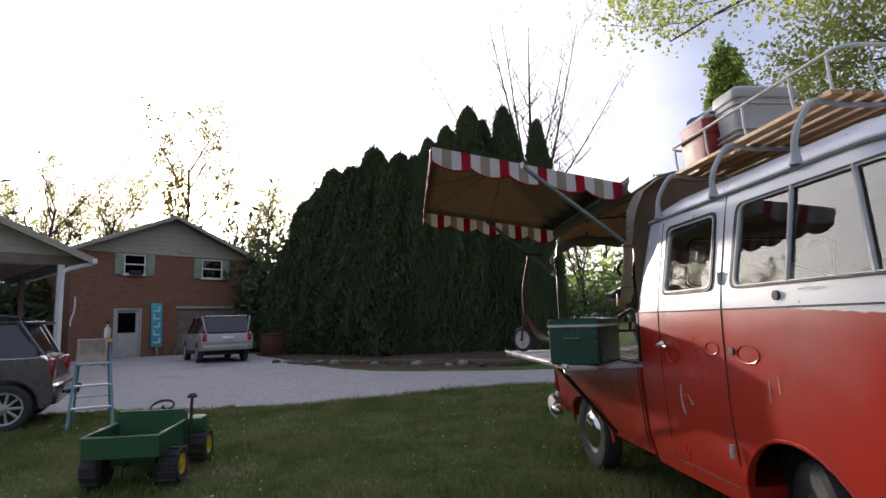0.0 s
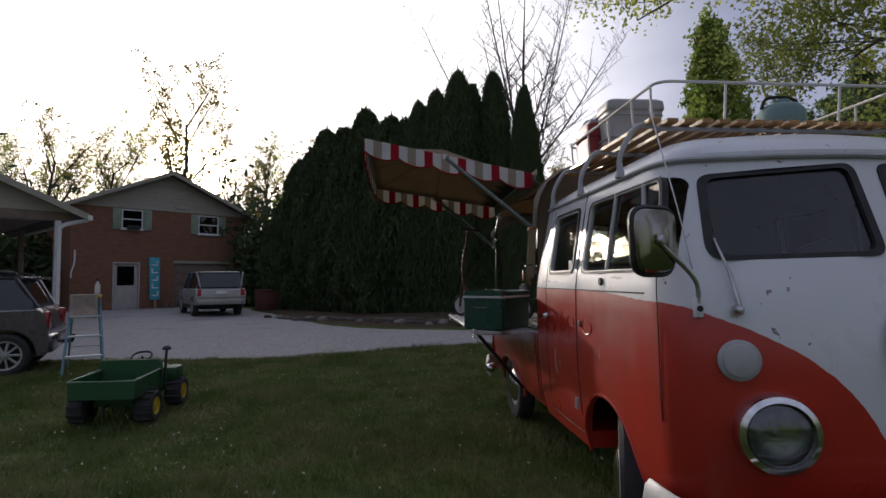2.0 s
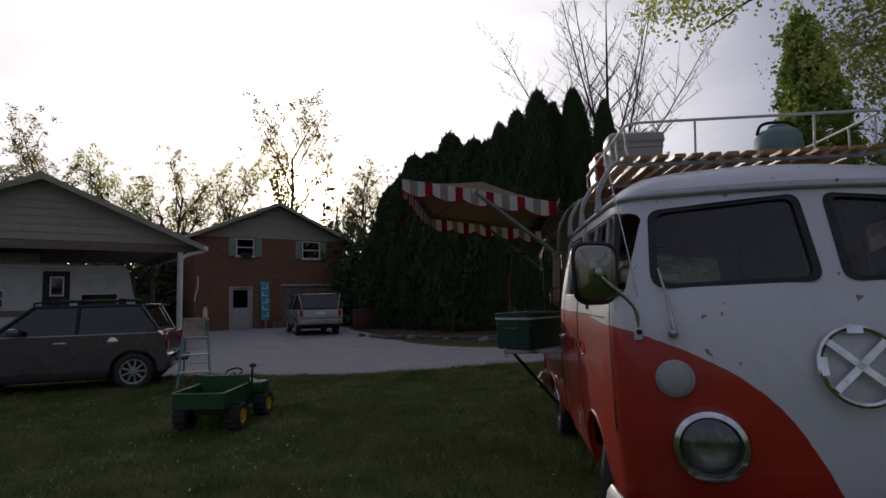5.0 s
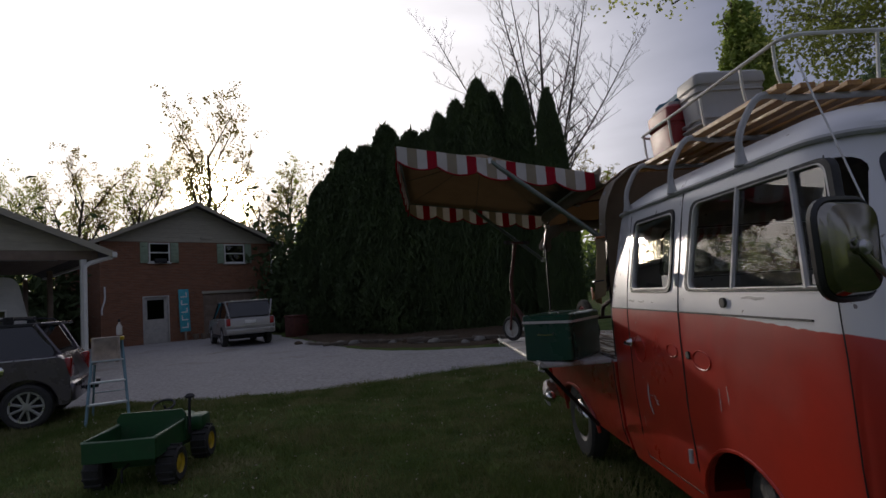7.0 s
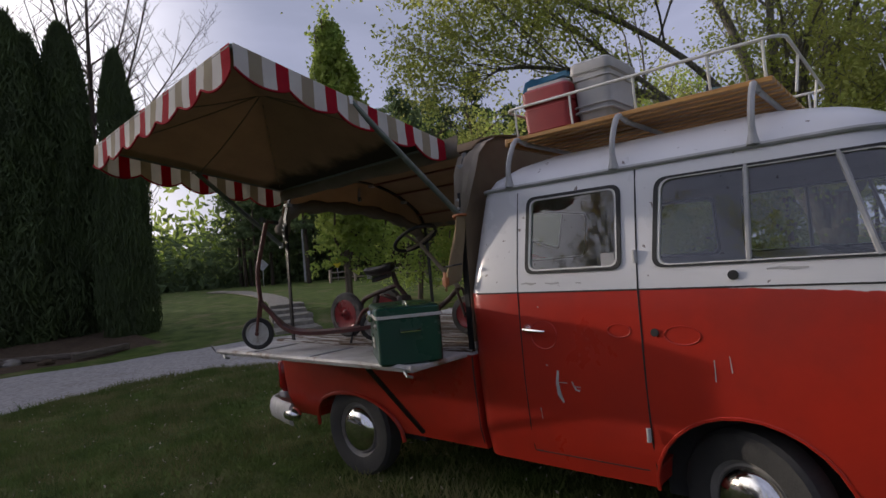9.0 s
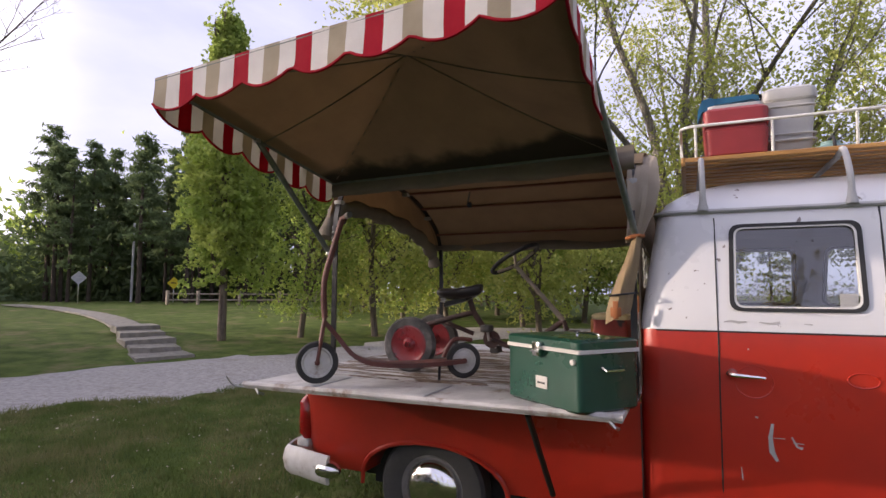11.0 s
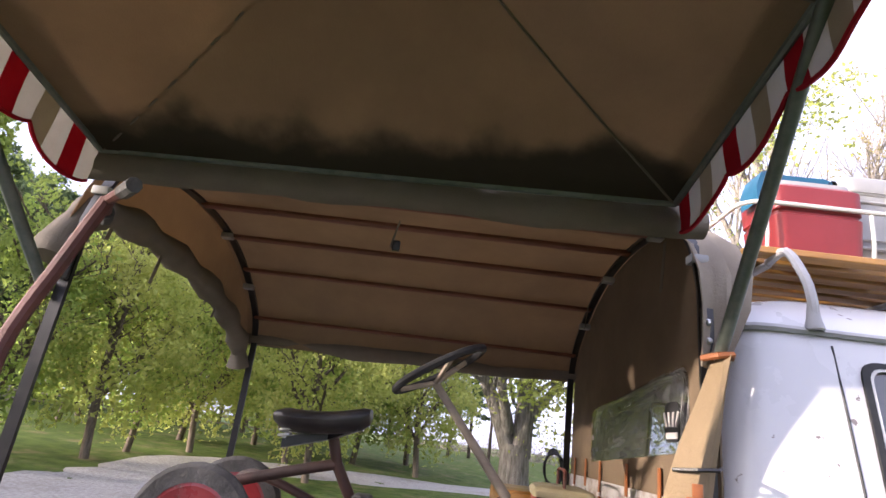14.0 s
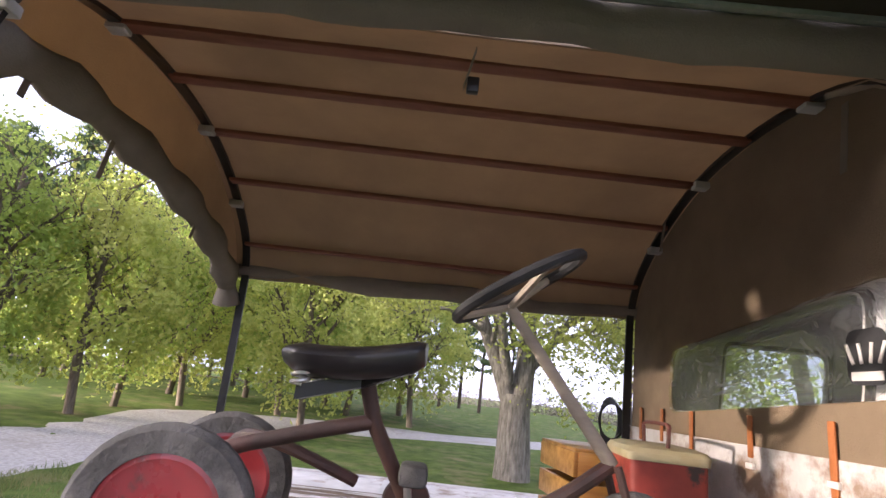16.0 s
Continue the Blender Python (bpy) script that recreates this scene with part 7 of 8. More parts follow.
for k, (x, y, s) in enumerate(((10.4, 9.4, 1.12), (12.4, 9.6, 1.05), (13.0, 5.2, 1.15), (16.2, 6.6, 1.25), (17.5, 10.6, 1.2), (20.5, 9.0, 1.4), (24.0, 14.5, 1.5), (19.5, 5.0, 1.4), (25.5, 8.0, 1.6), (23.0, 3.2, 1.5), (22.0, 6.2, 1.5), (28.0, 12.0, 1.6), (22.0, 17.0, 1.4), (17.0, 14.5, 1.2), (19.0, 2.6, 1.3))):
    again(maple if k % 2 else maple2, x, y, 50 * k, s)


def pine_tree(seed, height, trunk_clear):
    t = empty("pine", "tall dark pine with a bare lower trunk", "tree", "pine wood")
    r = np.random.default_rng(seed)
    bm = tubed([(0, 0, -0.2), (0.05, 0.02, height * 0.5), (0.02, 0.05, height)], [0.19, 0.13, 0.02], 8)
    cs = []
    n = 36
    for k in range(n):
        h = trunk_clear + (1 - trunk_clear) * (k + r.random()) / n
        a = r.uniform(0, 2 * math.pi)
        ln = (0.30 + 2.5 * (1 - h) ** 0.75) * r.uniform(0.45, 1.15)
        p0 = Vector((0, 0, h * height))
        p1 = p0 + Vector((math.cos(a) * ln, math.sin(a) * ln, ln * r.uniform(-0.05, 0.35)))
        tube(bm, [p0, p1], [0.03, 0.01], 4, caps=False)
        for j in range(5):
            q = np.array(p0.lerp(p1, 0.4 + 0.15 * j))
            cs.append(q + r.normal(size=(15, 3)) * np.array([0.30, 0.30, 0.11]))
    part("trunk", bm, "bark_dark", t, smooth=80)
    new("crown", Sprigs().add(np.concatenate(cs), 0.13, 1.8, seed).mesh("crown", "pine")).parent = t
    return t


PINES = [pine_tree(5, 13.5, 0.30), pine_tree(6, 12.5, 0.36), pine_tree(8, 14.0, 0.22)]
spots = []
pr = random.Random(3)
for k in range(66):
    q = ((k * 37) % 66) / 65
    a = radians(6 + 54 * q ** 0.6)                             # round the lawn, thicker towards the house side
    d = 37 + pr.uniform(0, 15)
    tall = 1.3 if radians(26) < a < radians(47) else 1.0      # the old pines stand highest
    spots.append((-3.0 + d * math.cos(a), 1.0 + d * math.sin(a), tall * pr.uniform(0.62, 0.84)))
for a, d, size in ((-5.5, 38, 0.62), (-3.5, 41, 0.70), (-8.5, 44, 0.55), (-1.5, 39, 0.66)):
    spots.append((-1.7 + d * math.cos(radians(a)), 2.2 + d * math.sin(radians(a)), size))
for k, (x, y, size) in enumerate(spots):
    p = PINES[k] if k < 3 else copy_thing(PINES[k % 3], Matrix())
    p.matrix_basis = pose(x, y, hill(x, y), 0, 0, 97 * k) @ Matrix.Scale(size, 4)

# the thin wood behind the house, against the light
thin = leafy("wood_tree", "thin leafing tree of the wood behind the house, repeated behind the camera for reflections", 17, limbs(81, 10.5, 0.16, 0.22, 0.5, 4, (8, 5, 4, 3), up=0.4, shrink=0.5, crook=0.12), None, 0.10, 3600, "leaf_yellow", "bark_dark", 0.35, 3)
thin2 = leafy("wood_tree", "thin leafing tree of the wood behind the house, repeated behind the camera for reflections", 18, limbs(82, 9.5, 0.15, 0.2, 0.55, 4, (8, 5, 4, 3), up=0.35, shrink=0.52, crook=0.12), None, 0.10, 2600, "leaf_spring", "bark_dark", 0.4, 3)
far_spots = [(-19.5, 42.5, 1.32), (-23.5, 41.0, 1.05), (-27, 39.5, 1.0), (-31, 38.0, 1.05), (-35, 36, 1.1), (-13.5, 45, 1.0), (-10.5, 46, 0.95), (-7, 46, 1.0), (-39, 33, 1.0), (-43, 29, 1.05), (-2, 47, 1.0), (-46, 24, 1.0), (-48, 18, 1.0), (-29, 44, 1.0), (-16, 48, 1.0), (4, 46, 1.0), (10, 45, 1.0), (-21.5, 46, 1.0), (-25.5, 44.5, 0.95), (-33, 40.5, 1.0), (-37.5, 36.5, 0.95), (-41, 33.5, 1.0), (-11.5, 41, 0.8), (-8.5, 40, 0.75), (-6, 41.5, 0.8), (-4, 43, 0.85), (14, 44, 0.9), (-26.5, 36, 0.8), (-32, 33.5, 0.8)]
for k, (x, y, s) in enumerate(far_spots):
    p = (thin, thin2)[k] if k < 2 else copy_thing((thin, thin2)[k % 2], Matrix())
    p.matrix_basis = pose(x, y, 0, 0, 0, 61 * k) @ Matrix.Scale(s, 4)
# extra trees added behind the camera, only to shape the reflections
for k in range(12):
    a = radians(150 + 18 * k)
    p = copy_thing((thin, thin2)[k % 2], Matrix())
    p.matrix_basis = pose(-2 + 30 * math.cos(a), -2 + 30 * math.sin(a), 0, 0, 0, 77 * k) @ Matrix.Scale(1.0, 4)


def scrub(name, label, pts, n, size, material, height, width, seed):
    """A low far thicket."""
    r = np.random.default_rng(seed)
    P = np.array(smooth_path([(*p, 0) for p in pts], 12))
    c = P[r.integers(0, len(P), n)] + np.stack([r.normal(size=n) * width, r.normal(size=n) * width, np.abs(r.normal(size=n)) * height], 1)
    c[:, 2] += 0.1
    ob = new(name, Sprigs().add(c, size, 1.2, seed).mesh(name, material))
    return tagged(ob, label, "undergrowth", kind="stuff")


scrub("thicket", "dark undergrowth beneath the pine wood", [(35, 29), (29, 36), (22, 41), (8, 46), (0, 47)], 15000, 0.28, "pine", 2.2, 1.6, 31)
scrub("thicket", "tangled brush behind the house", [(0, 47), (-14, 47), (-28, 42), (-40, 34), (-48, 20), (-50, 5)], 16000, 0.22, "leaf_yellow", 2.4, 1.6, 32)
scrub("thicket", "far leafy hedge line", [(-50, 5), (-42, -20), (-20, -38), (5, -42), (28, -36), (38, -20)], 16000, 0.25, "leaf_green", 3.0, 1.8, 33)
scrub("tree_line", "distant leafing tree line beyond the wood", [(50, 50), (36, 60), (18, 68), (-14, 70), (-46, 60), (-66, 34)], 18000, 0.55, "leaf_green", 4.2, 2.5, 34)
scrub("thicket", "dark evergreen brush behind the carport", [(-24, 14), (-21, 20), (-19.5, 25), (-18.5, 30)], 9000, 0.22, "cedar", 2.0, 0.9, 35)
scrub("thicket", "far low brush with pale spring twigs", [(56, 6), (55, -8), (50, -20)], 14000, 0.09, "bark_grey", 1.1, 1.2, 36)
scrub("thicket", "dark brush between house and evergreens", [(-11.5, 30.5), (-9.5, 28.5), (-8.0, 27.0)], 6000, 0.2, "cedar", 2.2, 0.7, 37)

# ---- things on the bed ----
BZ = 0.937


def small_wheel(parent, c, r, w, axle, tyre, disc, name="wheel", dish=0.4, spokes=0):
    """A small tyred wheel at c; axle: the direction of its axle."""
    m = Matrix.Translation(c) @ Vector(axle).to_track_quat("Z", "Y").to_matrix().to_4x4()
    t = part(name, lathed([(r - w, -w * 0.5), (r - 0.25 * w, -w * 0.5), (r, -w * 0.18), (r, w * 0.18), (r - 0.25 * w, w * 0.5), (r - w, w * 0.5)], 32, m, close=True), tyre, parent)
    q = r - w
    part("disc", lathed([(q + 0.004, w * 0.4), (q * 0.92, w * 0.45), (q * 0.82, w * (0.45 - dish)), (q * 0.35, w * 0.30), (q * 0.2, w * 0.65), (0, w * 0.7)], 28, m), disc, t)
    part("disc", lathed([(q + 0.004, -w * 0.4), (q * 0.92, -w * 0.45), (q * 0.82, -w * (0.45 - dish)), (q * 0.35, -w * 0.30), (q * 0.2, -w * 0.65), (0, -w * 0.7)], 28, m), disc, t)
    part("hub", lathed([(0.014, -w * 0.9), (0.016, 0), (0.014, w * 0.9), (0, w * 0.95)], 12, m), "rust_red", t)
    return t


def scooter():
    s = empty("kick_scooter", "rusty red kick scooter with white disc wheels", "scooter")
    f = Vector((-1.24, 2.87, BZ + 0.112))
    b = Vector((-0.72, 2.24, BZ + 0.100))
    d = (b - f).normalized()
    side = Vector((d.y, -d.x, 0)).normalized()
    small_wheel(s, f, 0.112, 0.030, side, "rubber", "wheel_white", dish=0.3)
    small_wheel(s, b, 0.100, 0.030, side, "rubber", "wheel_white", dish=0.3)
    top = Vector((-1.17, 2.775, 1.825))
    neck = f.lerp(top, 0.30)
    part("stem", tubed(smooth_path([neck, f.lerp(top, 0.55) + Vector((-0.02, 0.03, 0)), f.lerp(top, 0.8) + Vector((-0.01, 0.015, 0)), top], 5), [0.016] * 16, 10), "rust_red", s, "rusty red steering stem")
    for k in (-1, 1):
        part("fork_blade", tubed([f + side * 0.026 * k, neck + side * 0.018 * k], 0.010, 8), "rust_red", s)
    part("handlebar", tubed([top - side * 0.14 + d * 0.02, top, top + side * 0.14 + d * 0.02], 0.012, 8), "rust_red", s)
    for k in (-1, 1):
        part("grip", tubed([top + side * 0.09 * k + d * 0.014, top + side * 0.16 * k + d * 0.022], 0.017, 8), "old_rubber", s)
    L = (b - f).length
    deck = [neck + Vector((0, 0, -0.02)), f + d * 0.10 + Vector((0, 0, 0.14)), f + d * 0.20 + Vector((0, 0, 0.03)), f + d * 0.34 + Vector((0, 0, -0.012)), f + d * (L * 0.7) + Vector((0, 0, -0.015)), b + Vector((0, 0, 0.0))]
    path = smooth_path(deck, 5)
    rings = []
    for i, p in enumerate(path):
        t = i / (len(path) - 1)
        w = 0.022 + 0.05 * max(0, min(1, (t - 0.25) * 4)) - 0.03 * max(0, (t - 0.85) * 6)
        tang = (path[min(i + 1, len(path) - 1)] - path[max(i - 1, 0)]).normalized()
        n = tang.cross(side).normalized()
        rings.append([p + side * w + n * 0.012, p - side * w + n * 0.012, p - side * w - n * 0.012, p + side * w - n * 0.012])
    part("deck", lofted(rings), "rust_red", s, "rusty red foot deck", smooth=30)
    part("rear_guard", tubed(smooth_path([b - d * 0.12 + Vector((0, 0, 0.02)), b - d * 0.06 + Vector((0, 0, 0.115)), b + d * 0.05 + Vector((0, 0, 0.115))], 5), 0.012, 8), "rust_red", s)
    part("kick_stand", tubed([b - d * 0.14, b - d * 0.16 + side * 0.06 + Vector((0, 0, -0.10))], 0.008, 6), "black_metal", s)


scooter()


def tricycle():
    t = empty("pedal_tricycle", "rusty pedal tricycle with red wheels, saddle and steering wheel", "tricycle")
    r = 0.168
    near, far = Vector((-0.63, 2.63, BZ + r)), Vector((-0.17, 2.67, BZ + r))
    ax = (far - near).normalized()
    small_wheel(t, near, r, 0.052, ax, "old_rubber", "wheel_red", dish=0.1)
    small_wheel(t, far, r, 0.052, ax, "old_rubber", "wheel_red", dish=0.1)
    part("axle", tubed([near, far], 0.012, 8), "rust_dark", t)
    mid = near.lerp(far, 0.5)
    seat_low = Vector((-0.42, 2.29, 1.30))
    crank = Vector((-0.34, 2.20, 1.13))
    head = Vector((-0.37, 1.74, 1.26))
    part("rear_tube", tubed(smooth_path([mid + Vector((-0.06, 0.02, 0.0)), mid + Vector((-0.06, -0.02, 0.09)), mid.lerp(seat_low, 0.5) + Vector((-0.03, 0, 0.05)), seat_low], 5), 0.017, 14), "rust_dark", t)
    part("rear_tube", tubed(smooth_path([mid + Vector((0.10, 0.02, 0.0)), mid + Vector((0.08, -0.04, 0.12)), mid + Vector((0.02, -0.16, 0.12)), crank + Vector((0, 0.12, 0.03))], 5), 0.014, 10), "rust_dark", t)
    part("seat_tube", tubed([seat_low + Vector((-0.01, 0.03, 0.10)), seat_low, crank], 0.018, 16), "rust_dark", t)
    part("main_tube", tubed(smooth_path([crank, crank + Vector((-0.01, -0.16, -0.04)), crank.lerp(head, 0.7) + Vector((0, 0, -0.06)), head], 5), 0.018, 10), "rust_dark", t)
    part("chain_guard", lathed([(0.0, -0.010), (0.052, -0.010), (0.056, 0.0), (0.052, 0.010), (0.0, 0.010)], 24, Matrix.Translation(crank) @ ax.to_track_quat("Z", "Y").to_matrix().to_4x4()), "rust_dark", t)
    part("crank", tubed([crank - ax * 0.08 + Vector((0, 0.01, 0.075)), crank - ax * 0.07, crank + ax * 0.07, crank + ax * 0.08 + Vector((0, -0.01, -0.075))], 0.009, 8), "steel", t)
    for k, dz in ((-1, 0.10), (1, -0.10)):
        p = crank + ax * 0.12 * k + Vector((0, 0.0, dz * 0.75))
        pd = part("pedal", boxed(p.x - 0.05, p.x + 0.05, p.y - 0.03, p.y + 0.03, p.z - 0.022, p.z + 0.022, 0.012), "old_rubber", t)
    small_wheel(t, head + Vector((0.01, -0.06, -(head.z - BZ - 0.135))), 0.135, 0.045, ax, "old_rubber", "wheel_red", dish=0.1)
    for k in (-1, 1):
        part("fork_blade", tubed([head + ax * 0.035 * k, head + ax * 0.045 * k + Vector((0.01, -0.06, -(head.z - BZ - 0.135)))], 0.010, 8), "rust_dark", t)
    hub = Vector((-0.44, 2.01, 1.585))
    part("steering_column", tubed([head, head.lerp(hub, 0.55), hub], [0.017, 0.014, 0.013], 14), "fence_wood", t, "worn grey steering column")
    n = ((hub - head).normalized() + Vector((0.19, -0.12, 0.08))).normalized()
    mid = Vector((-0.49, 2.0, 1.625))
    u = n.cross(Vector((0, 1, 0))).normalized()
    v = n.cross(u)
    R = 0.155
    sw = part("steering_wheel", tubed([mid + R * (u * math.cos(2 * math.pi * k / 32) + v * math.sin(2 * math.pi * k / 32)) for k in range(32)], 0.013, 8, closed=True), "dark", t, "black steering wheel with three spokes")
    for a in (0.3, 2.4, 4.5):
        part("spoke", tubed([hub, mid + (R - 0.005) * (u * math.cos(a) + v * math.sin(a))], 0.009, 6), "fence_wood", sw)
    # saddle
    b, f = Vector((-0.50, 2.47, 1.425)), Vector((-0.55, 2.19, 1.455))
    dd = (f - b).normalized()
    ss = Vector((dd.y, -dd.x, 0)).normalized()
    rings = []
    for k in range(13):
        q = k / 12
        w = 0.088 * (1 - q) ** 0.55 * (0.55 + 0.45 * min(1, q * 6)) + 0.020
        p = b.lerp(f, q) + Vector((0, 0, -0.014 * math.sin(math.pi * q)))
        rings.append([p + ss * (w * math.cos(a)) + Vector((0, 0, (0.026 if math.sin(a) > 0 else 0.042) * math.sin(a) * (0.7 if k in (0, 12) else 1))) for a in [2 * math.pi * j / 16 for j in range(16)]])
    sd = part("saddle", lofted(rings), "black_metal", t, "black sprung leather saddle", smooth=50)
    base = seat_low + Vector((-0.01, 0.03, 0.10))
    part("saddle_bar", lofted([[p + ss * a + Vector((0, 0, c)) for a, c in ((0.018, 0.012), (-0.018, 0.012), (-0.018, -0.018), (0.018, -0.018))] for p in (b + Vector((0, -0.02, -0.075)), base + Vector((-0.03, 0.0, -0.012)), f + Vector((0, 0.03, -0.03)))]), "black_metal", sd)
    for k in (-1, 1):
        coil = [b + dd * 0.04 + ss * 0.045 * k + Vector((0.018 * math.cos(a), 0.018 * math.sin(a), -0.066 + 0.046 * a / (6 * math.pi))) for a in [6 * math.pi * j / 36 for j in range(37)]]
        part("spring", tubed(coil, 0.004, 5), "steel", sd)


tricycle()


def green_cooler():
    c = empty("metal_cooler", "dark green steel cooler with white band and chrome latch", "cooler")
    a, b, d = Vector((-1.09, 1.875, 0)), Vector((-1.40, 1.475, 0)), Vector((-1.09, 1.24, 0))
    ux = (b - a).normalized()
    L = 0.505
    uy = Vector((-ux.y, ux.x, 0))
    if uy.x < 0:
        uy = -uy
    D = 0.34
    m = Matrix((ux, uy, Vector((0, 0, 1)))).transposed().to_4x4()
    m.translation = Vector((-1.085, 1.865, BZ - 0.010))
    c.matrix_basis = m
    H = 0.30

    def ring(z, g, r=0.03):
        return [(p.x, p.y, z) for p in rounded([(-g, -g), (L + g, -g), (L + g, D + g), (-g, D + g)], r, 4)]

    part("tub", lofted([ring(z, g) for z, g in ((0.0, -0.012), (0.012, 0.0), (H * 0.80, 0.0))]), "cooler_green", c, smooth=40)
    lid = part("lid", lofted([ring(z, g) for z, g in ((H * 0.805, 0.004), (H * 0.97, 0.004), (H, -0.006), (H * 1.01, -0.03))]), "cooler_green", c, "green lid", smooth=40)
    part("trim_band", lofted([ring(z, g) for z, g in ((H * 0.815, 0.005), (H * 0.818, 0.008), (H * 0.868, 0.008), (H * 0.871, 0.005))]), "awn_white", c, "white trim band")
    part("latch", boxed(L / 2 - 0.026, L / 2 + 0.026, -0.030, -0.004, H * 0.72, H * 0.93, 0.005), "chrome", c, "chrome latch")
    part("latch_bar", tubed([(L / 2 - 0.032, -0.030, H * 0.80), (L / 2 + 0.032, -0.030, H * 0.80)], 0.007, 8), "chrome", c)
    part("label_plate", boxed(L * 0.44, L * 0.60, -0.006, 0.0, H * 0.25, H * 0.43, 0.003), "awn_white", c)
    part("label_bar", boxed(L * 0.47, L * 0.57, -0.008, -0.005, H * 0.32, H * 0.345), "dark", c)
    part("drain_plug", lathed([(0.012, 0), (0.012, 0.012), (0, 0.014)], 10, Matrix.Translation((L * 0.93, 0, H * 0.70)) @ pose(0, 0, 0, 90, 0, 0)), "awn_white", c)
    part("handle", tubed(smooth_path([(L * 0.60, D * 0.5, H), (L * 0.62, D * 0.5, H + 0.018), (L * 0.85, D * 0.5, H + 0.018), (L * 0.87, D * 0.5, H)], 3), 0.006, 6), "chrome", c)
    for x in (-0.004, L + 0.004):
        part("side_handle", tubed([(x, D * 0.35, H * 0.62), (x + (0.02 if x > 0 else -0.02), D * 0.35, H * 0.58), (x + (0.02 if x > 0 else -0.02), D * 0.65, H * 0.58), (x, D * 0.65, H * 0.62)], 0.006, 6), "chrome", c)


green_cooler()


def red_cooler():
    c = empty("drinks_cooler", "worn red metal cooler with a yellowed cream lid and wire handles", "cooler")
    c.matrix_basis = pose(0.0, 1.49, BZ + 0.002, 0, 0, -6)
    w, d = 0.28, 0.21

    def ring(z, g, r=0.025):
        return [(p.x, p.y, z) for p in rounded([(-w / 2 - g, -d / 2 - g), (w / 2 + g, -d / 2 - g), (w / 2 + g, d / 2 + g), (-w / 2 - g, d / 2 + g)], r, 4)]

    part("tub", lofted([ring(z, g) for z, g in ((0, -0.01), (0.01, 0), (0.32, 0.0))]), "box_red", c)
    part("lid", lofted([ring(z, g) for z, g in ((0.321, 0.006), (0.342, 0.008), (0.354, 0.0), (0.362, -0.025))]), "box_cream", c, "cream lid")
    part("handle", tubed(smooth_path([(-0.12, 0, 0.36), (-0.125, 0, 0.40), (-0.11, 0, 0.42), (0.11, 0, 0.42), (0.125, 0, 0.40), (0.12, 0, 0.36)], 4), 0.006, 6), "rust_red", c, "wire handle")
    part("bar", boxed(-0.06, 0.06, d / 2, d / 2 + 0.003, 0.10, 0.14), "dark", c)


red_cooler()


def crate():
    c = empty("wooden_crate", "small orange-brown wooden crate on the bed", "crate")
    c.matrix_basis = pose(0.42, 1.56, BZ + 0.002, 0, 0, 4)
    for z in (0.02, 0.12, 0.22):
        for y in (-0.12, 0.12):
            part("board", boxed(-0.2, 0.2, y - 0.008, y + 0.008, z, z + 0.08, 0.003), "rack_wood", c)
        for x in (-0.195, 0.195):
            part("board", boxed(x - 0.008, x + 0.008, -0.112, 0.112, z, z + 0.08, 0.003), "rack_wood", c)
    part("base", boxed(-0.19, 0.19, -0.11, 0.11, 0, 0.015), "rack_wood", c)
    part("top", boxed(-0.2, 0.2, -0.125, 0.125, 0.30, 0.312, 0.003), "rack_wood", c)


crate()


def cable():
    c = empty("cable_coil", "black cable coiled and hung on the far hoop", "cable")
    for k in range(5):
        part("loop", tubed([(0.80 + 0.008 * k, 1.36 + 0.055 * math.cos(a) * (1 - 0.06 * k), 1.34 + (0.075 + 0.006 * k) * math.sin(a)) for a in [2 * math.pi * j / 20 for j in range(20)]], 0.005, 5, closed=True), "dark", c)


cable()

# ---- things on the lawn ----


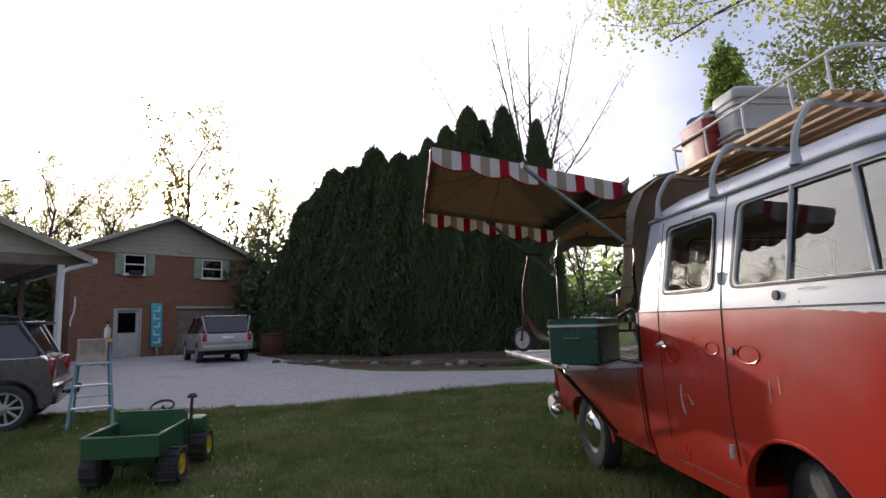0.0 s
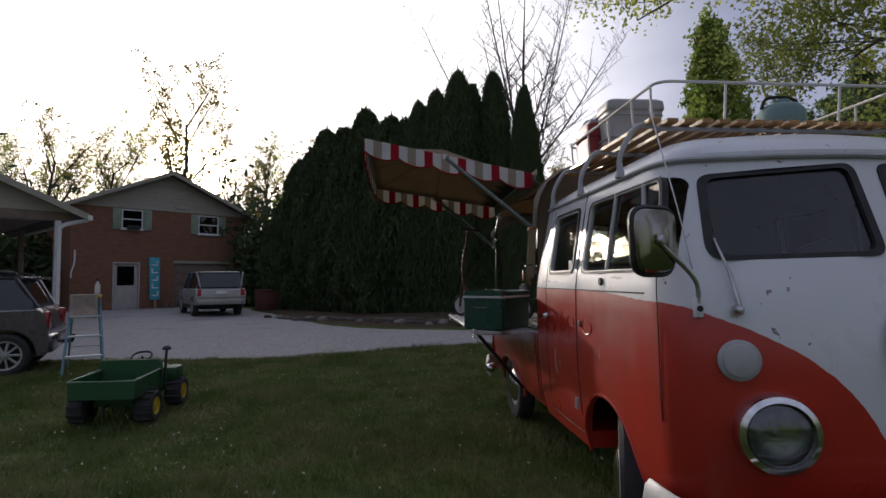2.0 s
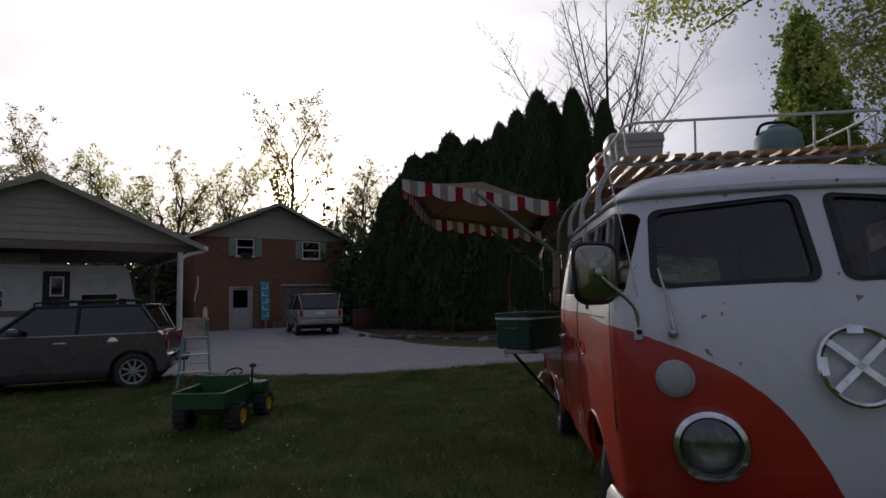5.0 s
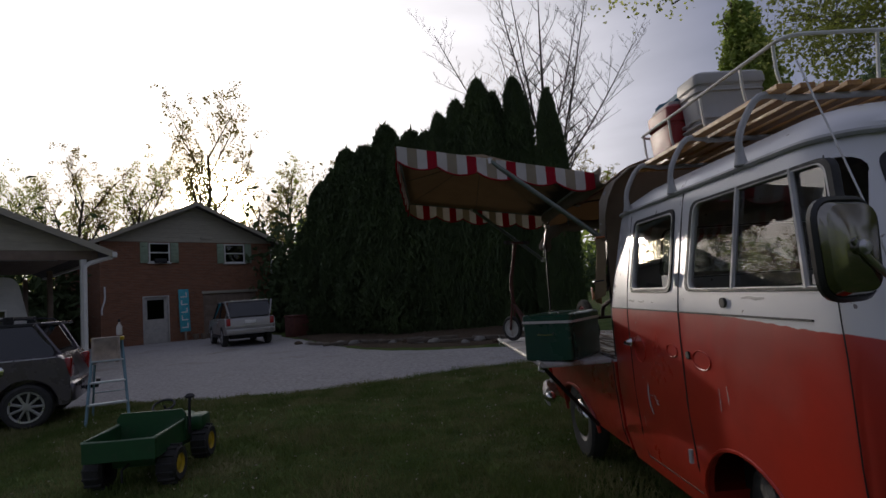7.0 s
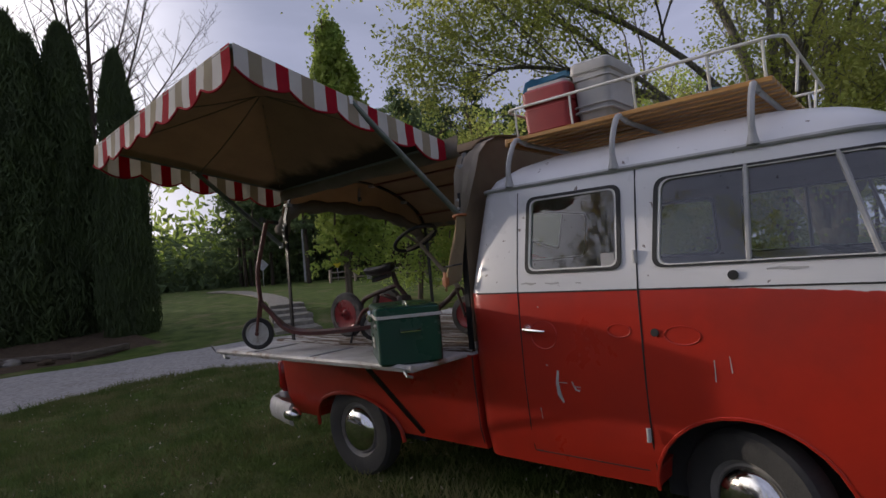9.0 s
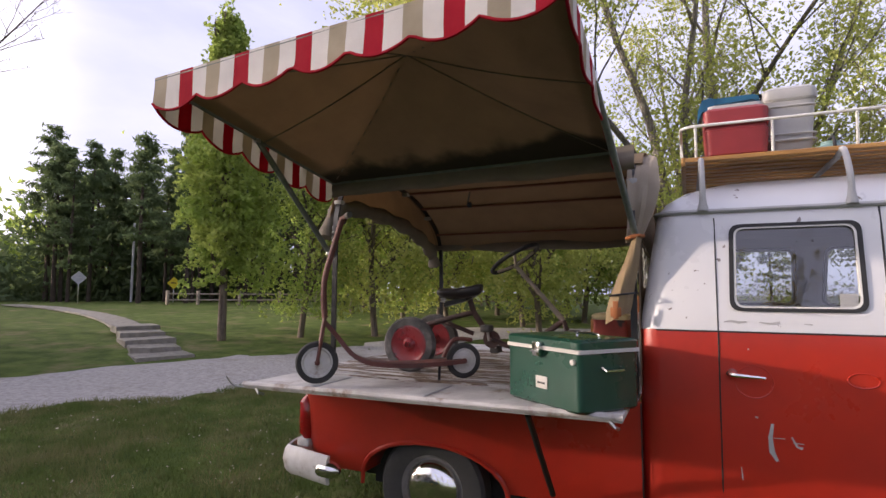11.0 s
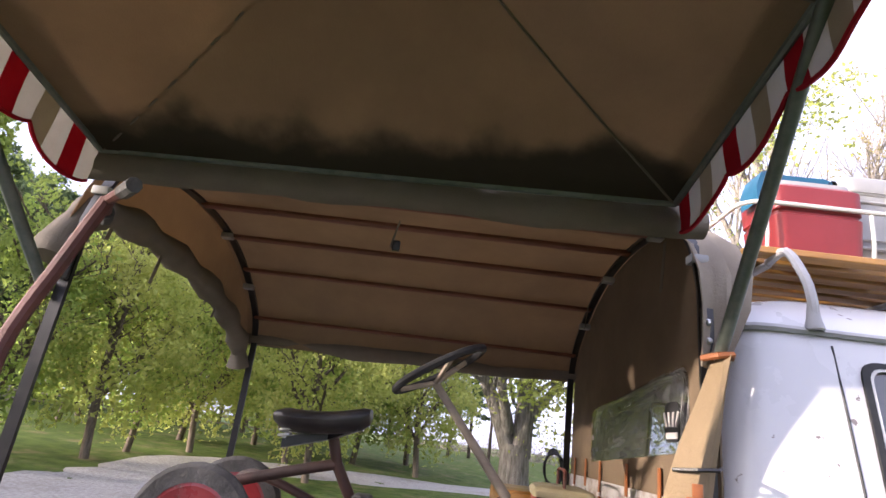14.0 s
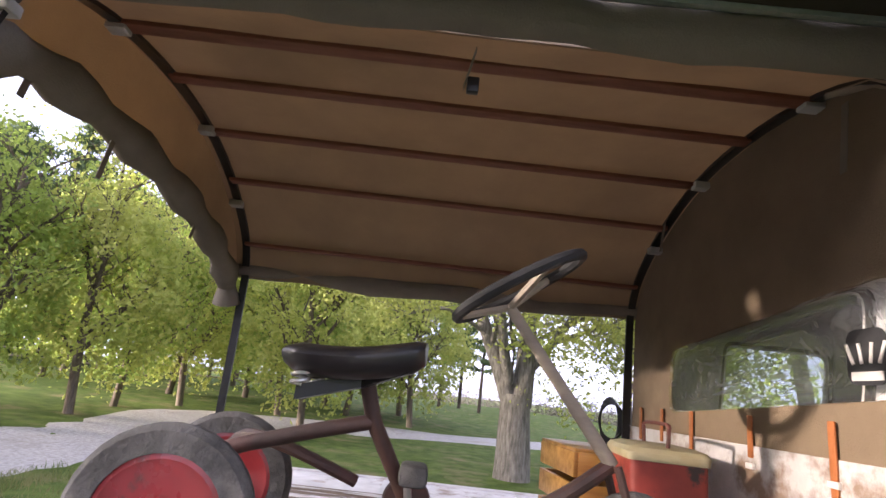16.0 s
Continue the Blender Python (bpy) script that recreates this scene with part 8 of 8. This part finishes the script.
def garden_cart():
    c = empty("toy_utility_cart", "green toy utility cart with tray and yellow hubs", "toy cart")
    c.matrix_basis = pose(-4.52, 2.58, 0, 0, 0, 2) @ Matrix.Scale(0.80, 4)
    # x across, y towards its nose
    t = part("tray", bmesh.new(), "tractor_green", c, "green tipping tray")
    bm = bmesh.new()
    x, y0, y1, z0, z1 = 0.34, -0.28, 0.46, 0.34, 0.56
    box(bm, -x, x, y0, y1, z0, z0 + 0.02, 0.004)
    box(bm, -x - 0.012, x + 0.012, y0 - 0.02, y0, z0, z1 - 0.02, 0.006)
    for s in (-1, 1):
        box(bm, s * x - 0.012, s * x + 0.012, y0, y1, z0, z1, 0.006)
    bm.to_mesh(t.data)
    bm.free()
    part("headboard", lofted([[(-0.37, y, 0.34), (0.37, y, 0.34), (0.37, y, 0.62), (0.33, y, 0.68), (-0.33, y, 0.68), (-0.37, y, 0.62)] for y in (0.44, 0.47)]), "tractor_green", c)
    part("rim", tubed([(-0.35, 0.45, 0.565), (-0.35, -0.29, 0.545), (0.35, -0.29, 0.545), (0.35, 0.45, 0.565)], 0.011, 6), "shutter", c)
    part("frame", boxed(-0.22, 0.22, 0.0, 1.1, 0.20, 0.33, 0.02), "tractor_green", c)
    part("seat", boxed(-0.20, 0.20, 0.58, 0.82, 0.34, 0.46, 0.03), "dark", c)
    part("bonnet", lofted([[(-w, y, 0.26), (w, y, 0.26), (w, y, h), (w * 0.7, y, h + 0.04), (-w * 0.7, y, h + 0.04), (-w, y, h)] for y, w, h in ((0.90, 0.24, 0.50), (1.15, 0.24, 0.50), (1.32, 0.20, 0.40))]), "tractor_green", c)
    part("fender", boxed(0.22, 0.40, 0.86, 1.16, 0.34, 0.52, 0.04), "tractor_green", c)
    part("grab_stalk", tubed([(0.40, 0.46, 0.40), (0.40, 0.48, 0.70), (0.40, 0.50, 0.80)], [0.02, 0.016, 0.016], 8), "dark", c)
    part("knob", lathed([(0.0, 0.0), (0.05, 0.01), (0.055, 0.03), (0.03, 0.055), (0.0, 0.06)], 12, Matrix.Translation((0.40, 0.50, 0.78))), "dark", c)
    part("steering_wheel", tubed([(-0.03 + 0.12 * math.cos(a), 0.84 + 0.11 * math.sin(a), 0.67 + 0.05 * math.sin(a)) for a in [2 * math.pi * k / 20 for k in range(20)]], 0.014, 6, closed=True), "dark", c)
    part("steering_post", tubed([(-0.03, 0.98, 0.50), (-0.03, 0.85, 0.67)], 0.014, 6), "dark", c)
    for xx, yy in ((-0.36, 0.06), (0.36, 0.06), (-0.36, 1.0), (0.36, 1.0)):
        s = 1 if xx > 0 else -1
        m = Matrix.Translation((xx, yy, 0.19)) @ pose(0, 0, 0, 0, 90 * s, 0)
        w = part("wheel", lathed([(0.10, -0.09), (0.16, -0.10), (0.185, -0.07), (0.19, 0.0), (0.185, 0.07), (0.16, 0.10), (0.10, 0.09)], 28, m, close=True), "rubber", c)
        for k in range(14):
            a = 2 * math.pi * k / 14
            bm = bmesh.new()
            box(bm, 0.175, 0.203, -0.012, 0.012, -0.085, 0.085, 0.004, Matrix.Rotation(a, 4, "Z"), 1)
            bmesh.ops.transform(bm, matrix=m, verts=bm.verts)
            part("lug", bm, "rubber", w)
        part("hub", lathed([(0.105, 0.07), (0.10, 0.095), (0.07, 0.075), (0.03, 0.08), (0.0, 0.10)], 24, m), "yellow", w, "yellow hub")
    part("hitch", tubed([(0, -0.10, 0.26), (0.0, -0.24, 0.24), (0.0, -0.24, 0.12)], 0.012, 6), "dark", c)


garden_cart()


def step_ladder():
    l = empty("step_ladder", "blue and aluminium step ladder with a rag on top", "ladder")
    l.matrix_basis = pose(-6.45, 5.75, 0, 0, 0, 26)
    H, w0, w1 = 1.10, 0.25, 0.17
    for s in (-1, 1):
        part("rail", tubed([(s * w0, -0.38, 0), (s * w1, 0, H)], 0.020, 6), "ladder_blue", l)
        part("rear_leg", tubed([(s * w0 * 0.9, 0.48, 0), (s * w1 * 0.9, 0.06, H - 0.02)], 0.016, 6), "ladder_blue", l)
    for k in range(1, 4):
        z = H * k / 4
        t = k / 4
        y, w = -0.38 * (1 - t), w0 + (w1 - w0) * t
        part("tread", boxed(-w, w, y - 0.05, y + 0.05, z - 0.02, z + 0.005, 0.006), "ladder_alu", l)
    part("rear_bar", tubed([(-0.20, 0.36, 0.35), (0.20, 0.36, 0.35)], 0.012, 6), "ladder_alu", l)
    part("cap", boxed(-0.20, 0.20, -0.06, 0.12, H - 0.02, H + 0.03, 0.012), "yellow", l)
    rag = empty("rag", "pale cloth draped over the ladder top", "cloth")
    rag.matrix_basis = l.matrix_basis
    bm = bmesh.new()
    rows = []
    for k in range(9):
        x = -0.19 + 0.34 * k / 8
        wv = 0.02 * math.sin(3 * k)
        rows.append([bm.verts.new(p) for p in ((x, -0.115 + wv, H - 0.30 - 0.03 * math.sin(2 * k)), (x, -0.095 + wv, H - 0.12), (x, -0.075, H + 0.03), (x, -0.02, H + 0.04), (x, 0.09, H + 0.037))])
    for A, B in zip(rows, rows[1:]):
        for k in range(4):
            bm.faces.new((A[k], A[k + 1], B[k + 1], B[k]))
    bmesh.ops.solidify(bm, geom=bm.faces[:], thickness=0.008)
    part("cloth", bm, "rag", rag, smooth=70)
    b = empty("spray_bottle", "clear spray bottle with a dark trigger on the ladder top", "bottle")
    b.matrix_basis = l.matrix_basis @ pose(0.14, 0.06, H + 0.045)
    part("bottle", lathed([(0, 0), (0.035, 0), (0.038, 0.02), (0.038, 0.12), (0.015, 0.16), (0.014, 0.19)], 14), "awn_white", b)
    part("trigger", boxed(-0.015, 0.015, -0.06, 0.02, 0.185, 0.225, 0.006), "dark", b)


step_ladder()


def steps_and_path():
    s = empty("garden_steps", "worn concrete steps and path up the lawn", "steps")
    ax = Vector((0.50, 0.866, 0))
    sd = Vector((0.866, -0.50, 0))
    p = Vector((4.52, 10.82, 0.03))
    for k in range(5):
        q = p + ax * (0.95 * k)
        z = 0.02 + 0.105 * k
        bm = bmesh.new()
        w = 0.54 - 0.01 * k
        slip = (0.03, -0.06, 0.05, -0.03, 0.02)[k]
        edge = [(-w, 0.02 - slip), (-w * 0.3, -0.02 + slip), (w * 0.4, 0.05), (w + slip, 0.06 + slip), (w, 1.15), (-w - slip, 1.1)]
        loft(bm, [[q + sd * a * g + ax * b + Vector((0, 0, h + 0.03 * slip * a * 10)) for a, b in edge] for h, g in ((z - 0.12, 1.0), (z + 0.035, 1.0), (z + 0.052, 0.97))])
        part("step", bm, "concrete", s)
    q0 = p + ax * 4.7
    bm = bmesh.new()
    rows = []
    for k in range(14):
        q = q0 + ax * (1.3 * k) + sd * (-0.018 * k * k)
        rows.append([q + sd * a + Vector((0, 0, hill(q.x, q.y) + h)) for a, h in ((-0.42, 0.0), (-0.42, 0.05), (0.42, 0.05), (0.42, 0.0))])
    loft(bm, rows, closed=False, caps=False)
    part("path", bm, "concrete", s)


steps_and_path()


def diamond_sign(name, label, x, y, face, z, size, turn):
    s = empty(name, label, "road sign")
    s.matrix_basis = pose(x, y, hill(x, y), 0, 0, turn)
    part("post", boxed(-0.03, 0.03, -0.03, 0.03, -0.1, z + size * 0.3, 0.005), "steel", s)
    part("plate", lofted([[(p.x, y2, z + p.y) for p in rounded([(0, -size), (size, 0), (0, size), (-size, 0)], 0.06)] for y2 in (-0.045, -0.035)]), face, s)
    part("mark", boxed(-size * 0.35, size * 0.35, -0.05, -0.044, z - size * 0.08, z + size * 0.08), "dark" if face == "sign_yellow" else "steel", s)


diamond_sign("warning_sign", "yellow diamond warning sign on a post beside the road", 22.3, 31.5, "sign_yellow", 1.25, 0.40, -40)
diamond_sign("warning_sign", "grey back of a diamond road sign on a post", 18.1, 34.5, "sign_back", 1.5, 0.42, -35)
pole = empty("utility_pole", "pale bare utility pole at the wood's edge", "pole")
pole.matrix_basis = pose(21.6, 34.5, hill(21.6, 34.5))
part("shaft", tubed([(0, 0, -0.2), (0, 0, 5.2)], [0.09, 0.07], 10), "sign_back", pole)


def rail_fence():
    f = empty("rail_fence", "weathered split-rail fence along the wood", "fence")
    pts = smooth_path([(18.5, 27.5, 0), (23.0, 23.5, 0), (27.0, 18.5, 0), (29.5, 13.0, 0), (30.5, 7.0, 0)], 3)
    for i, p in enumerate(pts):
        z = hill(p.x, p.y)
        part("post", boxed(p.x - 0.07, p.x + 0.07, p.y - 0.07, p.y + 0.07, z - 0.1, z + 0.80, 0.015), "fence_wood", f)
        if i:
            q = pts[i - 1]
            zq = hill(q.x, q.y)
            for h in (0.28, 0.62):
                part("rail", tubed([(q.x, q.y, zq + h), (p.x, p.y, z + h)], 0.05, 6), "fence_wood", f)


rail_fence()


def plank_pile():
    """Old timbers, logs and stones lying along the edge of the evergreen bed."""
    r = random.Random(4)
    for k in range(8):
        x = -5.4 + 0.9 * k
        y = 16.1 - 0.46 * k + r.uniform(-0.25, 0.55)
        b = empty("timber", "old weathered brown timber lying along the planting bed", "timber", "bed timbers", pose(x, y, 0.04, 0, 0, r.uniform(-50, 35)))
        part("beam", boxed(-r.uniform(0.4, 0.9), r.uniform(0.3, 0.8), -0.055, 0.055, 0, 0.07 + 0.07 * r.random(), 0.012), "old_timber", b)
    for k in range(16):
        x = -6.4 + 0.42 * k
        y = 17.3 - 0.28 * k + r.uniform(-0.5, 0.5)
        rk = 0.10 + 0.14 * r.random()
        bm = bmesh.new()
        bmesh.ops.create_icosphere(bm, subdivisions=2, radius=rk)
        for v in bm.verts:
            v.co *= 1 + 0.35 * noise.noise(v.co * 6 + Vector((k, 0, 0)))
            v.co.z *= 0.6
        ob = part("stone", bm, "concrete" if k % 3 else "mulch", smooth=50)
        ob.matrix_basis = pose(x, y, rk * 0.25)
        tagged(ob, "rough field stone at the planting bed's edge", "stone", "bed stones")


plank_pile()
strip("planting_bed", [(-7.3, 21.2), (-5.3, 16.8), (-3.2, 13.8), (-0.5, 12.5), (2.3, 13.4)], [(-8.5, 25.5), (-6.5, 23.5), (-3.5, 21.0), (0.0, 18.8), (2.6, 17.6)], "mulch", "dark mulch under the evergreens", "planting bed", lift=0.03)


def red_bin():
    b = empty("storage_bin", "dull red storage bin beside the house", "bin")
    b.matrix_basis = pose(-7.4, 22.6, 0, 0, 0, 43)
    part("body", boxed(-0.6, 0.6, -0.4, 0.4, 0, 0.85, 0.04), "rust_red", b)
    part("lid", boxed(-0.63, 0.63, -0.43, 0.43, 0.85, 0.93, 0.03), "rust_red", b)


red_bin()


def carport_store():
    """Things stored under the carport behind the hatchback."""
    for k, (x, y, w, d, h, m) in enumerate(((-0.9, 1.2, 0.9, 0.7, 0.95, "rust_red"), (-1.6, 4.5, 1.2, 0.6, 1.1, "garage_brown"), (-0.5, 5.2, 0.7, 0.7, 1.3, "dark"))):
        b = empty("storage_box", "dark storage box under the carport roof", "box", "stored boxes")
        b.matrix_basis = CP @ pose(x, y, 0.02)
        part("body", boxed(-w / 2, w / 2, -d / 2, d / 2, 0, h, 0.03), m, b)
        part("lid", boxed(-w / 2 - 0.02, w / 2 + 0.02, -d / 2 - 0.02, d / 2 + 0.02, h, h + 0.06, 0.02), m, b)


carport_store()


def grass_blades(name, x0, x1, y0, y1, n, size, seed, keep):
    r = np.random.default_rng(seed)
    x, y = r.uniform(x0, x1, n * 2), r.uniform(y0, y1, n * 2)
    # the blades thin out towards the rim of their stretch
    rim = np.minimum(np.minimum(x - x0, x1 - x), y - y0) + 0.5 * np.array([noise.noise(Vector((a, b, 9))) for a, b in zip(x, y)])
    ok = np.array([keep(a, b) for a, b in zip(x, y)]) & (r.random(n * 2) < np.clip(rim / 2.2, 0, 1))
    x, y = x[ok][:n], y[ok][:n]
    n = len(x)
    patch = np.array([noise.noise(Vector((a * 0.9, b * 0.9, 5))) for a, b in zip(x, y)])
    z = np.array([hill(a, b) for a, b in zip(x, y)])
    tuft = np.array([noise.noise(Vector((a * 3.1, b * 3.1, 17))) for a, b in zip(x, y)])
    h = size * r.uniform(0.5, 1.3, n) * (0.50 + 0.9 * np.clip(patch + 0.3, 0, 1) + 0.9 * np.clip(tuft, 0, 1))
    a = r.uniform(0, 2 * math.pi, n)
    w = 0.0045 + 0.003 * r.random(n)
    lean = r.normal(size=(n, 2)) * 0.45 * h[:, None]
    p0 = np.stack([x - w * np.cos(a), y - w * np.sin(a), z - 0.005], 1)
    p1 = np.stack([x + w * np.cos(a), y + w * np.sin(a), z - 0.005], 1)
    p2 = np.stack([x + lean[:, 0], y + lean[:, 1], z + h], 1)
    me = bpy.data.meshes.new(name)
    me.from_pydata(np.stack([p0, p1, p2], 1).reshape(-1, 3).tolist(), [], np.arange(3 * n).reshape(-1, 3).tolist())
    me.materials.append(M["blade"])
    return tagged(new(name, me), "short green grass blades of the mown lawn", "grass", kind="stuff")


def drive_edge(x):
    return lerp_table([(-14, 6.4), (-6.8, 7.0), (-4.2, 6.9), (-2.2, 7.6), (-0.3, 8.3), (1.0, 8.1), (1.8, 7.2), (3.6, 6.9), (7.0, 6.5)], x)


grass_blades("grass", -9.5, 4.5, -2.6, 8.4, 190000, 0.055, 41, lambda a, b: b < drive_edge(a) + 0.05 * math.sin(9 * a))
grass_blades("grass", -8.0, 6.0, 5.2, 8.4, 30000, 0.075, 42, lambda a, b: drive_edge(a) - 0.7 < b < drive_edge(a) + 0.1)


def litter():
    """Petals, dry leaves and dandelion heads strewn over the lawn."""
    r = np.random.default_rng(77)
    n = 1100
    c = np.stack([r.uniform(-8.0, 1.5, n), r.uniform(-1.5, 8.0, n), np.zeros(n)], 1)
    c = np.array([p for p in c if p[1] < drive_edge(p[0])])
    c[:, 2] = [hill(p[0], p[1]) + 0.035 for p in c]
    ob = new("lawn_litter", Sprigs().add(c, 0.013, 1.0, 78).mesh("lawn_litter", "rag"))
    tagged(ob, "pale petals and dry leaf scraps strewn on the lawn", "leaf litter", kind="stuff")


litter()
